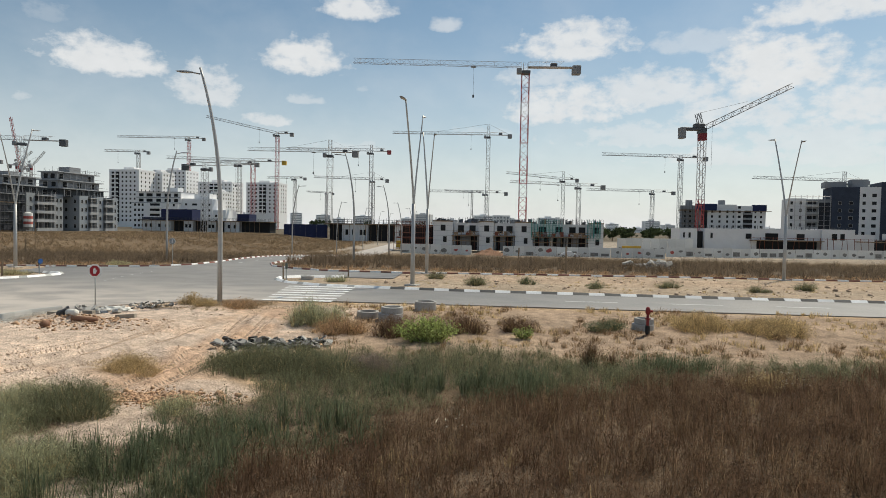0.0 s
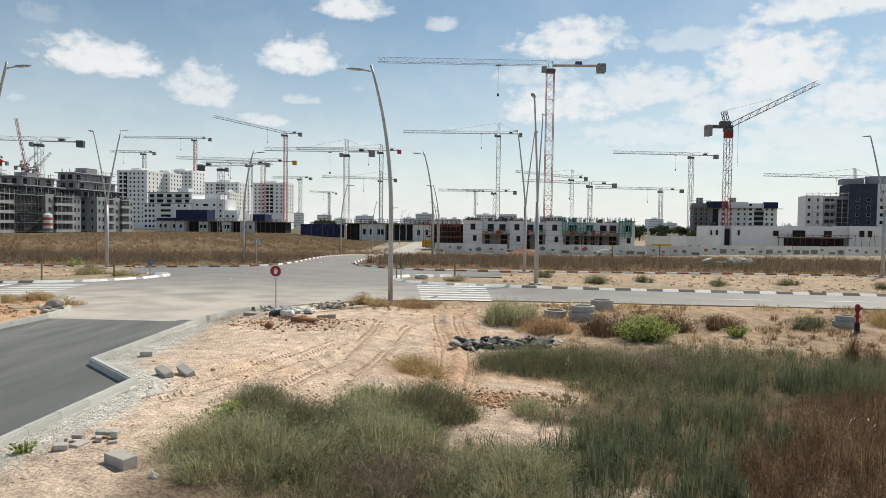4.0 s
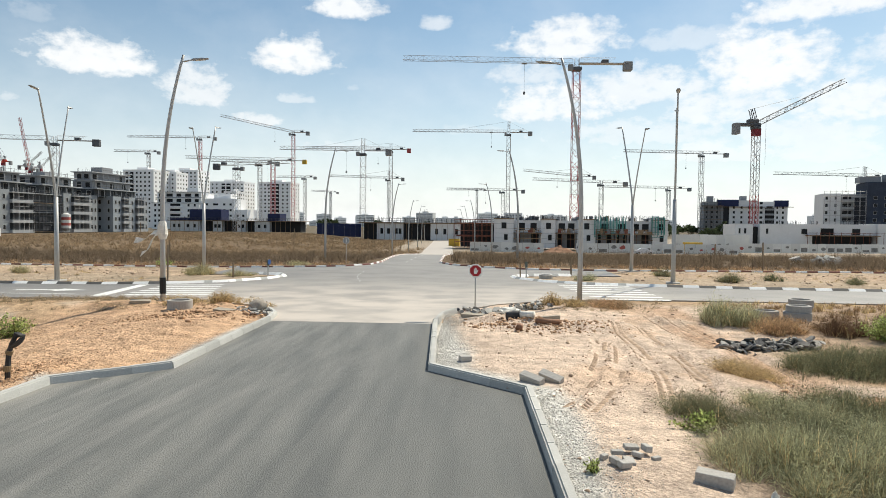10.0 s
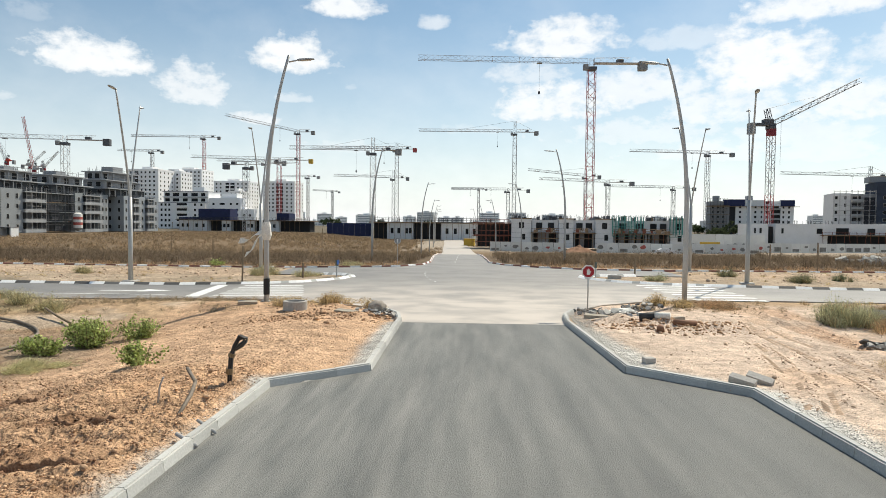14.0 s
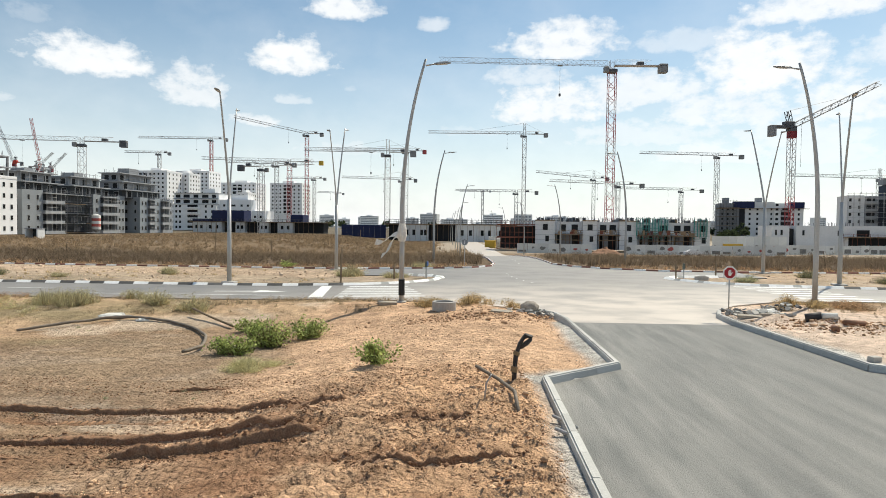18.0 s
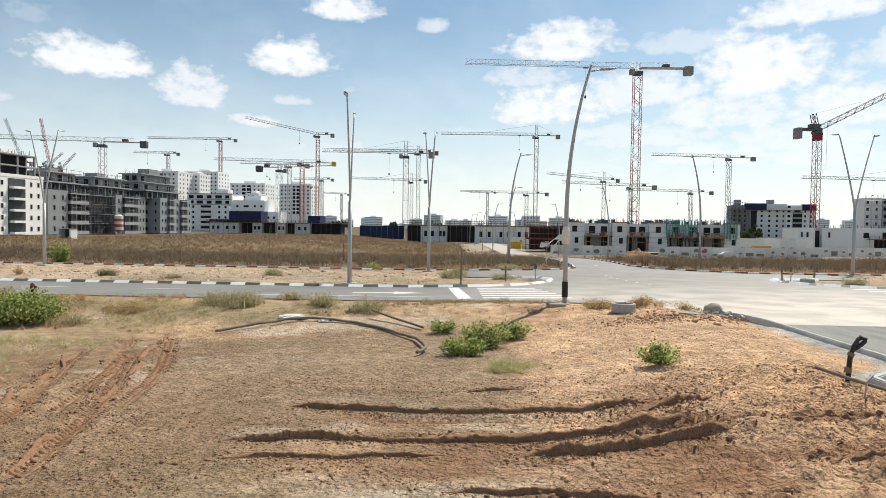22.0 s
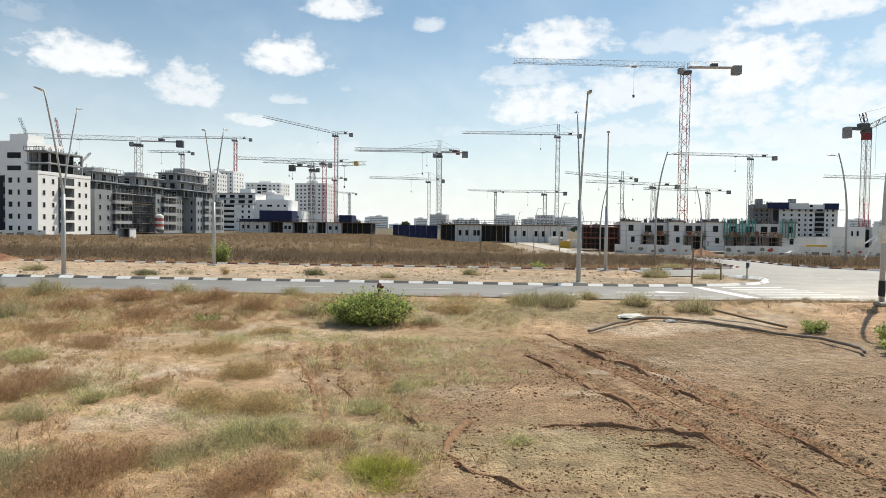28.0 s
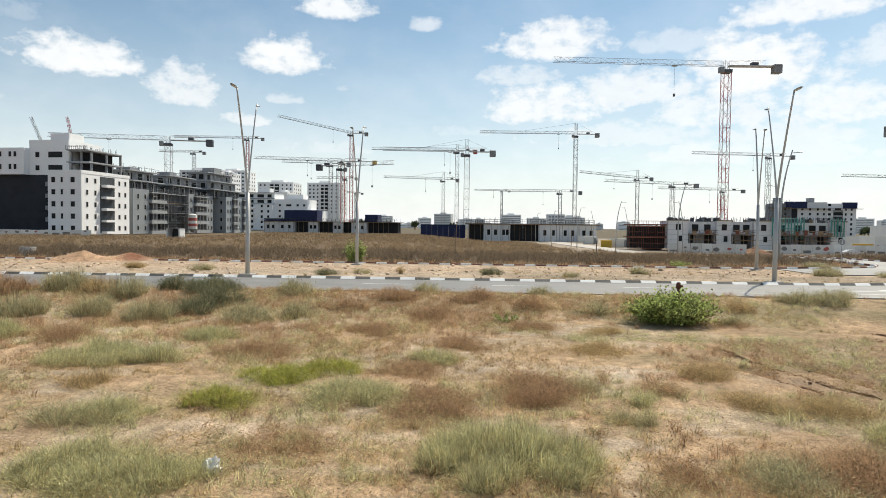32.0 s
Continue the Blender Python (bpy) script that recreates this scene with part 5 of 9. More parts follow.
    for a0, a1, back, n in tops:
        for k in range(n):
            z = top + 0.3 + k * fh
            inset = back + 1.6 * k
            part("upper_wall", boxes((-depth + 1, a0 + 0.8 * k, z, -inset, a1 - 0.8 * k, z + fh - 0.32)), shade_wall if k == 0 else raw, h, "bare wall of a set-back storey")
            part("roof_slab", boxes((-depth, a0 - 0.8 + 0.8 * k, z + fh - 0.32, -inset + 1.9, a1 + 0.8 - 0.8 * k, z + fh)), slab_grey, h)
            face_windows(h, "r", a0, a1, -inset + 0.005, [z + 1.5], [((a1 - a0) * f, 2.2, 2.0) for f in (0.18, 0.5, 0.8)])
            face_windows(h, "f", -depth + 1, -inset, a0 + 0.8 * k - 0.005, [z + 1.5], [((depth - inset) * 0.3, 2.0, 1.9), ((depth - inset) * 0.7, 2.0, 1.9)])
            for q in range(int((a1 - a0) / 3.4)):
                part("prop", boxes((-inset + 1.4, a0 + 0.5 + q * 3.4, z, -inset + 1.6, a0 + 0.7 + q * 3.4, z + fh - 0.33)), raw, h)
            part("edge_rail", tube(bmesh.new(), [(-inset + 1.8, a0, z + fh + 1.0), (-inset + 1.8, a1, z + fh + 1.0)], 0.06, 4), crane_dark, h)
        rebar(h, -depth + 1, a0, -back - 2, a1, top + n * fh + 0.2, 36, 1.9, rnd)
        part("lift_core", boxes((-depth + 3, a0 + (a1 - a0) * 0.35, top, -depth + 8, a0 + (a1 - a0) * 0.6, top + n * fh + rnd.uniform(1.2, 2.6))), raw, h)
    return h


def tower_block(x, y, w, d, floors, label, bal=(0.38, 0.60), rot=ROT, low=4, cols=(0.08, 0.2, 0.31, 0.68, 0.8, 0.92)):
    """A white residential tower: rows of small windows, and a column of recessed balconies between the two fractions of bal."""
    h = house("apartment_tower", x, y, label, rot=rot)
    fh = 3.15
    top = floors * fh
    part("wall", boxes((0, 0, 0, w, d, top)), plaster, h)
    part("roof_house", boxes((w * 0.3, d * 0.3, top, w * 0.65, d * 0.7, top + 3.2)), plaster, h)
    part("roof_house", boxes((w * 0.72, d * 0.4, top, w * 0.84, d * 0.6, top + 1.9)), plaster, h)
    part("parapet", boxes((-0.15, -0.15, top, w + 0.15, 0.15, top + 1.1), (w - 0.15, 0.15, top, w + 0.15, d, top + 1.1)), plaster, h)
    zs = [1.8 + fh * k for k in range(low, floors)]
    face_windows(h, "f", 0, w, -0.005, zs, [(w * c, 1.25, 1.35) for c in cols])
    face_windows(h, "r", 0, d, w + 0.005, zs, [(d * c, 1.1, 1.35) for c in (0.14, 0.38, 0.62, 0.86)])
    if bal:
        b0, b1 = w * bal[0], w * bal[1]
        for z in zs:
            part("balcony", boxes((b0, -1.4, z - 1.7, b1, 0, z - 1.5), (b0, -1.4, z - 1.5, b1, -1.28, z - 0.8)), plaster, h)
        # black sheet on the flat wall, painted as the balconies' shade
        part("recess", boxes((b0, -0.06, low * fh, b1, -0.005, top - 0.6)), dark_open, h)
        part("pier", boxes(((b0 + b1) / 2 - 0.3, -1.0, low * fh, (b0 + b1) / 2 + 0.3, -0.07, top - 0.6)), plaster, h)
    return h


white_flats()
grey_flats(-149.0, 193.6, [("w", 8.5), ("b", 8.5), ("n", 11.0)], 4, "unfinished grey concrete apartment block with balconies", 5, [(2, 18, 2.6, 2)])
grey_flats(-146.2, 221.8, [("n", 4.0), ("w", 4.0), ("b", 9.5), ("w", 4.5)], 4, "unfinished grey concrete apartment block behind scaffolding", 6, [(-4, 14, 2.6, 2)])
grey_flats(-140.6, 249.0, [("w", 5.0), ("b", 5.0), ("w", 4.0), ("b", 6.0), ("w", 3.0)], 4, "unfinished grey concrete apartment block with a taller set-back top", 7, [(-7, 18, 3.0, 3)], skin=mat("bluish grey render", (0.30, 0.33, 0.36), rough=0.9, var=0.12, scale=0.3))


# towers, stepped flats and low works beyond the field
tower_block(-251.0, 451, 24, 20, 13, "white residential tower with dark windows", (0.08, 0.34), cols=(0.45, 0.58, 0.72, 0.86), low=1)
tower_block(-258.0, 527, 30, 20, 15, "white residential tower with a column of balconies", (0.10, 0.30), cols=(0.42, 0.55, 0.68, 0.8, 0.92))
tower_block(-232.0, 470, 12, 16, 13, "white residential tower behind a crane mast", None, cols=(0.2, 0.45, 0.75), low=2)
tower_block(-219.0, 527, 31, 20, 12, "white residential tower with dark windows", (0.34, 0.60), cols=(0.08, 0.2, 0.7, 0.82, 0.93))
tower_block(-177.0, 527, 28, 20, 12, "white residential tower beside a red crane mast", (0.42, 0.64), cols=(0.08, 0.2, 0.32, 0.76, 0.9))
tower_block(-196.0, 500, 10, 16, 9, "white residential tower partly hidden by flats", None, cols=(0.25, 0.6))


def stepped_flats():
    h = house("apartment_building", -188.0, 371, "white terraced apartment block with dark windows")
    walls(h, plaster, (0, 0, 0, 30, 18, 15.4), (1.5, 3, 15.4, 30, 18, 22.0), (30, 4, 0, 50, 20, 18.5), (36, 8, 18.5, 46, 16, 21.5), (50, 5, 0, 58, 18, 12))
    part("terrace_slab", boxes((-0.3, -0.4, 15.4, 30.4, 3, 15.8), (1.2, 1.6, 18.7, 30.4, 3, 19.1), (1.2, 2.2, 22.0, 30.3, 18.4, 22.4)), slab_grey, h)
    part("roof_house", boxes((18, 8, 22.4, 25, 14, 25.2)), plaster, h)
    zs = [1.9 + 3.1 * k for k in range(5)]
    face_windows(h, "f", 0, 30, -0.005, zs, [(2.0, 1.2, 1.4), (4.6, 1.2, 1.4), (7.0, 1.2, 1.4), (23.5, 1.2, 1.4), (27.5, 1.2, 1.4)])
    for z in zs:
        balcony(h, "f", 15.0, 0.0, z - 1.4, 9.0, 1.5, plaster, 0.9)
    face_windows(h, "f", 1.5, 30, 2.995, [17.2, 20.4], [(2.5, 3.0, 1.8), (8, 4.0, 1.8), (14, 3.0, 1.8), (20, 4.0, 1.8), (25.5, 2.5, 1.8)])
    face_windows(h, "f", 30, 50, 3.995, [2, 5.2, 8.4, 11.6, 15.0], [(3, 1.3, 1.2), (8.5, 3.2, 1.1), (14, 1.3, 1.2), (18, 1.3, 1.2)])
    face_windows(h, "r", 0, 18, 30.005, zs[:1], [(2, 1, 1.2)])
    face_windows(h, "f", 50, 58, 4.995, [2, 5.2, 8.4], [(2, 1.3, 1.3), (5.5, 1.3, 1.3)])


stepped_flats()


def low_works(x, y, length, label, seed, cover=(), sheeting=()):
    """A low shell under construction: white walls, wooden props and rails, an overhanging deck."""
    h = house("building_shell", x, y, label)
    rnd = random.Random(seed)
    at = 0.0
    while at < length - 3:
        w = rnd.uniform(4, 9)
        kind = rnd.random()
        w = min(w, length - at)
        if kind < 0.58:
            part("wall", boxes((at, 0, 0, at + w - 0.1, 9, 4.9)), blockwork, h)
            face_windows(h, "f", at, at + w, -0.005, [2.6], [(w * 0.3, 1.2, 1.6), (w * 0.7, 1.2, 1.6)] if w > 4 else [])
        else:
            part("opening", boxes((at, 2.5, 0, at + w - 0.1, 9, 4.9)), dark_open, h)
        at += w
    part("deck", boxes((-1.5, -0.8, 4.9, length + 1.5, 10, 5.2)), timber, h, "timber deck edge")
    for k in range(int(length / 2.4)):
        part("prop", boxes((k * 2.4 + 0.2, -0.7, 0, k * 2.4 + 0.32, -0.58, 4.9)), timber, h)
    scaffold(h, -1, length, -0.4, 5.2, 6.4, 2.0, 0.6, crane_dark, 0.5)
    for x0, x1, z0, z1 in cover:
        part("sheeting", boxes((x0, -0.4, z0, x1, 7, z1)), navy, h, "navy blue sheeting")
    rebar(h, 0, 0, length, 8, 5.2, 40, 1.6, rnd)
    return h


low_works(-140.0, 296, 64, "low white building shell with navy sheeting", 11, [(10, 26, 5.3, 10.4), (0, 9, 5.3, 6.4), (49, 55, 5.3, 8.6)])
for shell in (low_works(-43.5, 271, 31, "low white building shell with dark openings", 12), low_works(-14, 268, 24, "low building shell behind scaffolding", 15)):
    shell.scale.z, shell.location.z = 1.42, -2.5
fence = house("site_fence", -64.5, 276, "long navy blue site fence", "fence", 0.0, -1.6)
for k in range(8):
    part("panel", boxes((k * 2.45, 0, 0, k * 2.45 + 2.4, 0.12, 5.8)), navy, fence)


def row_houses():
    """Two-storey white shells in a row, with open ground floors, timber decks, rails and formwork."""
    h = house("row_house_shell", 9.8, 173.0, "two-storey white row of house shells under construction", "building", -6.0, -2.0, 0.87)
    rnd = random.Random(21)
    units = [(0, 6.2, "w"), (6.2, 14.5, "o"), (14.5, 19.0, "w"), (19.0, 25.5, "o"), (25.5, 31.0, "w"), (31.0, 36.5, "o"), (36.5, 41.0, "t"), (41.0, 47.5, "o"), (47.5, 52, "w")]
    for x0, x1, kind in units:
        w = x1 - x0
        if kind == "w":
            part("wall", boxes((x0, 0, 0, x1 - 0.08, 11, 7.7)), blockwork, h)
            for z in (1.3, 2.6, 3.9, 5.2, 6.5):
                part("course_joint", boxes((x0 + 0.05, -0.012, z, x1 - 0.13, 0.0, z + 0.07)), slab_grey, h)
            part("roof_edge", boxes((x0 - 0.1, -0.25, 7.7, x1 + 0.02, 0.3, 7.95)), timber, h, "rough timber shuttering along the roof edge")
            face_windows(h, "f", x0, x1, -0.005, [6.0], [(w * 0.5, 1.5, 1.6)])
            face_windows(h, "f", x0, x1, -0.005, [2.9], [(w * 0.6, 1.1, 1.5)])
            continue
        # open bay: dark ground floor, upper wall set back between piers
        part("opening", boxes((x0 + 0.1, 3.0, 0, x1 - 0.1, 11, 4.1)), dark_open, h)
        part("upper_wall", boxes((x0, 1.4, 4.4, x1 - 0.05, 11, 7.5)), blockwork, h)
        part("floor_slab", boxes((x0, 0.2, 4.1, x1, 3.0, 4.4)), slab_grey, h)
        part("inner_wall", boxes((x0 + w * rnd.uniform(0.2, 0.4), 2.2, 0, x0 + w * rnd.uniform(0.5, 0.7), 2.9, 4.1)), raw, h)
        for k in range(4):
            a = x0 + rnd.uniform(0.2, w - 1.6)
            part("leaning_board", boxes((a, -1.75, 4.2, a + rnd.uniform(0.5, 1.5), -1.65, 4.2 + rnd.uniform(0.5, 1.3))), rnd.choice((timber, rust, raw)), h)
        part("pier", boxes((x0 + 0.1, 0.3, 0, x0 + 0.6, 3.0, 4.1)), raw, h)
        part("pier", boxes((x1 - 0.7, 0.3, 0, x1 - 0.2, 3.0, 4.1)), raw, h)
        face_windows(h, "f", x0, x1, 1.395, [5.8], [(w * 0.28, 1.9, 1.9), (w * 0.72, 1.9, 1.9)] if w > 6 else [(w * 0.5, 2.2, 1.9)])
        part("deck", boxes((x0 - 0.2, -1.6, 3.9, x1 + 0.2, 0.3, 4.08)), timber, h, "timber working deck")
        for k in range(int(w / 1.3)):
            part("prop", boxes((x0 + 0.4 + k * 1.3, -1.3, 0, x0 + 0.5 + k * 1.3, -1.2, 3.9)), rust if k % 2 else timber, h)
        part("cross_beam", boxes((x0, -1.4, 2.5, x1, -1.28, 2.68)), timber, h)
        bm = bmesh.new()
        for k in range(9):
            a = rnd.uniform(x0, x1 - 1)
            tube(bm, [(a, -1.4, 4.1), (a + rnd.uniform(-0.9, 0.9), -1.5, 5.3)], 0.07, 4)
        tube(bm, [(x0, -1.5, 4.7), (x1, -1.5, 4.7)], 0.06, 4)
        tube(bm, [(x0, -1.5, 5.2), (x1, -1.5, 5.2)], 0.06, 4)
        part("rail", bm, timber, h)
    # props, upstands and stacked boards along the unfinished roof
    for k in range(46):
        a = rnd.uniform(0, 51)
        t = rnd.uniform(0.2, 1.1)
        part("upstand", boxes((a, rnd.uniform(0.5, 4), 7.5, a + t, 4.6, 7.5 + rnd.uniform(0.4, 1.3))), rnd.choice((crane_dark, timber, raw, crane_dark)), h)
    rebar(h, 0, 0.2, 52, 3, 7.5, 200, 1.3, rnd)
    for x0, x1 in ((30.5, 40.5), (47.2, 52.2)):
        for k in range(int((x1 - x0) / 0.9)):
            a = x0 + k * 0.9
            part("formwork", boxes((a, -0.6, 3.9, a + 0.22, -0.35, 8.4)), teal, h, "teal steel formwork")
        scaffold(h, x0, x1, -0.4, 3.3, 8.9, 1.7, 1.3, teal, 0.8)
    scaffold(h, -12, 0, 0.5, 0, 7.6, 1.4, 1.5, rust, 3.0)
    part("frame_bay", boxes((-12, 1.5, 3.0, 0, 9, 3.3), (-12, 1.5, 6.4, 0, 9, 6.7)), rust, h, "rusty steel bay")
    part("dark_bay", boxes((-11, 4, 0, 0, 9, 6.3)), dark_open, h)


row_houses()


def pale_shell():
    """A long low shell of pale blocks with props in front."""
    h = house("row_house_shell", 81.5, 192.0, "long low shell of pale blocks under construction", "building", -2.0, -2.0)
    walls(h, blockwork, (0, 0, 0, 5, 10, 7.2), (7.2, 0.4, 0, 22, 10, 7.3), (22, 1.0, 4.2, 40, 10, 7.4), (40, 0, 0, 49, 10, 7.6), (49, 3, 0, 56, 10, 6.2), (62, 2, 0, 70, 10, 6.6))
    for r in ((5, 2, 0, 7.2, 10, 6.4), (22, 3, 0, 40, 10, 4.2), (49, 4, 0, 62, 10, 4.6)):
        part("opening", boxes(r), dark_open, h)
    face_windows(h, "f", 0, 5, -0.005, [5.2], [(1.2, 0.5, 1.5), (2.8, 0.6, 1.5)])
    face_windows(h, "f", 7.2, 22, 0.395, [5.2], [(2, 0.6, 1.5), (12.5, 1.6, 1.5)])
    face_windows(h, "f", 22, 40, 0.995, [5.2], [(4.4, 3.6, 1.9), (12.5, 2.2, 1.8)])
    face_windows(h, "f", 40, 49, -0.005, [5.4], [(3.4, 1.4, 1.8), (5.6, 1.2, 1.8)])
    part("deck", boxes((20, -1.6, 3.9, 40, 1.0, 4.15), (49, -1, 4.0, 70, 1.0, 4.3)), timber, h)
    bm = bmesh.new()
    rnd = random.Random(8)
    for k in range(26):
        a = 20 + k * 1.9
        tube(bm, [(a, -1.4, 0), (a + rnd.uniform(-0.6, 0.6), -1.4, 5.0)], 0.08, 4)
    tube(bm, [(20, -1.5, 4.8), (70, -1.5, 4.8)], 0.05, 4)
    part("rail", bm, rust, h)
    rebar(h, 0, 0, 49, 4, 7.3, 70, 1.0, rnd)


pale_shell()


def block_navy_top():
    """Seven-storey concrete block with navy sheeting along its top and cantilever platforms."""
    h = house("apartment_building", 146.0, 400.0, "seven-storey concrete block with navy sheeting at its top", "building", -12.0, -0.2, 0.86)
    walls(h, raw, (0, 0, 0, 13, 16, 20.5))
    walls(h, blockwork, (17, 0, 0, 36, 16, 21.2))
    scaffold(h, -2, 13, -0.5, 0, 22.5, 2.2, 2.0)
    for k in range(7):
        part("working_deck", boxes((-2, -1.3, 2.8 * k + 1.0, 13, -0.4, 2.8 * k + 1.15)), timber, h)
    part("wall", boxes((13, 1.2, 0, 17, 16, 20)), netting, h, "netted stairwell")
    part("wall", boxes((36.0, 1.5, 0, 55, 16, 20.5)), plaster, h)
    part("sheeting", boxes((9, -0.4, 17.6, 23, 3, 21.6), (46.5, 1.0, 17.5, 55.4, 4, 21.2)), navy, h, "navy blue sheeting")
    part("platform", boxes((-2.5, -1.8, 17.0, 58, 0.2, 17.3)), timber, h)
    # black sheet on the flat wall in place of shade behind balconies
    part("recess", boxes((40.5, 1.44, 3, 46.5, 1.49, 16.6)), dark_open, h)
    zs = [1.9 + 3.0 * k for k in range(6)]
    face_windows(h, "f", 0, 13, -0.005, zs, [(2, 1.3, 1.4), (5.5, 1.3, 1.4), (9, 1.3, 1.4)])
    face_windows(h, "f", 17, 36, -0.005, zs, [(3, 1.3, 1.4), (8, 1.3, 1.4), (13, 1.3, 1.4), (17, 1.0, 1.4)])
    face_windows(h, "f", 36, 55, 1.495, zs + [19.6], [(2.0, 1.8, 1.4), (12.4, 1.0, 1.4), (16.0, 1.2, 1.4)])
    for z in zs:
        balcony(h, "f", 43.4, 1.4, z - 1.5, 5.6, 1.3, slab_grey, 0.9)
    part("roof_house", boxes((3, 4, 20.5, 7, 9, 24)), raw, h)
    part("roof_house", boxes((25, 4, 21.2, 29, 9, 24)), raw, h)


block_navy_top()


def block_dark():
    """A nine-storey block in stages of pale render and dark netting."""
    h = house("apartment_building", 152.5, 278.0, "tall apartment block of pale render and dark netting", "building", -14.0)
    part("wall", boxes((0, 0, 0, 6.5, 14, 19.3)), blockwork, h)
    part("wall", boxes((6.5, 1.0, 0, 16, 14, 19.0)), raw, h)
    walls(h, mat("blue-grey netting", (0.05, 0.062, 0.09), rough=0.9, var=0.3, scale=0.4, fine=8, bump=0.3), (16, -0.5, 0, 26, 14, 24.0), (33.5, -0.7, 0, 44, 14, 26.0), label="wall under dark blue netting")
    walls(h, blockwork, (26, -0.6, 0, 33.5, 14, 24.0), (44, 0, 0, 70, 14, 25))
    part("netting", boxes((11.5, -0.3, 0.5, 16, 0.9, 17.5)), netting, h)
    part("roof_house", boxes((14, 3, 24.0, 22, 9, 26.4), (24, 3, 24, 30, 9, 27.4)), raw, h)
    zs = [1.9 + 3.1 * k for k in range(6)]
    face_windows(h, "f", 0, 6.5, -0.005, zs, [(1.2, 0.9, 1.3), (4.6, 0.8, 1.3)])
    face_windows(h, "f", 26, 33.5, -0.605, zs + [20.6], [(1.6, 1.1, 1.3), (5.2, 1.6, 1.3)])
    face_windows(h, "f", 16, 26, -0.505, zs, [(3.0, 1.2, 1.3), (7, 1.4, 1.3)])
    face_windows(h, "f", 44, 70, -0.005, zs, [(3, 1.2, 1.3), (8, 1.2, 1.3), (14, 1.2, 1.3), (20, 1.2, 1.3)])
    for z in zs:
        balcony(h, "f", 9.0, 1.0, z - 1.5, 4.6, 1.5, slab_grey, 0.9)
    scaffold(h, 0, 16, -0.9, 0.0, 20.5, 2.2, 2.0, crane_grey)


block_dark()

# hoarding of white printed panels along the building site
hoard_white = mat("hoarding panel", (0.70, 0.70, 0.67), rough=0.7, var=0.1, scale=0.6, spread=0.1, tint=(0.5, 0.49, 0.46))
hoard_print = mat("hoarding print", (0.16, 0.16, 0.15), rough=0.7, var=0.3, scale=1.2, tint=(0.35, 0.33, 0.3))
print_red = mat("hoarding print red", (0.45, 0.12, 0.10), rough=0.7, var=0.2)


def hoarding(x0, y0, x1, y1, z, seed, high=2.1):
    h = empty("site_hoarding", pose(x0, y0, z, 0, 0, math.degrees(math.atan2(y1 - y0, x1 - x0))), "white hoarding with dark printed shapes round a building site", "fence")
    rnd = random.Random(seed)
    n = int(math.hypot(x1 - x0, y1 - y0) / 2.5)
    for k in range(n):
        g = rnd.choice((0, 0, 0.05, -0.08))
        p = part("panel", boxes((k * 2.5, g, 0, k * 2.5 + 2.44, g + 0.06, high + rnd.uniform(-0.06, 0.06))), hoard_white, h)
        bm = bmesh.new()
        if rnd.random() < 0.72:
            cx, cz, r = k * 2.5 + rnd.uniform(0.8, 1.6), rnd.uniform(0.8, 1.5), rnd.uniform(0.3, 0.62)
            pts = [bm.verts.new((cx + r * 1.5 * math.cos(a) * rnd.uniform(0.6, 1), g - 0.012, cz + r * math.sin(a) * rnd.uniform(0.5, 1))) for a in [i * math.tau / 9 for i in range(9)]]
            bm.faces.new(pts)
            part("printed_shape", bm, print_red if rnd.random() < 0.12 else hoard_print, p)
        else:
            box(bm, k * 2.5 + 0.3, g - 0.012, 0.3, k * 2.5 + 2.1, g - 0.006, 0.3 + rnd.uniform(0.4, 1.2))
            part("printed_shape", bm, hoard_print, p)
    return h


hoarding(-176, 158, -143, 163, -0.5, 9, 1.7)
hoarding(62, 186, 86, 189, -2.2, 12, 4.2)
hoarding(3.5, 152.5, 21, 149.5, -2.3, 1, 2.3)
hoarding(28, 148.5, 66, 150, -2.2, 2, 2.3)
hoarding(68, 158, 132, 172, -2.1, 3, 2.3)
rack = empty("beam_rack", pose(63.8, 176, -2.5, 0, 0, 6), "yellow steel beams stacked on a rack behind the hoarding", "rack")
for k in range(3):
    part("beam", boxes((-2.4, -0.9 + 0.7 * k, 1.9, 2.4, -0.5 + 0.7 * k, 2.5, 0.05)), crane_yellow, rack)
for rx in (-2.1, 1.9):
    for ry in (-0.8, 0.8):
        part("leg", boxes((rx, ry - 0.1, 0, rx + 0.2, ry + 0.1, 1.9)), crane_yellow, rack)


def container(x, y, turn, length, material, label):
    """A site container: ribbed walls, roof rim, a dark door."""
    ob = empty("site_container", pose(x, y, gz(x, y) - 0.1, 0, 0, turn), label, "container", "site containers")
    part("body", boxes((-length / 2, -1.2, 0, length / 2, 1.2, 2.6)), material, ob)
    part("roof_rim", boxes((-length / 2 - 0.05, -1.25, 2.6, length / 2 + 0.05, 1.25, 2.72)), material, ob)
    bm = bmesh.new()
    for k in range(int(length / 0.6)):
        box(bm, -length / 2 + 0.2 + 0.6 * k, -1.26, 0.15, -length / 2 + 0.45 + 0.6 * k, -1.2, 2.5)
    tagged(part("wall_ribs", bm, material, ob), kind="stuff")
    part("door", boxes((length * 0.2, -1.29, 0.1, length * 0.2 + 0.95, -1.262, 2.2)), ballast, ob)


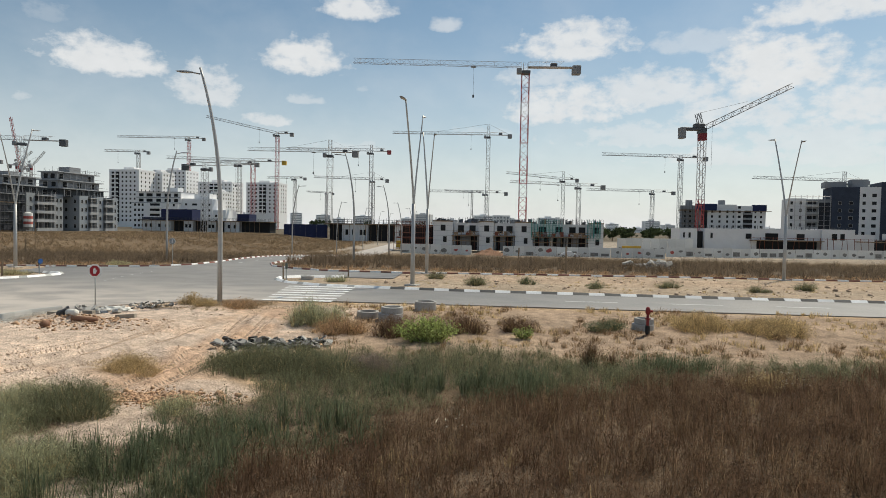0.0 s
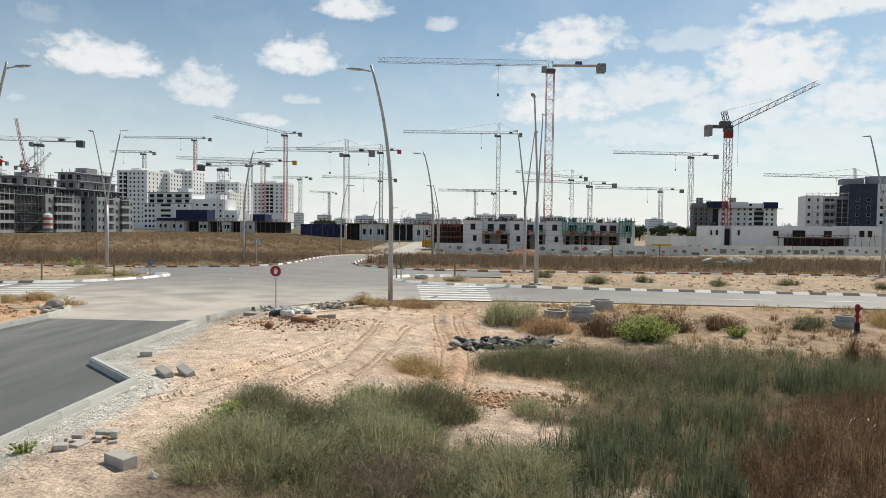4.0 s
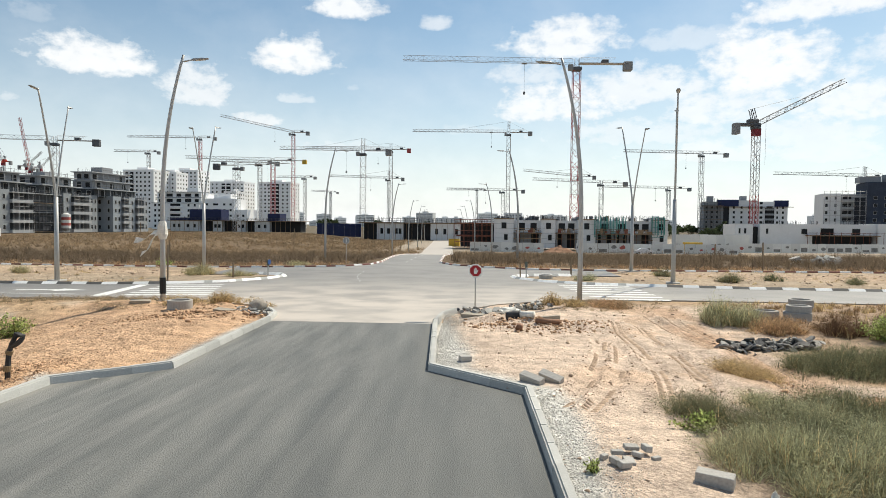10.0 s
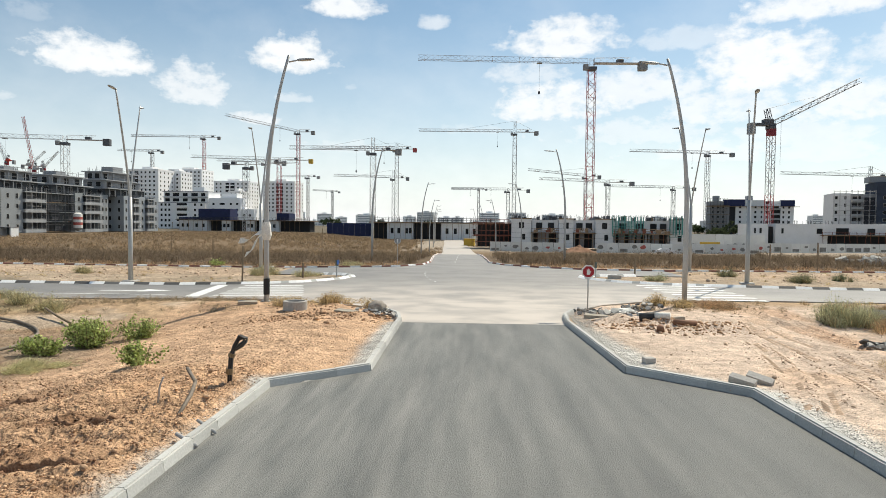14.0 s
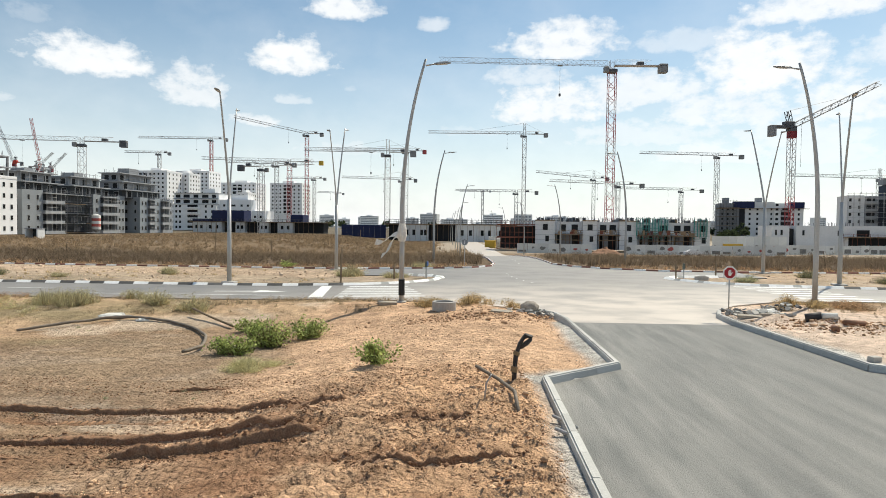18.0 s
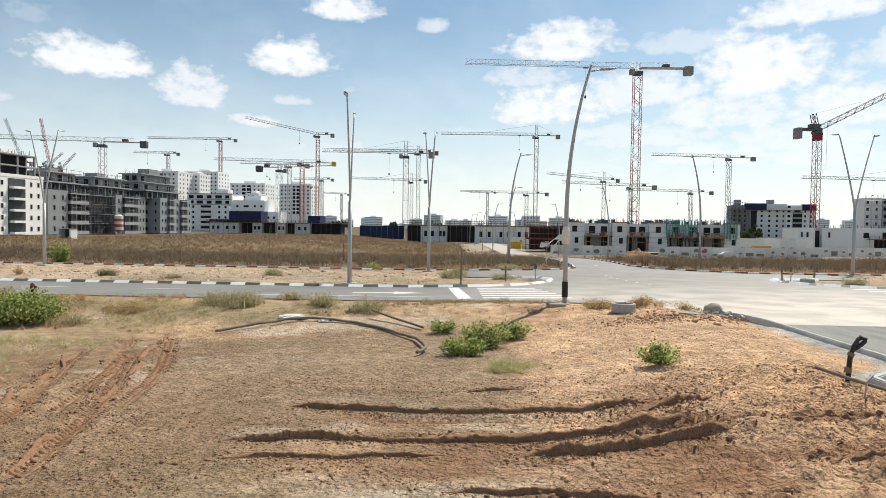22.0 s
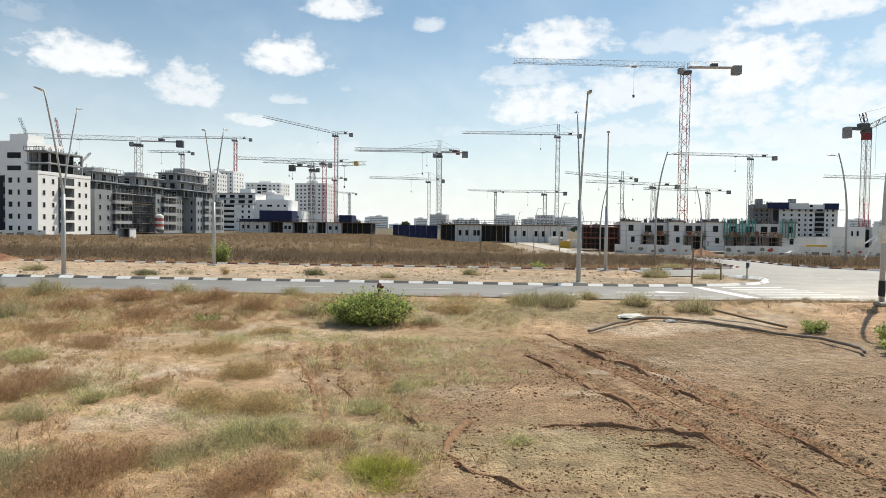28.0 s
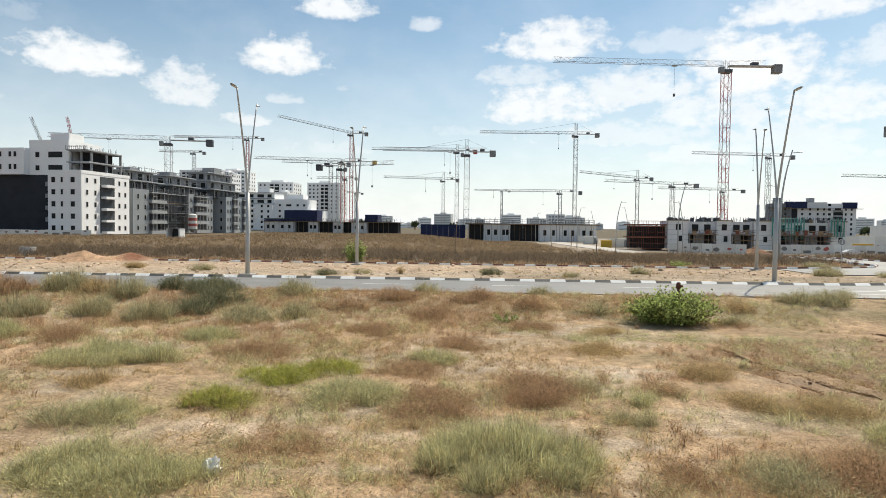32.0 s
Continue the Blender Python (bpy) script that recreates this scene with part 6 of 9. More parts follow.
for cx, cy, turn, ln, mt, lab in ((3.5, 200, -4, 6, hoard_white, "white site container beside the far street"), (7.0, 214, 8, 6, ballast, "grey site container beside the far street"),
                                  (1.5, 236, 0, 5, hoard_white, "white site container beside the far street"),
                                  (4.5, 262, -6, 6, hoard_white, "white site container beside the far street"), (8.5, 183, 3, 5, rust, "rusty red site container behind the hoarding")):
    container(cx, cy, turn, ln, mt, lab)
skip = empty("yellow_skip", pose(-1.6, 196, -2.65, 0, 0, -10), "yellow steel skip at the road's end", "skip")
part("bin", boxes((-1.6, -1.2, 0, 1.6, 1.2, 2.2, 0.12)), crane_yellow, skip)
part("rim", boxes((-1.75, -1.35, 2.2, 1.75, 1.35, 2.35, 0.04)), crane_yellow, skip)


def soil_heap(x, y, rx, ry, high, label, seed):
    """A tipped heap of earth: an uneven cone with slumped sides."""
    bm = bmesh.new()
    rings = []
    for i in range(13):
        f = i / 12
        ring = []
        for k in range(40):
            a = k * math.tau / 40
            r = f * (0.85 + 0.3 * noise.noise(Vector((math.cos(a) * 1.3 + seed, math.sin(a) * 1.3, f))))
            z = high * (1 - f) ** 1.15 * (0.75 + 0.5 * noise.noise(Vector((math.cos(a) * f * 3 + seed, math.sin(a) * f * 3, 4))))
            ring.append(bm.verts.new((rx * r * math.cos(a), ry * r * math.sin(a), z - (0.3 if i == 12 else 0) + 0.16 * noise.noise(Vector((math.cos(a) * f * 9, math.sin(a) * f * 9, seed))))))
        rings.append(ring)
    for p, q in zip(rings, rings[1:]):
        for k in range(40):
            bm.faces.new((p[k], q[k], q[(k + 1) % 40], p[(k + 1) % 40]))
    bmesh.ops.remove_doubles(bm, verts=bm.verts, dist=0.01)
    bmesh.ops.recalc_face_normals(bm, faces=bm.faces)
    ob = finish("soil_heap", bm, mat("tipped earth", (0.33, 0.19, 0.12), rough=1.0, var=0.3, scale=1.2, fine=8, bump=0.8), smooth=True)
    ob.matrix_basis = pose(x, y, gz(x, y))
    return tagged(ob, label, "soil heap")


soil_heap(25.2, 155, 5.2, 3.6, 2.2, "heap of reddish-brown earth between two hoardings", 3)


def parked_car(x, y, z, turn):
    """A small white saloon: body, glasshouse, wheels."""
    car = empty("car", pose(x, y, z, 0, 0, turn), "white saloon car parked beside the hoarding", "car")
    white = mat("car paint", (0.75, 0.75, 0.75), rough=0.3, var=0.03, bump=0, spec=0.5)
    prof = [(-2.1, 0.35), (-2.1, 0.8), (-1.7, 0.95), (-1.0, 1.0), (-0.55, 1.42), (0.8, 1.42), (1.45, 0.98), (2.0, 0.9), (2.12, 0.4)]
    bm = bmesh.new()
    a = [bm.verts.new((px, -0.85, pz)) for px, pz in prof]
    b = [bm.verts.new((px, 0.85, pz)) for px, pz in prof]
    bm.faces.new(a); bm.faces.new(b[::-1])
    for i in range(len(prof)):
        j = (i + 1) % len(prof)
        bm.faces.new((a[i], b[i], b[j], a[j]))
    bmesh.ops.recalc_face_normals(bm, faces=bm.faces)
    part("body", bm, white, car)
    part("side_window", boxes((-0.75, -0.87, 1.0, 0.95, -0.855, 1.34)), glass_dark(), car)
    for wx in (-1.3, 1.3):
        for wy in (-0.78, 0.78):
            w = part("wheel", tube(bmesh.new(), [(wx, wy - 0.1, 0.31), (wx, wy + 0.1, 0.31)], 0.31, 14), black_band, car)
            part("rim", tube(bmesh.new(), [(wx, wy - 0.115, 0.31), (wx, wy + 0.115, 0.31)], 0.18, 10), lamp_steel, w)
    return car


parked_car(43, 146.5, -2.25, 176)

# far town and woods on the skyline
# far walls and window bands are lightened: haze put into their colours
far_wall = mat("far hazed walls", (0.80, 0.80, 0.79), rough=0.95, var=0.1, scale=0.05, spread=0.25)
rnd_far = random.Random(77)
for k in range(70):
    a = radians(-46 + 92 * k / 70 + rnd_far.uniform(-0.5, 0.5))
    d = rnd_far.uniform(900, 1500)
    hgt = rnd_far.choice((9, 12, 12, 15, 20, 26)) * rnd_far.uniform(0.8, 1.15)
    w = rnd_far.uniform(16, 34)
    hb = empty("far_building", pose(d * math.sin(a), d * math.cos(a), -1, 0, 0, rnd_far.uniform(-20, 20)), "pale apartment building on the far skyline", "building", "far skyline buildings")
    part("wall", boxes((-w / 2, -7, 0, w / 2, 7, hgt), (-w / 6, -3, hgt, w / 6, 3, hgt + 2.5)), far_wall, hb)
    bm = bmesh.new()
    for z in range(2, int(hgt), 3):
        box(bm, -w / 2 + 1.5, -7.1, z, w / 2 - 1.5, -7.01, z + 1.2)
    tagged(part("window_band", bm, mat("far hazed windows", (0.32, 0.34, 0.36), rough=0.5, var=0.1), hb), kind="stuff")
for hx, hy, w, hgt in ((41, 600, 16, 17), (-262, 640, 10, 30), (60, 760, 30, 14)):
    hb = empty("far_building", pose(hx, hy, -1), "pale apartment building on the far skyline", "building", "far skyline buildings")
    part("wall", boxes((-w / 2, -7, 0, w / 2, 7, hgt)), far_wall, hb)
    bm = bmesh.new()
    for i in range(int(w / 3)):
        for z in range(2, int(hgt) - 1, 3):
            box(bm, -w / 2 + 0.8 + 3 * i, -7.1, z, -w / 2 + 2.6 + 3 * i, -7.01, z + 1.6)
    tagged(part("window_band", bm, mat("far hazed windows", (0.32, 0.34, 0.36), rough=0.5, var=0.1), hb), kind="stuff")


# a cement silo and a site hut before the grey flats
silo = empty("cement_silo", pose(-142.6, 222.5, -0.3), "white cement silo with red bands and a dark cone", "silo")
for k, mt in enumerate((hoard_white, print_red, hoard_white, print_red, hoard_white)):
    part("ring", tube(bmesh.new(), [(0, 0, 1.6 + 1.0 * k), (0, 0, 2.6 + 1.0 * k)], 1.5 - 0.006 * k, 18), mt, silo)
part("cone", tube(bmesh.new(), [(0, 0, 0.5), (0, 0, 1.6)], [0.4, 1.5], 18), ballast, silo)
part("cap", tube(bmesh.new(), [(0, 0, 6.6), (0, 0, 7.1)], [1.45, 0.5], 18), hoard_white, silo)
for sx in (-1, 1):
    for sy in (-1, 1):
        part("leg", boxes((sx * 1.0 - 0.08, sy * 1.0 - 0.08, 0, sx * 1.0 + 0.08, sy * 1.0 + 0.08, 1.7)), ballast, silo)
hut = empty("site_hut", pose(-118.1, 155.8, -0.4, 0, 0, -6), "small open site hut with white side walls", "hut")
part("roof", boxes((-1.9, -1.3, 2.4, 1.9, 1.3, 2.55)), raw, hut)
for sx in (-1.8, 1.45):
    part("side_wall", boxes((sx, -1.2, 0, sx + 0.35, 1.2, 2.4)), blockwork, hut)
part("back_wall", boxes((-1.45, 1.0, 0, 1.45, 1.2, 2.4)), shade_wall, hut)

# ---- loose things on the building land ----
rubber = mat("black plastic pipe", (0.03, 0.03, 0.032), rough=0.6, var=0.2, scale=2, tint=(0.12, 0.11, 0.1))
grey_pipe = mat("dusty black hose", (0.15, 0.125, 0.10), rough=0.8, var=0.3, scale=2, tint=(0.32, 0.265, 0.205))
clay = mat("brown pipe", (0.24, 0.125, 0.075), rough=0.7, var=0.2)
cloth = mat("dirty white cloth", (0.76, 0.74, 0.68), rough=0.95, var=0.2, scale=5)
red_iron = mat("red painted iron", (0.26, 0.03, 0.03), rough=0.6, var=0.2, scale=6)
rusty_iron = mat("dark red iron", (0.13, 0.045, 0.035), rough=0.7, var=0.3, scale=6)
asphalt_bit = mat("broken asphalt", (0.10, 0.098, 0.095), rough=0.95, var=0.3, scale=5, spread=0.7, tint=(0.26, 0.24, 0.215))
pale_bit = mat("broken concrete", (0.46, 0.44, 0.40), rough=0.95, var=0.15, scale=4, spread=0.2)
post_wood = mat("weathered wood", (0.24, 0.18, 0.12), rough=0.95, var=0.25, scale=6, stretch=(1, 1, 0.1))


def ring_mesh(bm, x, y, z, r, h, wall=0.12, n=28):
    rings = []
    for rr, zz in ((r, z), (r, z + h - 0.02), (r - 0.02, z + h), (r - wall, z + h), (r - wall, z + 0.05)):
        rings.append([bm.verts.new((x + rr * math.cos(k * math.tau / n), y + rr * math.sin(k * math.tau / n), zz)) for k in range(n)])
    for a, b in zip(rings, rings[1:]):
        for k in range(n):
            bm.faces.new((a[k], a[(k + 1) % n], b[(k + 1) % n], b[k]))
    bm.faces.new(rings[-1])
    return bm


def shaft_rings(x, y, r, heights, label):
    ob = empty("concrete_ring", pose(x, y, gz(x, y) - 0.05), label, "concrete ring")
    z = 0
    for i, h in enumerate(heights):
        part("ring", ring_mesh(bmesh.new(), 0.06 * i, 0.03 * i, z, r - 0.06 * i, h), concrete, ob, smooth=False)
        z += h + 0.012
    return ob


shaft_rings(-8.75, 28.7, 0.54, [0.42], "grey concrete shaft ring half sunk in soil")
shaft_rings(18.9, 29.9, 0.58, [0.36, 0.28], "stacked grey concrete shaft rings among weeds")
shaft_rings(17.75, 30.4, 0.52, [0.34], "grey concrete shaft ring among weeds")
shaft_rings(20.3, 32.4, 0.55, [0.5], "grey concrete shaft ring near the street")
shaft_rings(30.3, 29.3, 0.48, [0.26, 0.24], "grey concrete shaft rings beside a red riser")
shaft_rings(9.8, 48.4, 0.5, [0.32], "low grey concrete ring on the median nose")
shaft_rings(-93, 66, 0.8, [0.9], "far grey concrete shaft ring")


def riser(x, y, h, material, label):
    ob = empty("hydrant_riser", pose(x, y, gz(x, y)), label, "hydrant")
    part("pipe", tube(bmesh.new(), [(0, 0, -0.1), (0, 0, h - 0.3)], 0.06, 12), material, ob, smooth=True)
    part("flange", tube(bmesh.new(), [(0, 0, h * 0.55), (0, 0, h * 0.55 + 0.06)], 0.12, 12), material, ob)
    part("valve_body", tube(bmesh.new(), [(0, 0, h - 0.32), (0, 0, h - 0.26), (0, 0, h - 0.08), (0, 0, h)], [0.07, 0.11, 0.1, 0.05], 12), material, ob, smooth=True)
    part("outlet", tube(bmesh.new(), [(0.05, 0, h - 0.18), (0.2, 0, h - 0.18)], 0.05, 10), material, ob)
    part("foot_flange", tube(bmesh.new(), [(0, 0, 0.02), (0, 0, 0.4)], 0.1, 12), black_band, ob)
    return ob


riser(30.25, 28.3, 1.2, red_iron, "red iron hydrant riser beside concrete rings")
riser(-36.1, 27.6, 1.75, rusty_iron, "dark red hydrant riser standing in a green bush")


_b = bmesh.new()
bmesh.ops.create_icosphere(_b, subdivisions=3, radius=1)
for v in _b.verts:
    n = noise.noise(v.co * 2.1) * 0.22 + noise.noise(v.co * 6) * 0.08
    v.co = Vector((v.co.x * 0.40, v.co.y * 0.34, v.co.z * 0.30)) * (1 + n)
_ob = finish("boulder", _b, mat("boulder stone", (0.36, 0.32, 0.27), rough=0.95, var=0.25, scale=4, fine=20, bump=0.6), smooth=True)
_ob.matrix_basis = pose(-4.95, 28.0, gz(-4.95, 28.0) + 0.18)
tagged(_ob, "rough grey-brown boulder beside the kerb end", "boulder")


def hose():
    pts = [(-26.85, 26.05), (-25.9, 26.9), (-24.6, 28.0), (-23.3, 28.5), (-22.0, 28.3), (-20.6, 27.7), (-19.3, 26.7), (-18.4, 25.4), (-17.8, 24.0), (-17.5, 22.8), (-17.8, 21.9)]
    out = []
    for i in range(len(pts) - 1):
        p0, p1, p2, p3 = (Vector(pts[max(0, min(len(pts) - 1, i + k))]) for k in (-1, 0, 1, 2))
        for s in range(6):
            t = s / 6
            q = 0.5 * ((2 * p1) + (p2 - p0) * t + (2 * p0 - 5 * p1 + 4 * p2 - p3) * t * t + (3 * p1 - p0 - 3 * p2 + p3) * t ** 3)
            out.append((q.x, q.y, gz(q.x, q.y) + 0.12 + 0.05 * math.sin(i * 0.9 + t)))
    ob = finish("hose", tube(bmesh.new(), out, 0.06, 10), grey_pipe, smooth=True)
    tagged(ob, "long dusty black plastic pipe lying curved on mud", "pipe")


hose()


def cable_bundle():
    x, y = -6.5, 15.2
    ob = empty("cable_bundle", pose(x, y, gz(x, y)), "upright bundle of black cables tied with tape", "cables")
    ob.scale = (0.6, 0.6, 0.68)
    for k in range(9):
        a = k * 2.4
        r = 0.07 * (k % 3) / 2
        ox, oy = r * math.cos(a), r * math.sin(a)
        out = 0.12 + 0.05 * (k % 4)
        pts = [(ox, oy, -0.1), (ox + 0.02, oy, 0.5), (ox + 0.07, oy, 1.0), (ox + 0.22, oy, 1.35), (ox + 0.4, oy, 1.55 + 0.07 * (k % 3)), (ox + 0.58 + 0.04 * (k % 3), oy, 1.6), (ox + 0.62, oy, 1.5), (ox + 0.45, oy, 1.4 - 0.01 * k), (ox + 0.22, oy, 1.2)]
        part("cable", tube(bmesh.new(), pts, 0.045, 8), rubber, ob, smooth=True)
    part("tape", tube(bmesh.new(), [(0, 0, 0.35), (0.03, 0, 0.55)], 0.14, 12), mat("brown tape", (0.25, 0.17, 0.09), rough=0.5, var=0.1), ob)
    part("tape", tube(bmesh.new(), [(0.08, 0, 0.95), (0.13, 0, 1.08)], 0.135, 12), mat("brown tape", (0.25, 0.17, 0.09)), ob)
    return ob


cable_bundle()


def laid_pipe(pts, r, material, label, name="pipe"):
    bm = tube(bmesh.new(), [(x, y, gz(x, y) + z) for x, y, z in pts], r, 12)
    return tagged(finish(name, bm, material, smooth=True), label, "pipe")


laid_pipe([(-7.4, 15.0, 0.35), (-6.9, 14.3, 0.2), (-6.6, 13.4, 0.12), (-6.55, 12.6, -0.02)], 0.04, grey_pipe, "short dusty pipe sticking out of turned soil")
laid_pipe([(-7.25, 13.3, -0.1), (-7.2, 13.3, 0.35), (-7.1, 13.25, 0.55)], 0.02, mat("grey conduit", (0.4, 0.39, 0.38), rough=0.6), "thin grey conduit standing in soil")
laid_pipe([(5.75, 25.75, 0.16), (6.25, 25.5, 0.14)], 0.17, rubber, "short black plastic pipe", "pipe")
laid_pipe([(6.25, 25.5, 0.14), (6.75, 25.25, 0.14)], 0.13, cloth, "short white plastic pipe", "pipe")
laid_pipe([(6.8, 24.9, 0.1), (7.7, 25.2, 0.08)], 0.11, clay, "short brown pipe half buried", "pipe")
laid_pipe([(6.1, 24.2, 0.1), (6.15, 24.45, 0.1)], 0.13, clay, "stub of brown clay pipe", "pipe")
laid_pipe([(-5.5, 12.0, 0.2), (-5.95, 12.25, 0.14)], 0.03, mat("grey conduit", (0.4, 0.39, 0.38)), "stub of grey pipe over the kerb")
laid_pipe([(-5.55, 11.3, 0.2), (-6.0, 11.5, 0.14)], 0.035, mat("grey conduit", (0.4, 0.39, 0.38)), "stub of grey pipe over the kerb")
laid_pipe([(-20.5, 29.0, 0.35), (-19.4, 28.2, 0.2), (-17.9, 27.2, 0.1)], 0.05, post_wood, "weathered stick on the soil", "stick")


def block(x, y, sx, sy, sz, turn, tilt, label, material=None, z=0.0, name="concrete_block", category="concrete block", group=""):
    bm = boxes((-sx / 2, -sy / 2, 0, sx / 2, sy / 2, sz, 0.008))
    ob = finish(name, bm, material or concrete)
    ob.matrix_basis = pose(x, y, gz(x, y) + z - 0.02, tilt, tilt * 0.5, turn)
    return tagged(ob, label, category, group)


block(8.15, 10.75, 0.55, 0.26, 0.2, -28, 2, "dusty grey concrete kerb block lying on sand")
block(5.9, 16.7, 0.62, 0.22, 0.22, -40, 18, "loose grey kerbstone beside the kerb")
block(6.4, 16.9, 0.62, 0.22, 0.22, -38, 24, "loose grey kerbstone tilted on gravel")
block(4.2, 18.9, 0.34, 0.2, 0.18, 20, 4, "loose grey concrete block on gravel")
rnd_b = random.Random(12)
for k, (bx, by, s) in enumerate(((7.0, 11.4, .42), (6.75, 11.25, .26), (6.85, 11.6, .25), (6.6, 11.5, .2), (7.2, 11.65, .24), (7.4, 11.85, .28), (7.5, 11.6, .2), (6.85, 11.1, .28), (7.15, 11.9, .32))):
    block(bx, by, s * 0.8, s * 0.42, 0.075 + 0.03 * (k % 2), rnd_b.uniform(0, 180), rnd_b.uniform(-8, 14), "broken grey paving block in a small heap", group="broken paving blocks", z=0.04 * (k % 3))
for k, (bx, by, s) in enumerate(((4.4, 27.6, 0.95), (5.4, 28.2, .5), (7.6, 27.4, 0.8), (-6.2, 27.4, 0.9), (-9.8, 31.2, .7), (-11.6, 30.6, 0.9))):
    block(bx, by, s, s * 0.45, 0.16, rnd_b.uniform(-20, 20), rnd_b.uniform(-6, 6), "flat grey concrete slab lying on soil", mat("dusty slab", (0.36, 0.32, 0.26), rough=0.95, var=0.2, scale=3, fine=20), name="concrete_slab", category="slab")


def rubble(name, label, x0, y0, x1, y1, n, seed, material, size=(0.15, 0.5), flat=0.4, heap=0.35):
    """A heap of broken plates, each a piece of its own."""
    rnd = random.Random(seed)
    ob = empty(name, Matrix(), label, "rubble")
    meshes = []
    for k in range(6):
        bm = bmesh.new()
        m = rnd.randint(5, 7)
        lo = [bm.verts.new((math.cos(a) * rnd.uniform(0.6, 1), math.sin(a) * rnd.uniform(0.6, 1), 0)) for a in [i * math.tau / m for i in range(m)]]
        f = bm.faces.new(lo)
        r = bmesh.ops.extrude_face_region(bm, geom=[f])
        for v in r["geom"]:
            if isinstance(v, bmesh.types.BMVert):
                v.co.z += flat * rnd.uniform(0.8, 1.2)
                v.co.x *= rnd.uniform(0.85, 1)
        bmesh.ops.recalc_face_normals(bm, faces=bm.faces)
        meshes.append(mesh_of("chunk", bm, material if k < 3 else pale_bit))
    for k in range(n):
        u, w = rnd.random(), rnd.gauss(0, 0.3)
        x, y = x0 + (x1 - x0) * u + rnd.gauss(0, 0.25), y0 + (y1 - y0) * u + w
        s = rnd.uniform(*size) * 0.5
        z = gz(x, y) + max(0, heap - abs(w) * 0.6) * rnd.random()
        m = pose(x, y, z, rnd.uniform(-40, 40), rnd.uniform(-40, 40), rnd.uniform(0, 360)) @ Matrix.Diagonal((s, s, s, 1))
        share("chunk", meshes[k % 6], ob, m)
    return ob


rubble("asphalt_rubble", "heap of broken black asphalt plates among weeds", 13.5, 24.0, 16.9, 24.9, 230, 31, asphalt_bit, (0.16, 0.55), 0.24, 0.36)
rubble("asphalt_rubble", "low heap of broken asphalt near the stop sign", 6.2, 30.4, 7.8, 30.8, 50, 32, asphalt_bit, (0.1, 0.34))
rubble("asphalt_rubble", "dark broken asphalt at the kerb end", 3.9, 29.2, 5.2, 29.4, 36, 33, asphalt_bit, (0.1, 0.3), heap=0.2)
rubble("concrete_rubble", "broken pale concrete beside the kerb end", 4.6, 28.7, 6.2, 28.6, 26, 34, pale_bit, (0.15, 0.5), heap=0.15)
rubble("concrete_rubble", "broken pale concrete beside the boulder", -5.6, 28.4, -4.4, 27.0, 26, 35, pale_bit, (0.15, 0.45), heap=0.1)
rubble("concrete_rubble", "white broken stones heaped in scrub", 39, 71, 44, 71, 40, 36, pale_bit, (0.5, 1.4), heap=0.7)


def crumple(x, y, sx, sy, sz, label, name, material, category, seed):
    """A crumpled sheet: a closed, folded skin."""
    bm = bmesh.new()
    bmesh.ops.create_icosphere(bm, subdivisions=3, radius=1)
    off = Vector((seed * 3.1, 0, 0))
    for v in bm.verts:
        n = abs(noise.noise(v.co * 2.2 + off)) * 0.9 + noise.noise(v.co * 5 + off) * 0.3
        v.co = Vector((v.co.x * sx, v.co.y * sy, max(0, v.co.z) * sz)) * (0.7 + n)
    ob = finish(name, bm, material)
    ob.matrix_basis = pose(x, y, gz(x, y) - 0.01)
    return tagged(ob, label, category)


crumple(-50.05, 9.5, 0.17, 0.15, 0.28, "crumpled translucent white plastic bag", "plastic_bag", mat("white plastic", (0.78, 0.77, 0.75), rough=0.5, var=0.06, spec=0.3), "plastic bag", 1)
crumple(-24.2, 28.9, 0.9, 0.35, 0.18, "dirty white cloth lying beside a pipe", "cloth", cloth, "cloth", 2)
crumple(-22.6, 28.4, 0.35, 0.22, 0.12, "scrap of dirty white cloth", "cloth", cloth, "cloth", 3)
crumple(5.9, 29.4, 0.9, 0.4, 0.2, "dirty white sheet beside the stop sign", "cloth", cloth, "cloth", 4)
crumple(8.9, 10.4, 0.07, 0.06, 0.12, "small white plastic scrap", "plastic_scrap", cloth, "litter", 5)

# pale cloth tied round a lamp pole
rag = empty("rag", pose(-11.02, 31.66, gz(-11.02, 31.66)), "pale rag tied round a lamp pole, ends hanging", "rag")
bm = tube(bmesh.new(), [(0, 0, 3.05), (0, 0, 3.3), (0, 0, 3.7), (0, 0, 3.95)], [0.16, 0.24, 0.22, 0.16], 12, False)
for v in bm.verts:
    v.co += Vector((noise.noise(v.co * 7), noise.noise(v.co * 7 + Vector((5, 0, 0))), 0)) * 0.05
part("knot", bm, cloth, rag)
bm = bmesh.new()
for reach, ln in ((1.25, 0.45), (0.95, 1.15)):
    pr = None
    for k in range(9):
        f = k / 8
        c = Vector((-(0.12 + reach * f + 0.06 * math.sin(5 * f)), -0.1 + 0.1 * math.sin(4 * f), 3.4 - ln * f + 0.10 * math.sin(7 * f)))
        w = Vector((0.04 + 0.06 * math.sin(f * 3.1), 0.07 * math.sin(9 * f), 0.10 + 0.04 * math.cos(6 * f)))
        row = [bm.verts.new(c - w), bm.verts.new(c + w), bm.verts.new(c + w + Vector((0, 0.012, 0))), bm.verts.new(c - w + Vector((0, 0.012, 0)))]
        if pr:
            for j in range(4):
                bm.faces.new((pr[j], pr[(j + 1) % 4], row[(j + 1) % 4], row[j]))
        pr = row
part("tail", bm, cloth, rag)


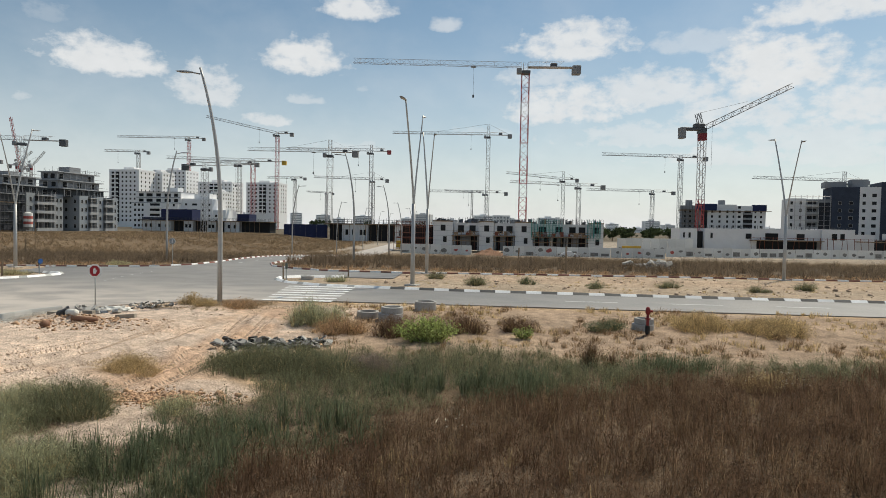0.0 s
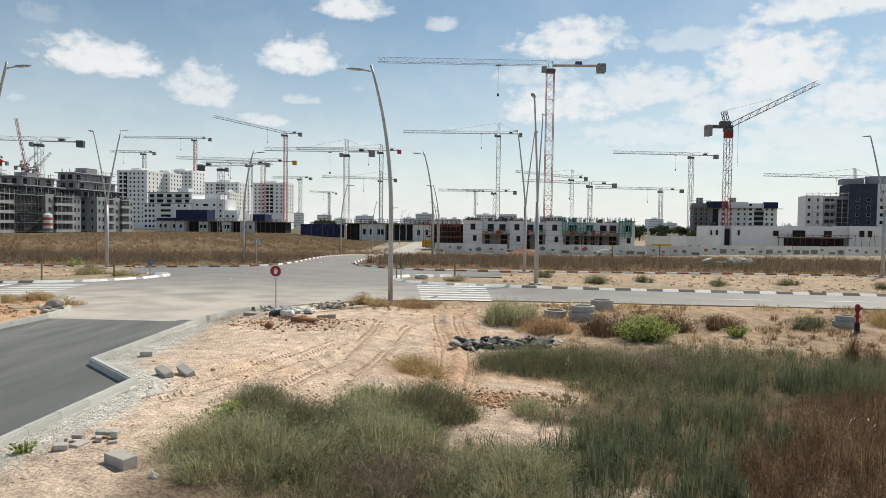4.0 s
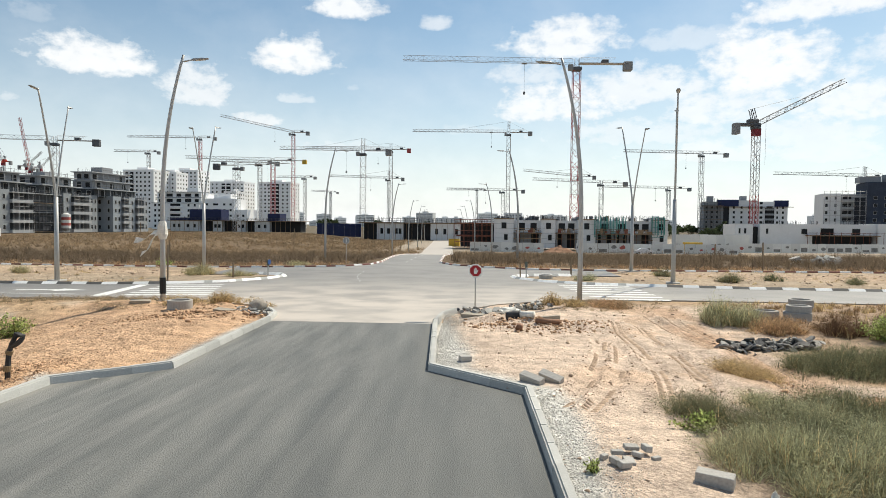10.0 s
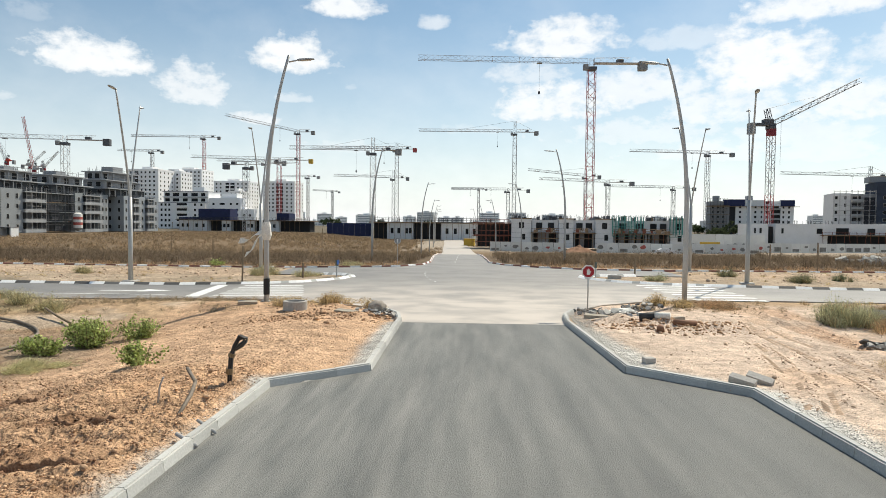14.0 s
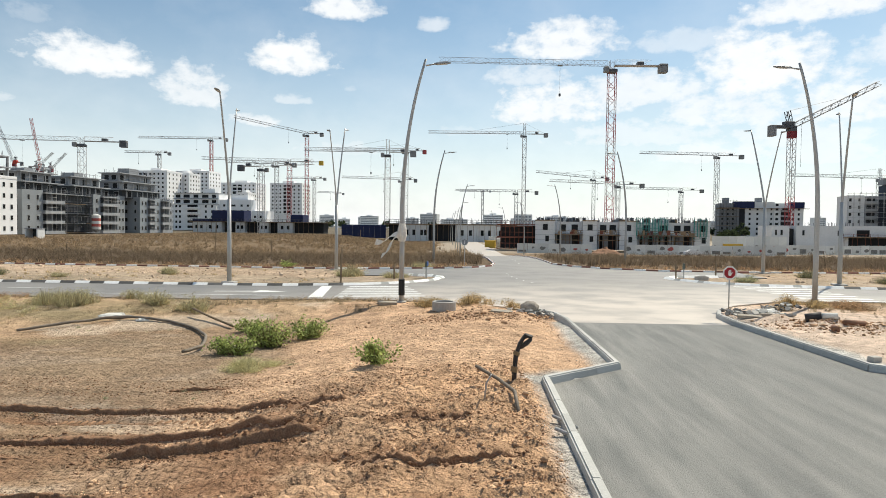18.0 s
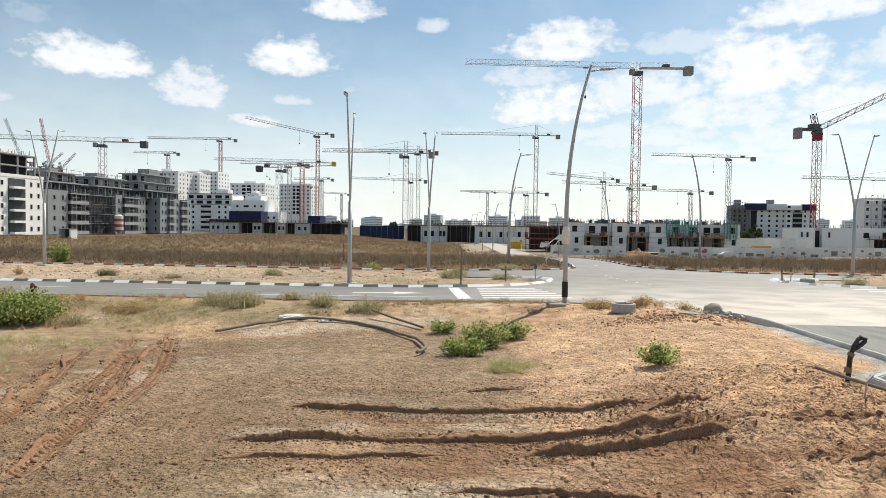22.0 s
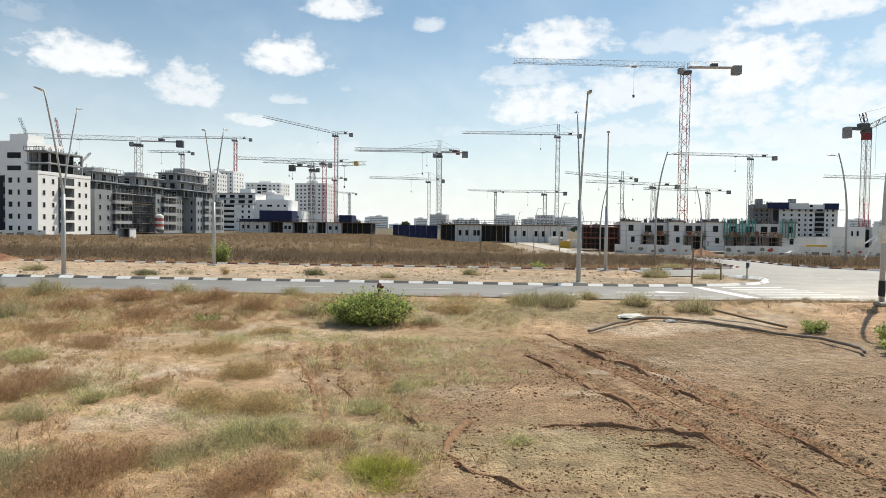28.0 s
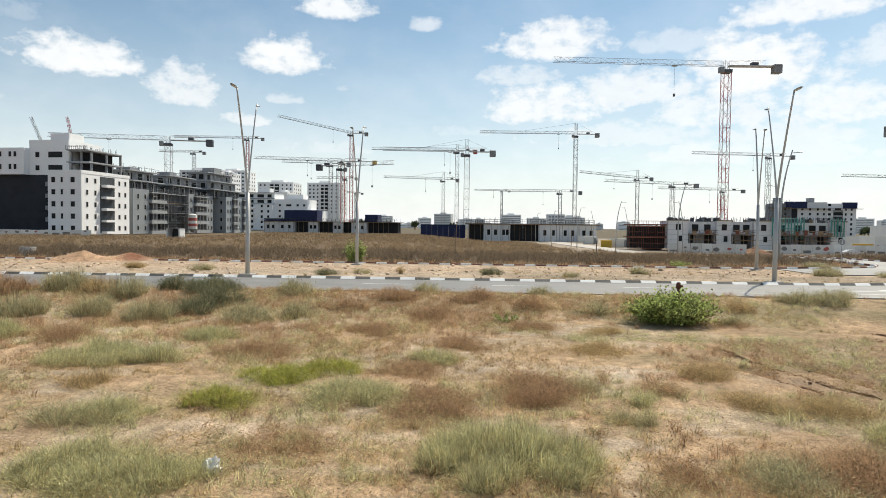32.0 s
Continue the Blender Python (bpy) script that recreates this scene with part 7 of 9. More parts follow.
def post(x, y, h, label="thin weathered wooden post standing in sand", material=None):
    ob = finish("post", boxes((-0.05, -0.05, -0.2, 0.05, 0.05, h, 0.01)), material or post_wood)
    ob.matrix_basis = pose(x, y, gz(x, y), random.uniform(-2, 2), random.uniform(-2, 2), random.uniform(0, 90))
    return tagged(ob, label, "post", "posts")


for px, py, ph in ((-16.5, 43.2, 2.5), (-30.5, 72, 2.2), (12.2, 52.0, 1.5), (26.5, 60.2, 2.4), (-13.2, 46.5, 1.1), (7.9, 48.4, 1.2), (-47, 96, 4.5), (-27, 110, 4.5), (31, 60.5, 2.6)):
    post(px, py, ph)


def round_sign(x, y, h, turn, face, label):
    ob = empty("road_sign", pose(x, y, gz(x, y), 0, 0, turn), label, "road sign")
    part("post", tube(bmesh.new(), [(0, 0, -0.2), (0, 0, h)], 0.03, 8), lamp_steel, ob)
    part("plate", tube(bmesh.new(), [(0, -0.03, h - 0.3), (0, -0.05, h - 0.3)], 0.3, 20), face, ob)
    part("rim", tube(bmesh.new(), [(0, -0.02, h - 0.3), (0, -0.04, h - 0.3)], 0.325, 20), mat("sign white", (0.75, 0.75, 0.74)), ob)
    bm = boxes((-0.04, -0.06, h - 0.48, 0.04, -0.051, h - 0.12))
    part("arrow", bm, mat("sign white", (0.75, 0.75, 0.74)), ob)
    return ob


for px, py in ((-10.9, 47.4), (8.3, 47.9)):
    bol = empty("bollard", pose(px, py, gz(px, py)), "low grey post with a small dark head on the median nose", "bollard", "bollards")
    part("post", tube(bmesh.new(), [(0, 0, -0.2), (0, 0, 1.0)], 0.05, 10), lamp_steel, bol)
    part("head", boxes((-0.09, -0.06, 0.8, 0.09, 0.06, 1.25, 0.03)), mat("bollard head", (0.12, 0.14, 0.12), rough=0.6), bol)
    if px < 0:
        disc = tube(bmesh.new(), [(0.095, -0.03, 1.08), (0.115, -0.035, 1.08)], 0.2, 20)
        part("plate", disc, mat("sign blue", (0.03, 0.10, 0.30), rough=0.5), bol, "small round blue plate")
round_sign(-8.2, 63, 2.6, 0, mat("sign grey", (0.32, 0.33, 0.34)), "round sign on a post at the street corner")


# ---- pebbles and clods ----
def mesh_np(name, co, faces, material, label, category, per):
    me = bpy.data.meshes.new(name)
    me.vertices.add(len(co))
    me.vertices.foreach_set("co", np.ascontiguousarray(co, dtype=np.float32).ravel())
    me.loops.add(faces.size)
    me.loops.foreach_set("vertex_index", faces.astype(np.int32).ravel())
    me.polygons.add(len(faces))
    me.polygons.foreach_set("loop_start", np.arange(0, faces.size, per, dtype=np.int32))
    me.polygons.foreach_set("loop_total", np.full(len(faces), per, dtype=np.int32))
    me.update()
    me.validate()
    me.materials.append(material)
    return tagged(new(name, me), label, category, kind="stuff")


_t = (1 + 5 ** 0.5) / 2
ICO_V = np.array([(-1, _t, 0), (1, _t, 0), (-1, -_t, 0), (1, -_t, 0), (0, -1, _t), (0, 1, _t), (0, -1, -_t), (0, 1, -_t), (_t, 0, -1), (_t, 0, 1), (-_t, 0, -1), (-_t, 0, 1)]) / 1.9
ICO_F = np.array([(0, 11, 5), (0, 5, 1), (0, 1, 7), (0, 7, 10), (0, 10, 11), (1, 5, 9), (5, 11, 4), (11, 10, 2), (10, 7, 6), (7, 1, 8), (3, 9, 4), (3, 4, 2), (3, 2, 6), (3, 6, 8), (3, 8, 9), (4, 9, 5), (2, 4, 11), (6, 2, 10), (8, 6, 7), (9, 8, 1)])


def stones(name, label, x, y, size, material, seed, flat=0.7):
    r = np.random.default_rng(seed)
    n = len(x)
    v = ICO_V[None] * (1 + r.uniform(-0.45, 0.45, (n, 12, 3)))
    a = r.uniform(0, math.tau, n)
    ca, sa = np.cos(a)[:, None], np.sin(a)[:, None]
    sx, sy = size * r.uniform(0.7, 1.4, n), size * r.uniform(0.7, 1.1, n)
    vx, vy, vz = v[..., 0] * sx[:, None], v[..., 1] * sy[:, None], v[..., 2] * (size * flat)[:, None]
    z = ground_z(x, y) + size * flat * 0.35
    co = np.stack([vx * ca - vy * sa + x[:, None], vx * sa + vy * ca + y[:, None], vz + z[:, None]], -1).reshape(-1, 3)
    f = (ICO_F[None] + 12 * np.arange(n)[:, None, None]).reshape(-1, 3)
    return mesh_np(name, co, f, material, label, "stones", 3)


_r = np.random.default_rng(5)
pebble = mat("pale pebbles", (0.54, 0.52, 0.475), rough=0.95, var=0.1, scale=8, island=0.35)
clod = mat("clods of soil", (0.50, 0.32, 0.195), rough=1.0, var=0.2, scale=9, island=0.3, bump=0.5)
mud_clod = mat("clods of mud", (0.29, 0.172, 0.10), rough=1.0, var=0.2, scale=9, island=0.3, bump=0.5)
n = 24000
py = _r.uniform(6.5, 28, n)
px = np.where(py > 17.6, 3.1, np.where(py > 15.4, 5.7 - (py - 15.4) * 1.1, 5.75)) + np.abs(_r.normal(0, 0.48, n)) + 0.12
stones("gravel", "pale crushed gravel beside the kerb", px, py, np.clip(_r.lognormal(-4.95, 0.42, n), 0.005, 0.03), pebble, 1)
n = 3500
py = _r.uniform(7, 27, n)
px = np.where(py > 17.2, -3.7, np.where(py > 15.4, -5.6 + (py - 15.4), -5.8)) - np.abs(_r.normal(0, 0.35, n)) * np.where(py > 15.4, 1.2, 0.45) - 0.12
stones("gravel", "grey gravel beside the kerb", px, py, np.clip(_r.lognormal(-5.1, 0.4, n), 0.005, 0.02), pebble, 2)
n = 14000
py = 7.6 + 10 * _r.random(n) ** 1.2
px = -6.0 - np.abs(_r.normal(0, 3.6, n))
keep = fnoise(px * 0.9 + 2, py * 1.3, 3) > 0.42
px, py = px[keep], py[keep]
n = len(px)
stones("clods", "loose clods of orange-brown soil", px, py, np.clip(_r.lognormal(-4.75, 0.5, n), 0.005, 0.035), clod, 3)
n = 5000
px, py = _r.uniform(-15, -4.4, n), _r.uniform(15, 31, n)
stones("clods", "scattered crumbs of orange soil", px, py, np.clip(_r.lognormal(-4.6, 0.55, n), 0.006, 0.06), clod, 4)
n = 8000
px, py = -6.2 - 8.0 * _r.random(n) ** 1.2, 8.6 + 8.5 * _r.random(n) ** 1.1
keep = fnoise(px * 0.6 + 30, py * 0.9 + 3, 3) > 0.44
stones("clods", "broken lumps of dug orange soil", px[keep], py[keep], np.clip(_r.lognormal(-4.3, 0.6, keep.sum()), 0.008, 0.075), mat("dug lumps", (0.56, 0.365, 0.225), rough=1.0, var=0.3, scale=9, island=0.35, bump=0.9), 17)
n = 900
stones("clods", "clods of orange soil near the kerb end", _r.normal(-7.6, 1.6, n), _r.normal(26.6, 0.9, n), np.clip(_r.lognormal(-3.6, 0.6, n), 0.015, 0.14), clod, 14)
n = 1100
stones("clods", "broken orange soil along a trench", _r.normal(14.4, 0.9, n), _r.normal(17.0, 0.35, n), np.clip(_r.lognormal(-3.5, 0.5, n), 0.015, 0.12), clod, 16)
stones("clods", "broken orange soil round dumped pipes", _r.normal(6.9, 1.3, n), _r.normal(25.4, 0.7, n), np.clip(_r.lognormal(-3.7, 0.6, n), 0.012, 0.14), clod, 15)
n = 24000
px, py = _r.uniform(-33, -10, n), 7.5 + 11 * _r.random(n) ** 1.3
keep = fnoise(px * 0.4, py * 0.8, 3) > 0.47
stones("clods", "dark crumbs of dried mud", px[keep], py[keep], np.clip(_r.lognormal(-4.3, 0.5, keep.sum()), 0.008, 0.06), mud_clod, 5)
n = 2200
px, py = _r.uniform(4, 16, n), _r.uniform(9, 32, n)
stones("clods", "scattered lumps of sandy soil", px, py, np.clip(_r.lognormal(-4.4, 0.6, n), 0.008, 0.11), mat("sandy lumps", (0.55, 0.41, 0.30), rough=1.0, var=0.2, scale=9, island=0.25), 6)
n = 2600
px, py = _r.uniform(-60, -28, n), _r.uniform(8, 30, n)
stones("clods", "small lumps of dry field soil", px, py, np.clip(_r.lognormal(-4.5, 0.5, n), 0.008, 0.05), mud_clod, 7)
n = 2500
px, py = _r.uniform(-90, 80, n), _r.uniform(42.5, 58, n)
keep = (px < -17) | (px > 16)
stones("clods", "lumps of sandy soil on the median", px[keep], py[keep], np.clip(_r.lognormal(-2.9, 0.5, keep.sum()), 0.03, 0.22), mat("sandy lumps", (0.55, 0.41, 0.30)), 8)

# crumbled edges of the wheel ruts, and the bars that tyre lugs pressed into their beds
tx, ty = [], []
lug_co, lug_f = [], []
for x0, y0, x1, y1, gap in TRACKS:
    ln = math.hypot(x1 - x0, y1 - y0)
    ex, ey = (x1 - x0) / ln, (y1 - y0) / ln
    m = int(ln * 34)
    s = _r.uniform(1, ln - 1, m)
    q = _r.choice((-gap / 2, gap / 2), m) + _r.choice((-1, 1), m) * np.abs(_r.normal(0.33, 0.07, m)) - 0.35 * np.sin(s * 0.35)
    keep = fnoise(s * 0.6 + x0, q * 0.2, 2) > 0.46
    tx.append((x0 + ex * s - ey * q)[keep])
    ty.append((y0 + ey * s + ex * q)[keep])
    for off in (-gap / 2, gap / 2):
        for half in (-1, 1):
            s = np.arange(1.2, ln - 1.2, 0.19) + (0.095 if half > 0 else 0)
            s = s[fnoise(s * 0.4 + off + x0, s * 0 + half, 2) > 0.40]
            qa = off - 0.35 * np.sin(s * 0.35)
            ends = []
            for ds, dq in ((-0.03, 0.02), (0.03, 0.02), (0.12, 0.21), (0.06, 0.21)):
                a_, b_ = s + ds, qa + half * dq
                gx_, gy_ = x0 + ex * a_ - ey * b_, y0 + ey * a_ + ex * b_
                ends.append(np.stack([gx_, gy_, ground_z(gx_, gy_) - 0.015], -1))
            low = np.stack(ends, 1)
            mid = low.mean(1, keepdims=True)
            high = mid + (low - mid) * 0.6
            high[..., 2] = low[..., 2] + 0.04
            k = len(s)
            at0 = sum(len(c) for c in lug_co)
            lug_co.append(np.concatenate([low, high], 1).reshape(-1, 3))
            quad = np.array([(4, 5, 6, 7), (0, 1, 5, 4), (1, 2, 6, 5), (2, 3, 7, 6), (3, 0, 4, 7)])
            if half < 0:
                quad = quad[:, ::-1]
            lug_f.append((quad[None] + at0 + 8 * np.arange(k)[:, None, None]).reshape(-1, 4))
tx, ty = np.concatenate(tx), np.concatenate(ty)
west_side = tx < 0
stones("clods", "crumbled mud along wheel ruts", tx[west_side], ty[west_side], np.clip(_r.lognormal(-4.0, 0.5, west_side.sum()), 0.012, 0.08), mud_clod, 9)
stones("clods", "crumbled sand along wheel ruts", tx[~west_side], ty[~west_side], np.clip(_r.lognormal(-4.3, 0.5, (~west_side).sum()), 0.01, 0.06), mat("sandy lumps", (0.55, 0.41, 0.30)), 10)
lug_co, lug_f = np.concatenate(lug_co), np.concatenate(lug_f)
side_w = lug_co[lug_f[:, 0], 0] < 0
for pick, mt, lab in ((side_w, mud_clod, "tyre lug marks pressed into dried mud"), (~side_w, mat("sandy lumps", (0.55, 0.41, 0.30)), "tyre lug marks pressed into pale sand")):
    used = np.unique(lug_f[pick])
    back = np.zeros(len(lug_co), int)
    back[used] = np.arange(len(used))
    mesh_np("tyre_track", lug_co[used], back[lug_f[pick]], mt, lab, "tyre tracks", 4)

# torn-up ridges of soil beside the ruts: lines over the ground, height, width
# moist soil colour with the ridges' shaded faces painted into it
shaded_turned_soil = mat("turned soil", (0.23, 0.128, 0.074), rough=1.0, var=0.3, scale=5, fine=30, bump=0.9, tint=(0.30, 0.19, 0.118))
MUD_RIDGES = [
    (0.12, [(-29.9, 21.4), (-28.5, 16.2), (-27.6, 13.0)]), (0.09, [(-26.8, 12.2), (-26.1, 9.4)]), (0.12, [(-28.2, 23.8), (-27.6, 21.4), (-26.4, 18.0), (-25.6, 14.7)]),
    (0.10, [(-25.2, 13.0), (-24.2, 9.5)]), (0.09, [(-28.7, 25.7), (-28.0, 23.4), (-26.7, 21.8)]), (0.07, [(-29.7, 15.4), (-28.4, 15.6), (-27.1, 15.2)]),
    (0.12, [(-30.8, 13.1), (-29.4, 13.1), (-27.6, 12.9), (-26.7, 12.2)]), (0.10, [(-31.9, 13.8), (-32.4, 12.3), (-32.6, 11.2), (-32.0, 10.3), (-31.1, 9.3)]),
    (0.10, [(-34.0, 14.8), (-33.5, 13.7), (-33.0, 12.5)]), (0.09, [(-36.7, 16.8), (-36.1, 15.4)]), (0.08, [(-37.1, 22.4), (-36.3, 19.1), (-35.1, 15.1)]), (0.08, [(-34.6, 12.4), (-34.3, 10.8)]),
    (0.12, [(-28.6, 11.9), (-27.2, 11.7)]),
]
DUG_RIDGES = [
    (0.17, [(-20.5, 15.4), (-18.1, 15.1), (-16.7, 15.1), (-14.8, 14.9), (-13.4, 14.8), (-12.2, 14.8), (-11.2, 14.6)]), (0.26, [(-11.9, 14.5), (-10.7, 14.2), (-9.9, 14.3)]),
    (0.17, [(-21.5, 12.7), (-19.6, 12.8), (-17.6, 12.8), (-16.6, 12.9), (-15.1, 12.9), (-13.6, 13.0), (-12.3, 13.1), (-11.2, 13.2)]), (0.27, [(-14.9, 11.9), (-13.4, 12.0), (-12.0, 12.1), (-10.9, 12.3), (-10.3, 12.5)]),
    (0.13, [(-16.0, 17.1), (-14.2, 17.3)]), (0.13, [(-21.0, 11.6), (-18.6, 11.7), (-16.2, 11.9)]),
    (0.13, [(-9.6, 12.6), (-8.4, 12.0), (-7.2, 12.3)]), (0.11, [(-16.5, 10.2), (-14.5, 10.0), (-12.5, 9.6)]), (0.12, [(-9.8, 10.4), (-8.0, 9.9), (-6.6, 10.2)]),
]


def soil_ridge(pts, high, seed, whole=False):
    """A crumbling ridge along a line: steep and broken on one side, its crest uneven."""
    rng = np.random.default_rng(seed)
    p = np.array(pts, float)
    seg = np.hypot(*np.diff(p, axis=0).T)
    at = np.concatenate([[0], np.cumsum(seg)])
    n = max(12, int(at[-1] / 0.045))
    s = np.linspace(0, at[-1], n)
    x, y = np.interp(s, at, p[:, 0]), np.interp(s, at, p[:, 1])
    x = x + (fnoise(s * 0.9 + seed, s * 0, 3) - 0.5) * 0.5
    y = y + (fnoise(s * 0.9 + 9, s * 0 + seed, 3) - 0.5) * (0.22 if whole else 0.5)
    dx, dy = np.gradient(x), np.gradient(y)
    ln = np.hypot(dx, dy)
    nx_, ny_ = -dy / ln, dx / ln
    fade = np.clip(np.minimum(s, at[-1] - s) / 0.5, 0, 1) * np.clip((fnoise(s * 0.8 + seed * 3, s * 0 + 2, 2) - 0.31) * 4.0, 0.0, 1)
    if whole:
        fade = np.clip(np.minimum(s, at[-1] - s) / 0.9, 0, 1) * (0.55 + 0.6 * fnoise(s * 0.6 + seed * 3, s * 0 + 2, 2))
    crest = (0.7, 0.6) if whole else (0.62, 0.7)
    flip = 1 if ny_.mean() < -0.3 or (abs(ny_.mean()) <= 0.3 and nx_.mean() < 0) else -1
    prof = [(u * flip, h) for u, h in ((-1.5, -0.35), (-0.9, 0.45), (-0.4, 0.8), (0.0, 1.0), (0.16, 0.85), (0.26, 0.45), (0.34, 0.05), (0.5, -0.35))]
    rows = []
    for k, (u, h) in enumerate(prof):
        w = high * 0.95 * (0.6 + 0.8 * fnoise(s * 2.2 + k, s * 0 + seed, 2))
        ax_, ay_ = x + nx_ * u * w + rng.normal(0, 0.006 + 0.035 * high, n), y + ny_ * u * w + rng.normal(0, 0.006 + 0.035 * high, n)
        rows.append(np.stack([ax_, ay_, ground_z(ax_, ay_) + high * fade * h * (crest[0] + crest[1] * fnoise(s * 5 + 7 * k, s * 0 + seed, 2)) * rng.uniform(0.9, 1.1, n) - 0.012], -1))
    co = np.stack(rows, 1).reshape(-1, 3)
    m = len(prof)
    i = np.arange(n - 1)[:, None] * m + np.arange(m - 1)[None]
    f = np.stack([i, i + m, i + m + 1, i + 1], -1).reshape(-1, 4)
    return co, (f[:, ::-1] if flip > 0 else f)


for rows_, lab in ((MUD_RIDGES, "crumbling ridges along ruts in dried mud, shade in their colour"), (DUG_RIDGES, "turned-up ridges of moist soil, darkened further as shade")):
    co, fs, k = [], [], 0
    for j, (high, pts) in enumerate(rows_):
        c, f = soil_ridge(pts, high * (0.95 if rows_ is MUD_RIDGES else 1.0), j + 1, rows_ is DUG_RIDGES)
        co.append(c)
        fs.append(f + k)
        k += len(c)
    mesh_np("soil_ridge", np.concatenate(co), np.concatenate(fs), shaded_turned_soil, lab, "soil ridges", 4)
cx_, cy_ = [], []
for high, pts in MUD_RIDGES + DUG_RIDGES:
    for (xa, ya), (xb, yb) in zip(pts, pts[1:]):
        m = int(math.hypot(xb - xa, yb - ya) * high * 900)
        u = _r.random(m)
        cx_.append(xa + (xb - xa) * u + _r.normal(0, high * 1.2, m))
        cy_.append(ya + (yb - ya) * u + _r.normal(0, high * 1.2, m))
cx_, cy_ = np.concatenate(cx_), np.concatenate(cy_)
stones("clods", "dark broken clods along turned ridges", cx_, cy_, np.clip(_r.lognormal(-4.25, 0.5, len(cx_)), 0.009, 0.06), shaded_turned_soil, 12)

# ---- plants ----
def leafy(name, c, c2, rough=0.8, through_light=0.45):
    """Thin plant matter: some light passes through it."""
    if name in MATS:
        return MATS[name]
    m = mat(name, c, rough=rough, var=0.18, scale=0.8, fine=5, bump=0, island=0.7, tint=c2, spec=0.15)
    nt = m.node_tree
    b, out = nt.nodes["Principled BSDF"], nt.nodes["Material Output"]
    tr, mx = nt.nodes.new("ShaderNodeBsdfTranslucent"), nt.nodes.new("ShaderNodeMixShader")
    src = b.inputs["Base Color"].links[0].from_socket
    nt.links.new(src, tr.inputs["Color"])
    mx.inputs[0].default_value = through_light
    nt.links.new(b.outputs[0], mx.inputs[1])
    nt.links.new(tr.outputs[0], mx.inputs[2])
    nt.links.new(mx.outputs[0], out.inputs["Surface"])
    return m


P_OLIVE = leafy("grey-green stalks", (0.185, 0.19, 0.11), (0.27, 0.25, 0.15))
P_DEEP = leafy("deep green stalks", (0.125, 0.15, 0.085), (0.20, 0.20, 0.12))
P_BROWN = leafy("red-brown dry weeds", (0.15, 0.092, 0.058), (0.24, 0.16, 0.095))
P_DEAD = leafy("pinkish dead brush", (0.24, 0.19, 0.16), (0.31, 0.25, 0.20))
W_OLIVE = leafy("pale grey-green stalks", (0.53, 0.50, 0.275), (0.59, 0.535, 0.32))
W_GREY = leafy("grey brush", (0.42, 0.385, 0.225), (0.49, 0.43, 0.27))
W_BROWN = leafy("light brown dry weeds", (0.43, 0.28, 0.165), (0.50, 0.37, 0.22))
# lit copy of the grey-green stalks, sunlight put into the colour
E_OLIVE = leafy("sunlit grey-green stalks", (0.37, 0.37, 0.225), (0.49, 0.445, 0.29))
P_STRAW = leafy("straw", (0.50, 0.38, 0.20), (0.40, 0.28, 0.15))
P_VERGE = leafy("greyish dry verge brush", (0.36, 0.285, 0.185), (0.44, 0.36, 0.24))
P_LIME = leafy("yellow-green grass", (0.40, 0.41, 0.09), (0.46, 0.40, 0.14))
P_SCRUB = leafy("dark dry scrub", (0.185, 0.138, 0.094), (0.27, 0.205, 0.135))
P_LEAF = leafy("fresh leaves", (0.32, 0.38, 0.12), (0.43, 0.45, 0.19), 0.5)
P_TWIG = mat("twigs", (0.16, 0.115, 0.075), rough=0.9, var=0.2)


def blades(cx, cy, rad, high, count, rng, width=0.012, splay=1.0, droop=0.25, twist=0.25):
    """Stalks of clumps: each clump sends its stalks up and outwards into a dome. Returns points and triangles."""
    n = int(count.sum())
    idx = np.repeat(np.arange(len(cx)), count)
    a = rng.uniform(0, math.tau, n)
    u = np.sqrt(rng.random(n))
    R, H = rad[idx], high[idx]
    rx, ry = cx[idx] + np.cos(a) * u * R * 0.55, cy[idx] + np.sin(a) * u * R * 0.55
    rz = ground_z(rx, ry) - 0.03
    a2 = a + rng.normal(0, twist * 2, n)
    out = u * R * 0.75 * splay * rng.uniform(0.4, 1.25, n)
    h = H * np.sqrt(np.clip(1.05 - 0.75 * u * u, 0.1, 1)) * rng.uniform(0.45, 1.1, n)
    tx, ty, tz = rx + np.cos(a2) * out, ry + np.sin(a2) * out, rz + h
    mx, my, mz = rx + np.cos(a2) * out * 0.35, ry + np.sin(a2) * out * 0.35, rz + h * (0.55 + droop * 0.3)
    w = width * rng.uniform(0.6, 1.5, n)
    b = rng.uniform(0, math.pi, n)
    wx, wy = np.cos(b) * w, np.sin(b) * w
    co = np.stack([np.stack([rx - wx, ry - wy, rz], -1), np.stack([rx + wx, ry + wy, rz], -1), np.stack([mx - wx * 0.8, my - wy * 0.8, mz], -1), np.stack([mx + wx * 0.8, my + wy * 0.8, mz], -1), np.stack([tx, ty, tz], -1)], 1)
    f = np.array([(0, 1, 3), (0, 3, 2), (2, 3, 4)])[None] + 5 * np.arange(n)[:, None, None]
    return co.reshape(-1, 3), f.reshape(-1, 3)


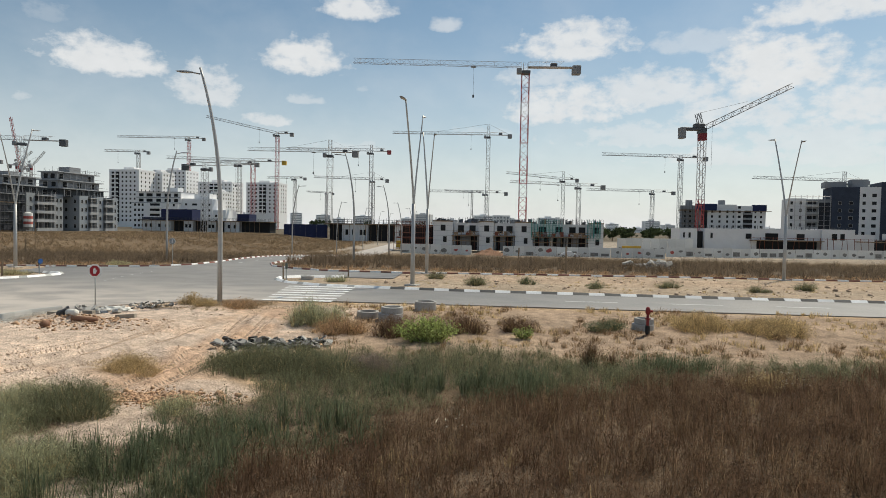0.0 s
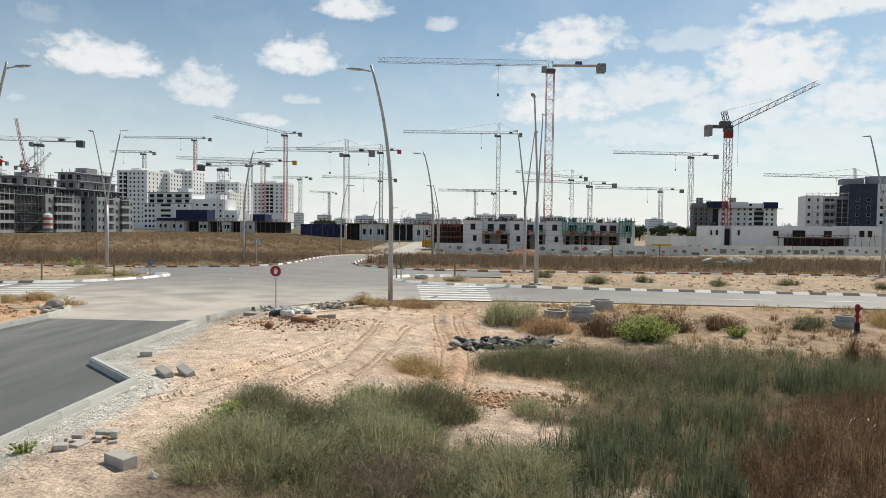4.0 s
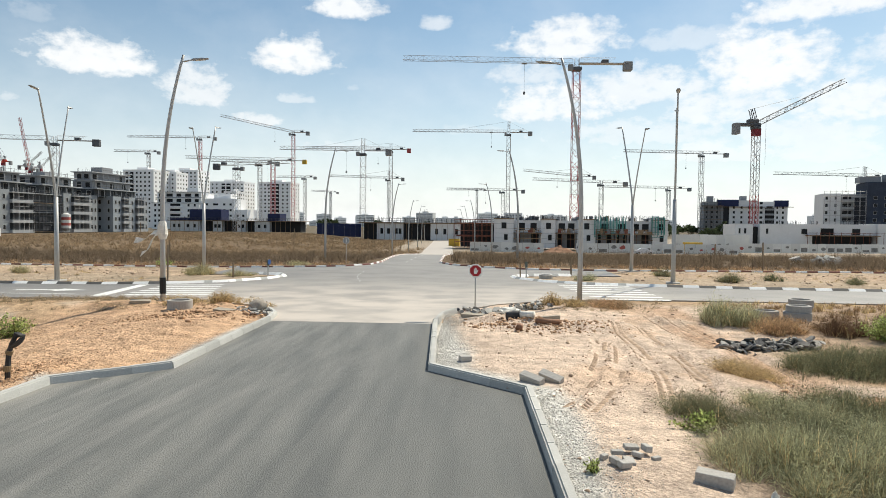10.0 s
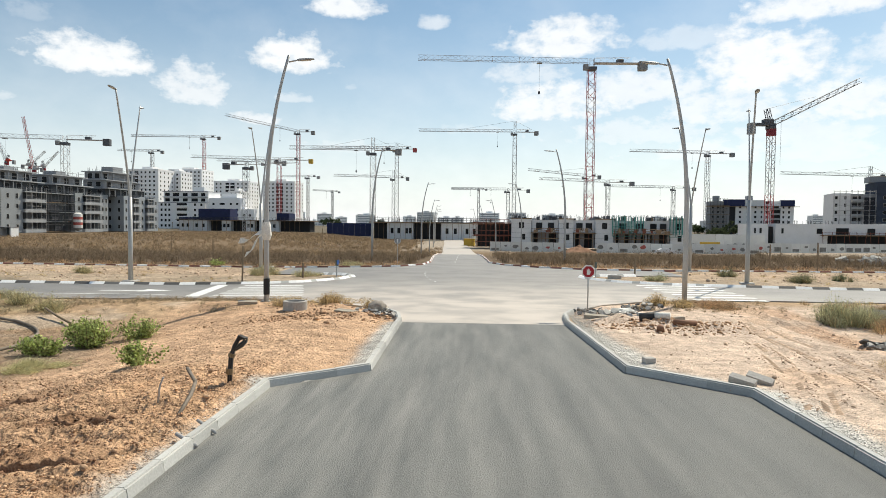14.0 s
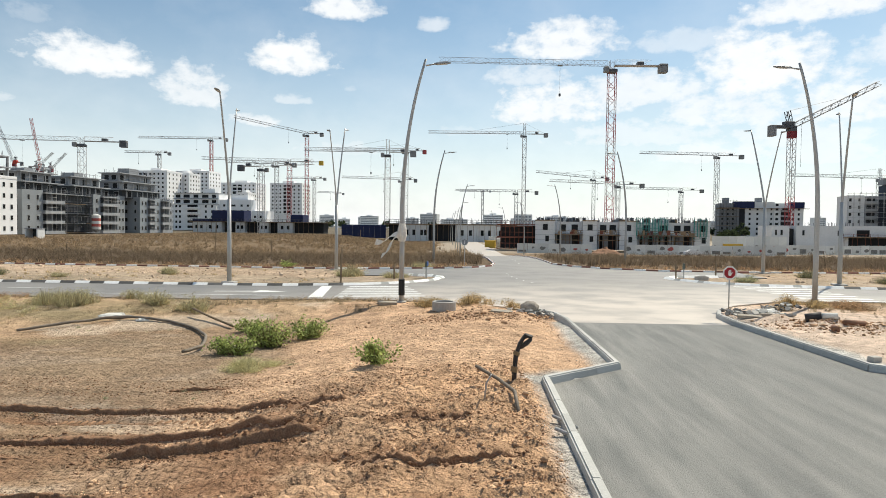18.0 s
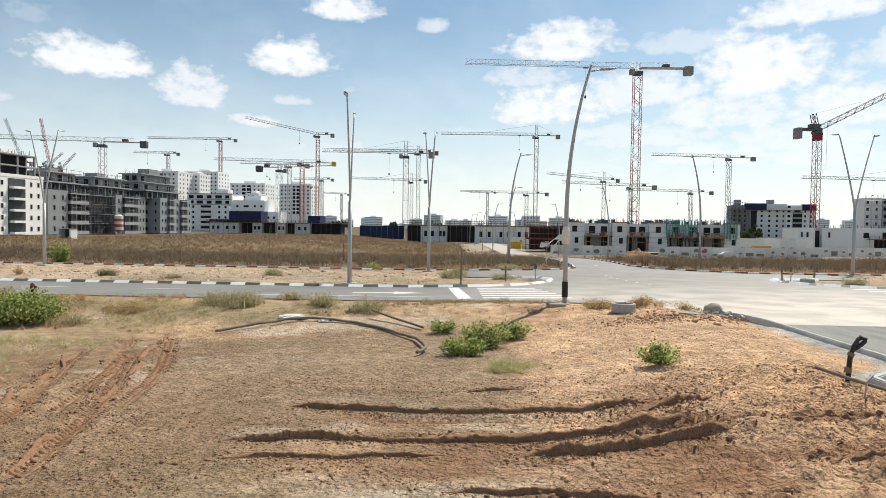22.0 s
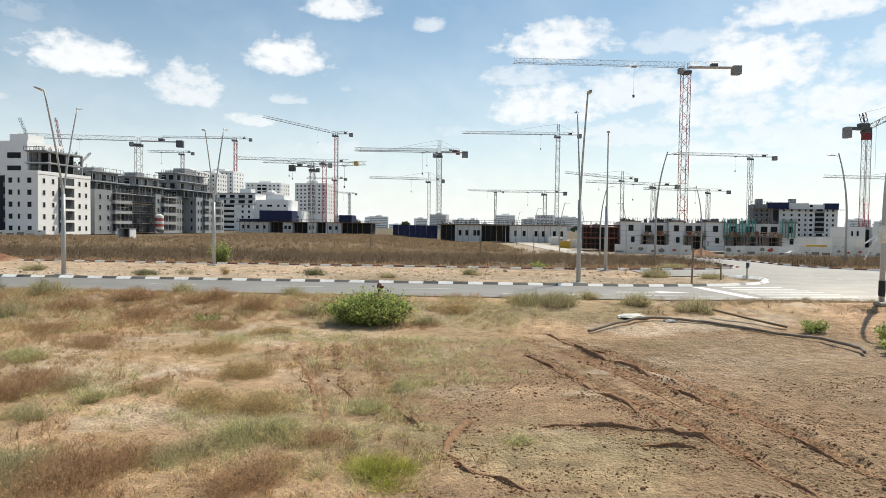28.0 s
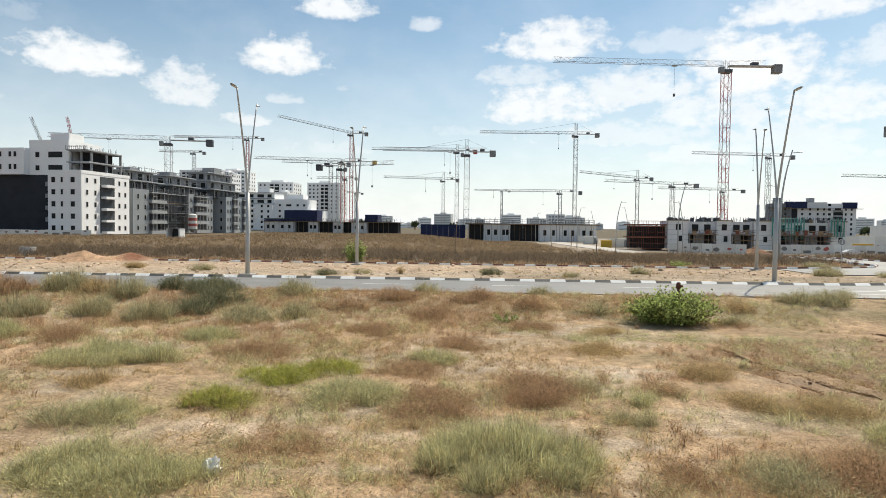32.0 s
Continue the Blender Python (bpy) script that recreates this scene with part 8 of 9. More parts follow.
def sprigs(cx, cy, rad, high, count, rng, size=0.02):
    """Small seed heads and leaflets set through the upper part of a clump."""
    n = int(count.sum())
    idx = np.repeat(np.arange(len(cx)), count)
    a, u = rng.uniform(0, math.tau, n), np.sqrt(rng.random(n))
    R, H = rad[idx], high[idx]
    x, y = cx[idx] + np.cos(a) * u * R, cy[idx] + np.sin(a) * u * R
    z = ground_z(x, y) + H * np.sqrt(np.clip(1.05 - 0.8 * u * u, 0.05, 1)) * rng.uniform(0.35, 1.0, n)
    p = np.stack([x, y, z], -1)
    d1 = rng.normal(0, 1, (n, 3)); d2 = rng.normal(0, 1, (n, 3))
    d1 /= np.linalg.norm(d1, axis=1)[:, None]
    d2 /= np.linalg.norm(d2, axis=1)[:, None]
    s = (size * rng.uniform(0.5, 1.5, n))[:, None]
    thin = rng.random(n)[:, None] < 0.6
    long, wide = np.where(thin, 2.6, 1.0), np.where(thin, 0.16, 0.45)
    co = np.stack([p - d1 * s * long, p + d2 * s * wide, p + d1 * s * long, p - d2 * s * wide], 1).reshape(-1, 3)
    f = np.array([(0, 1, 2), (0, 2, 3)])[None] + 4 * np.arange(n)[:, None, None]
    return co, f.reshape(-1, 3)


def stack(parts):
    co, fs, k = [], [], 0
    for c, f in parts:
        co.append(c)
        fs.append(f + k)
        k += len(c)
    return np.concatenate(co), np.concatenate(fs)


def growth(name, label, material, x, y, rad, high, per, seed, width=0.012, heads=0, head=0.02, **kw):
    rng = np.random.default_rng(seed)
    x, y = np.asarray(x, float), np.asarray(y, float)
    keep = np.minimum(signed(x, y, ASPHALT), signed(x, y, NEW_ASPHALT)) > 0.35
    x, y, rad, high = x[keep], y[keep], np.asarray(rad)[keep], np.asarray(high)[keep]
    cnt = np.maximum(4, (per * rng.uniform(0.6, 1.4, len(x)))).astype(int)
    bits = [blades(x, y, rad, high, cnt, rng, width, **kw)]
    if heads:
        bits.append(sprigs(x, y, rad, high, (cnt * heads).astype(int), rng, head))
    co, f = stack(bits)
    return mesh_np(name, co, f, material, label, "plants", 3)


def scatter(n, x0, x1, y0, y1, seed, want=None):
    r = np.random.default_rng(seed)
    x, y = r.uniform(x0, x1, n), r.uniform(y0, y1, n)
    if want is not None:
        k = r.random(n) < want(x, y)
        x, y = x[k], y[k]
    return x, y, r


# the weedy field east of the track
def east(x, y):
    wob = (fnoise(x * 0.25, y * 0.25, 3) - 0.5) * 3
    left = np.interp(y, (9, 15.8, 16.6, 19.0, 19.8, 22.4, 23.2, 29), (10.5, 10.5, 16.4, 16.6, 14.2, 14.6, 17.0, 17.6))
    return step(-0.4, 0.6, x - left + wob * 0.3) * (1 - step(22.5, 25.0, y + wob)) * (1 - np.clip(bare_patch(x, y), 0, 1))


def spot(x, y, cx, cy, rx, ry, rag=0.7):
    """A ragged patch round a middle."""
    return 1 - step(0.7, 1.1, np.hypot((x - cx) / rx, (y - cy) / ry) + (fnoise(x * 0.8 + cx, y * 0.8 + cy, 3) - 0.5) * rag)


def brown_zone(x, y):
    top = np.interp(x, (18.0, 19.2, 20.5, 23, 26, 30, 42), (9.5, 12.5, 15.6, 17.2, 18.4, 20.8, 22.5))
    return 1 - step(-0.7, 0.7, y - top + (fnoise(x * 0.5 + 3, y * 0.5 + 8, 3) - 0.5) * 3.2)


def green_zone(x, y):
    return np.clip(spot(x, y, 16.9, 12.4, 1.9, 2.2) + spot(x, y, 22.9, 18.5, 3.0, 1.2) + spot(x, y, 30.0, 22.4, 2.0, 1.2) + spot(x, y, 19.2, 14.4, 1.6, 1.6), 0, 1)


def lumpy(x, y, rng, lo, hi):
    return rng.uniform(lo, hi, len(x)) * (0.5 + 1.0 * fnoise(x * 0.8 + 6, y * 0.8, 3))


x, y, r = scatter(7200, 17, 43, 9.5, 25, 1, lambda x, y: east(x, y) * brown_zone(x, y) * (1 - 0.8 * green_zone(x, y)))
growth("dry_weeds", "dense red-brown dry weeds", P_BROWN, x, y, r.uniform(0.16, 0.42, len(x)), lumpy(x, y, r, 0.35, 0.85), 12, 2, 0.0055, heads=4.6, head=0.021, splay=1.8, twist=1.6)
x, y, r = scatter(3000, 17, 43, 9.5, 25, 61, lambda x, y: east(x, y) * brown_zone(x, y) * step(0.46, 0.6, fnoise(x * 0.45 + 33, y * 0.6, 3)))
growth("dry_weeds", "paler brown seeding weeds", leafy("pale brown seed weeds", (0.25, 0.17, 0.10), (0.33, 0.25, 0.15)), x, y, r.uniform(0.14, 0.3, len(x)), lumpy(x, y, r, 0.4, 0.9), 10, 62, 0.005, heads=3.0, head=0.018, splay=1.8, twist=1.6)
x, y, r = scatter(9000, 9.5, 43, 9.5, 25, 3, lambda x, y: east(x, y) * (1 - brown_zone(x, y)) * (1 - 0.75 * green_zone(x, y)) * (0.35 + 0.65 * step(0.32, 0.5, fnoise(x * 0.35 + 50, y * 0.35, 3))))
growth("green_weeds", "low grey-green weeds", P_OLIVE, x, y, r.uniform(0.2, 0.42, len(x)), lumpy(x, y, r, 0.25, 0.65), 20, 4, 0.005, heads=2.2, head=0.021, splay=1.8, twist=1.5)
x, y, r = scatter(3600, 14, 34, 9.5, 25, 5, lambda x, y: east(x, y) * green_zone(x, y))
growth("green_weeds", "tall deep green upright weeds", P_DEEP, x, y, r.uniform(0.2, 0.4, len(x)), lumpy(x, y, r, 0.5, 0.95), 28, 6, 0.006, heads=1.6, head=0.02, splay=1.4, twist=0.9)
x, y, r = scatter(900, 14, 43, 9.5, 26, 7, lambda x, y: east(x, y) * np.clip(0.2 * step(0.5, 0.62, fnoise(x * 0.5 + 19, y * 0.5, 3)) + spot(x, y, 21.6, 12.0, 1.5, 1.2) + spot(x, y, 31.9, 20.0, 1.3, 0.8), 0, 1))
growth("straw_tufts", "pale straw tufts among weeds", P_STRAW, x, y, r.uniform(0.12, 0.28, len(x)), r.uniform(0.35, 0.65, len(x)), 26, 8, 0.004, heads=1.6, head=0.011)
x, y, r = scatter(1500, 16, 60, 23.5, 34, 9, lambda x, y: 0.9 * step(0.44, 0.56, fnoise(x * 0.3 + 2, y * 0.3, 3)))
growth("dry_weeds", "dry brown weeds beside the street", leafy("dry verge weeds", (0.26, 0.17, 0.10), (0.36, 0.26, 0.15)), x, y, r.uniform(0.15, 0.4, len(x)), r.uniform(0.12, 0.4, len(x)), 30, 10, 0.008, heads=1.0)
x, y, r = scatter(1100, 16, 60, 25.5, 34.3, 11, lambda x, y: step(0.42, 0.58, fnoise(x * 0.3 + 22, y * 0.5, 3)))
growth("straw_tufts", "straw and olive tufts beside the street", P_STRAW, x, y, r.uniform(0.15, 0.35, len(x)), r.uniform(0.15, 0.4, len(x)), 30, 12, 0.008)


# the sparse field to the west
def west(x, y):
    return 1 - step(-34, -29, x + (fnoise(x * 0.2, y * 0.2, 3) - 0.5) * 9)


x, y, r = scatter(14000, -84, -26, 7.5, 33.2, 21, lambda x, y: west(x, y) * (0.35 + 0.65 * step(18, 26, y)) * step(0.38, 0.52, fnoise(x * 0.22 + 1, y * 0.3, 3)))
growth("dry_weeds", "low red-brown dry weeds on cracked soil", W_BROWN, x, y, r.uniform(0.15, 0.42, len(x)), r.uniform(0.08, 0.36, len(x)), 20, 22, 0.006, heads=2.8, head=0.019, splay=1.7, twist=1.5)
x, y, r = scatter(10000, -84, -27, 7.5, 33.2, 23, lambda x, y: west(x, y) * step(0.38, 0.55, fnoise(x * 0.18 + 40, y * 0.3, 3)))
growth("straw_tufts", "low straw-coloured tufts on dry soil", P_STRAW, x, y, r.uniform(0.15, 0.4, len(x)), r.uniform(0.06, 0.24, len(x)), 20, 24, 0.006, heads=2.2, head=0.016, splay=1.7, twist=1.5)
x, y, r = scatter(8000, -84, -28, 7.5, 33.2, 25, lambda x, y: west(x, y) * step(0.44, 0.58, fnoise(x * 0.2 + 70, y * 0.35, 3)))
growth("green_weeds", "low grey-green tufts on dry soil", W_OLIVE, x, y, r.uniform(0.2, 0.5, len(x)), r.uniform(0.08, 0.3, len(x)), 28, 26, 0.006, heads=2.0, head=0.018, splay=1.6, twist=1.4)
x, y, r = scatter(900, -40, -13, 8, 31, 27, lambda x, y: 0.7 * step(0.58, 0.68, fnoise(x * 0.25 + 7, y * 0.3 + 5, 3)))
growth("green_weeds", "faint green sprouts on mud", E_OLIVE, x, y, r.uniform(0.1, 0.3, len(x)), r.uniform(0.04, 0.14, len(x)), 30, 28, 0.007)
x, y, r = scatter(1300, -30, -4.5, 29.2, 33.4, 29, lambda x, y: 0.08 + 0.8 * step(0.48, 0.6, fnoise(x * 0.4 + 3, y * 0.8, 3)))
growth("dry_weeds", "dry tufts along the street edge", P_VERGE, x, y, r.uniform(0.15, 0.38, len(x)), r.uniform(0.08, 0.3, len(x)), 24, 30, 0.006, heads=1.6, splay=1.8, twist=1.4)
x, y, r = scatter(330, 7, 14, 30.2, 34, 31, lambda x, y: 0.1 + 0.9 * step(0.46, 0.6, fnoise(x * 0.6, y * 0.8, 3)))
growth("dry_weeds", "dry tufts round the lamp foot", P_VERGE, x, y, r.uniform(0.15, 0.35, len(x)), r.uniform(0.08, 0.3, len(x)), 24, 32, 0.006, heads=1.6, splay=1.8, twist=1.4)
x, y, r = scatter(1500, -95, 80, 42.2, 58, 33, lambda x, y: np.where(x > -42, 0.85, 0.4) * step(0.46, 0.58, fnoise(x * 0.3, y * 0.5, 3)) * ((x < -17) | (x > 15)))
growth("dry_weeds", "low dry weeds on the sandy median", P_STRAW, x, y, r.uniform(0.15, 0.4, len(x)), r.uniform(0.08, 0.25, len(x)), 22, 34, 0.012)


# the belt of scrub beyond the median
def belt(x, y):
    edge = 60.5 + (fnoise(x * 0.2, y * 0 + 3, 3) - 0.5) * 3
    road = (x < -6.5) | (x > 2.0)
    return road * step(0, 1.5, y - edge - 1.5 * (np.abs(x + 2.5) < 14)) * np.where(x < 0, 1.0, 1 - step(96, 112, y))


x, y, r = scatter(5600, -150, 125, 60, 84, 41, belt)
growth("scrub", "belt of tall dark dry scrub", P_SCRUB, x, y, r.uniform(0.5, 1.0, len(x)), r.uniform(0.8, 1.5, len(x)) * np.where(x < 0, 0.78, 1.0) * (0.45 + 0.9 * fnoise(x * 0.25, y * 0.25, 3)), 20, 42, 0.018, heads=2.2, head=0.05, splay=1.7, twist=1.5)
x, y, r = scatter(11000, -190, 140, 82, 170, 43, lambda x, y: belt(x, y) * (0.55 + 0.45 * step(0.42, 0.55, fnoise(x * 0.06, y * 0.06, 3))))
growth("scrub", "dry brown scrub on the far field", leafy("brown field scrub", (0.27, 0.195, 0.122), (0.36, 0.27, 0.165)), x, y, r.uniform(0.6, 1.3, len(x)), r.uniform(0.35, 0.9, len(x)), 14, 44, 0.035, heads=1.2, head=0.06, splay=1.7, twist=1.4)
x, y, r = scatter(5200, -120, -8, 165, 262, 47, lambda x, y: step(-14 - (y - 165) * 0.05, -20 - (y - 165) * 0.05, x) * (0.35 + 0.65 * step(0.4, 0.55, fnoise(x * 0.05, y * 0.05, 3))))
growth("scrub", "straw-brown grass on the far field", leafy("brown field scrub", (0.27, 0.195, 0.122), (0.36, 0.27, 0.165)), x, y, r.uniform(0.8, 1.8, len(x)), r.uniform(0.35, 0.9, len(x)), 12, 48, 0.09, heads=0.6, head=0.13, splay=1.5)
x, y, r = scatter(1600, -100, 100, 59.6, 64, 45, lambda x, y: ((x < -8) | (x > 4)) * 1.0)
growth("dry_weeds", "dry brown tufts along the far kerb", W_BROWN, x, y, r.uniform(0.2, 0.5, len(x)), r.uniform(0.15, 0.45, len(x)), 24, 46, 0.014, heads=0.8, head=0.03, twist=1.2)

# single tussocks and shrubs: place, radius, height, kind
KINDS = {"olive": (P_OLIVE, "grey-green tussock of fine upright stalks"), "deep": (P_DEEP, "dark green spreading low shrub"), "brown": (P_BROWN, "dry red-brown shrub with seed heads"),
         "straw": (P_STRAW, "pale dry straw-coloured grass tussock"), "lime": (P_LIME, "bright yellow-green tussock of grass"), "dead": (P_DEAD, "pinkish grey brush of dead stalks"), "grey": (P_OLIVE, "low dark grey-green cushion of twigs")}
TUSSOCKS = [
    (9.0, 31.6, 0.8, 0.6, "straw"), (10.9, 31.9, 1.0, 0.5, "brown"), (8.2, 32.3, 0.7, 0.7, "straw"), (-9.6, 30.4, 0.9, 0.5, "straw"), (-7.4, 30.2, 0.9, 0.5, "straw"), (-5.6, 29.9, 0.7, 0.4, "straw"),
    (10.0, 11.6, 1.9, 1.0, "olive"), (12.2, 12.6, 1.8, 0.95, "olive"), (10.6, 13.4, 1.6, 0.95, "deep"), (9.4, 14.3, 1.0, 0.75, "deep"), (11.8, 14.6, 1.4, 0.8, "olive"), (12.9, 11.2, 1.2, 0.7, "dead"), (13.0, 15.7, 1.5, 0.9, "deep"), (11.3, 16.2, 0.9, 0.5, "olive"),
    (14.6, 11.4, 1.6, 0.85, "olive"), (15.4, 16.0, 0.8, 0.4, "olive"), (14.9, 21.3, 1.0, 0.75, "deep"), (16.0, 20.9, 1.3, 0.95, "deep"), (17.3, 20.7, 1.4, 1.0, "deep"), (18.5, 20.5, 1.3, 0.95, "olive"), (19.8, 20.9, 1.2, 0.8, "dead"), (12.3, 19.6, 1.1, 0.55, "straw"),
    (-44.9, 10.2, 2.1, 0.85, "olive"), (-51.5, 13.4, 1.0, 0.5, "lime"), (-50.9, 16.2, 1.3, 0.5, "lime"), (-49.6, 17.2, 1.0, 0.5, "lime"), (-48.4, 14.2, 1.6, 0.5, "olive"),
    (-57.2, 18.2, 1.9, 0.7, "olive"), (-55.4, 18.2, 1.2, 0.6, "olive"), (-55.5, 15.2, 0.8, 0.4, "straw"), (-53.6, 12.6, 1.1, 0.5, "olive"), (-51.2, 9.2, 1.6, 0.5, "olive"),
    (-46.6, 19.0, 1.0, 0.5, "olive"), (-46.3, 14.2, 1.0, 0.4, "brown"), (-43.7, 15.3, 1.3, 0.5, "brown"), (-41.4, 13.9, 0.6, 0.45, "olive"), (-58.5, 12.5, 1.2, 0.7, "olive"),
    (-59.1, 32.0, 1.8, 0.9, "deep"), (-62.8, 30.4, 1.2, 1.1, "olive"), (-54.6, 31.8, 1.1, 0.9, "olive"), (-67.0, 32.0, 1.6, 1.2, "olive"), (-64.8, 31.5, 1.0, 1.0, "straw"),
    (-65.9, 27.0, 1.5, 1.0, "olive"), (-62.7, 27.0, 1.3, 0.9, "olive"), (-59.6, 26.4, 1.4, 0.9, "olive"), (-58.2, 27.6, 1.2, 0.8, "deep"), (-55.2, 26.2, 1.3, 0.8, "olive"), (-53.2, 27.4, 1.0, 0.7, "olive"),
    (-57.4, 29.2, 1.3, 0.9, "deep"), (-61.0, 32.2, 1.2, 0.9, "deep"), (-51.0, 28.6, 0.9, 0.6, "brown"), (-49.2, 30.8, 1.2, 0.6, "brown"), (-45.2, 30.6, 1.2, 0.6, "brown"), (-42.5, 29.6, 1.0, 0.5, "brown"), (-39.6, 28.6, 0.8, 0.5, "olive"),
    (-69.5, 30.5, 1.6, 1.3, "brown"), (-71.5, 28.0, 1.6, 1.2, "olive"), (-74.5, 30.5, 1.8, 1.2, "brown"), (-63.5, 22.0, 1.6, 0.8, "olive"), (-60.3, 21.6, 1.3, 0.6, "brown"), (-33.0, 29.6, 1.0, 0.5, "straw"), (-33.9, 27.0, 0.8, 0.4, "olive"),
    (-27.4, 31.0, 1.2, 0.85, "olive"), (-23.6, 31.2, 0.9, 0.8, "olive"), (-28.9, 31.3, 1.0, 0.7, "olive"), (-21.0, 29.9, 0.9, 0.85, "olive"), (-14.5, 19.9, 1.0, 0.45, "olive"),
    (-25.4, 33.0, 0.7, 0.5, "olive"), (-47.6, 33.2, 0.8, 0.7, "olive"), (-41.6, 33.0, 0.7, 0.5, "olive"), (-34.5, 14.0, 0.7, 0.35, "olive"), (-33.6, 16.4, 0.8, 0.35, "olive"),
    (-31.0, 12.2, 0.6, 0.3, "olive"), (-36.5, 12.0, 1.2, 0.5, "olive"), (-39.0, 10.2, 1.2, 0.6, "brown"), (-33.4, 10.0, 0.9, 0.4, "lime"), (-38.6, 17.4, 1.0, 0.5, "straw"),
    (15.6, 29.2, 1.6, 1.3, "olive"), (17.0, 27.8, 1.2, 1.0, "brown"), (19.5, 27.4, 1.2, 0.9, "brown"), (22.4, 28.2, 1.0, 1.0, "brown"), (24.8, 28.6, 0.9, 0.8, "brown"), (27.1, 22.6, 0.7, 1.35, "brown"),
    (31.9, 20.2, 1.0, 0.7, "straw"), (33.0, 29.6, 1.6, 0.8, "straw"), (36.0, 29.5, 1.8, 0.7, "straw"), (28.6, 29.0, 0.9, 0.6, "deep"),
    (-40.2, 9.5, 1.2, 0.5, "grey"), (-41.9, 12.8, 0.6, 0.45, "grey"), (-42.6, 15.1, 0.6, 0.45, "grey"), (-54.2, 12.1, 1.0, 0.5, "grey"), (-43.9, 14.5, 1.1, 0.5, "brown"), (-40.6, 15.4, 0.7, 0.4, "brown"), (-37.3, 13.7, 1.1, 0.45, "straw"),
    (-38.9, 9.2, 1.2, 0.45, "brown"), (-41.5, 9.7, 0.9, 0.4, "brown"), (-46.4, 12.9, 1.0, 0.45, "brown"), (-49.3, 10.9, 1.0, 0.25, "brown"), (-52.4, 9.6, 1.4, 0.55, "olive"), (-36.0, 9.6, 1.1, 0.4, "brown"), (-37.4, 10.7, 0.9, 0.35, "grey"),
    (-35.2, 11.7, 0.7, 0.3, "brown"), (-38.5, 14.3, 1.0, 0.35, "straw"), (-58.6, 14.6, 1.2, 0.6, "grey"), (-47.4, 17.4, 1.1, 0.35, "brown"), (-52.6, 19.6, 1.3, 0.4, "brown"), (-45.6, 21.5, 1.2, 0.4, "brown"), (-41.0, 21.0, 1.0, 0.35, "straw"),
    (-49.5, 24.0, 1.3, 0.45, "brown"), (-43.0, 25.4, 1.2, 0.45, "brown"), (-55.4, 22.4, 1.4, 0.5, "olive"), (-39.9, 24.4, 0.9, 0.4, "straw"), (-47.2, 27.6, 1.1, 0.5, "brown"),
    (-55.6, 44.4, 0.9, 0.6, "deep"), (-53.4, 45.9, 0.7, 0.6, "olive"), (-50.4, 46.3, 0.5, 0.6, "straw"), (-43.6, 46.6, 0.9, 0.7, "deep"), (-38, 45.5, 0.7, 0.5, "olive"), (-31.6, 49.8, 0.9, 0.9, "olive"),
    (-17.0, 49.5, 1.3, 1.1, "olive"), (-13.2, 47.9, 1.0, 0.7, "olive"), (-12.3, 60.2, 1.2, 0.7, "olive"), (12.5, 47.0, 0.9, 0.7, "olive"), (22.6, 47.0, 1.0, 0.9, "olive"), (26.6, 48.8, 0.8, 0.7, "deep"),
    (31.4, 46.8, 0.9, 0.7, "olive"), (37.0, 48.4, 0.9, 0.7, "olive"), (42.5, 46.6, 0.8, 0.6, "olive"), (47, 49, 0.9, 0.8, "olive"), (19.5, 52, 0.9, 0.8, "olive"), (-66, 47, 1.0, 0.7, "olive"), (-72, 48.5, 1.0, 0.6, "straw"),
]
for k, (x, y, rr, hh, kind) in enumerate(TUSSOCKS):
    rng = np.random.default_rng(900 + k)
    m = max(3, int(9 * rr * rr))
    a, u = rng.uniform(0, math.tau, m), np.sqrt(rng.random(m))
    cx, cy = x + np.cos(a) * u * rr * 0.75, y + np.sin(a) * u * rr * 0.6
    high = hh * (1.05 - 0.55 * u * u) * rng.uniform(0.75, 1.1, m)
    far = y > 26
    if kind == "lime":
        rr *= 1.35
    if far and x < 0 and y < 34:
        rr, high = rr * 1.2, high * 1.2
    cnt = np.full(m, 240 if not far else 90)
    small = np.full(m, rr * 0.5 if rr < 1 else 0.55)
    stuff_ = KINDS[kind][0]
    # lighter, sunlit colours here; plants further east keep cloud-dimmed ones
    if x < 18.5:
        stuff_ = {"olive": W_OLIVE if x < 0 and y < 24 else W_GREY if x < 0 else E_OLIVE, "brown": W_BROWN, "deep": P_OLIVE, "grey": W_GREY if x < 0 else P_OLIVE}.get(kind, stuff_)
    ob = empty("tussock", Matrix(), KINDS[kind][1], "plant", "tussocks and shrubs")
    wide = 0.0048 if not far else 0.011
    grassy = x < 0 and not far and kind in ("olive", "lime")
    if grassy:
        wide, cnt = 0.0045, cnt * 3 // 2
    pieces = [("stalk_mass", stack([blades(cx, cy, small, high, cnt if grassy else cnt * 2 // 3, rng, wide, splay=1.3 if grassy else 1.7, twist=1.3), sprigs(cx, cy, small * 1.3, high, cnt // 2 if grassy else cnt * (5 if far else 3) // 2, rng, 0.019 if not far else 0.03)]), stuff_), ("dry_stalk_mass", blades(cx, cy, small, high * 0.9, cnt // 6, rng, wide, splay=1.5, twist=0.9), P_STRAW)]
    if kind in ("brown", "straw", "deep"):
        pieces.append(("seed_head_mass", sprigs(cx, cy, np.full(m, 0.5), high, cnt // 2, rng, 0.018 if not far else 0.035), stuff_))
    for pn, (co, f), mt in pieces:
        sub = mesh_np(pn, co, f, mt, "", "", 3)
        sub.parent = ob


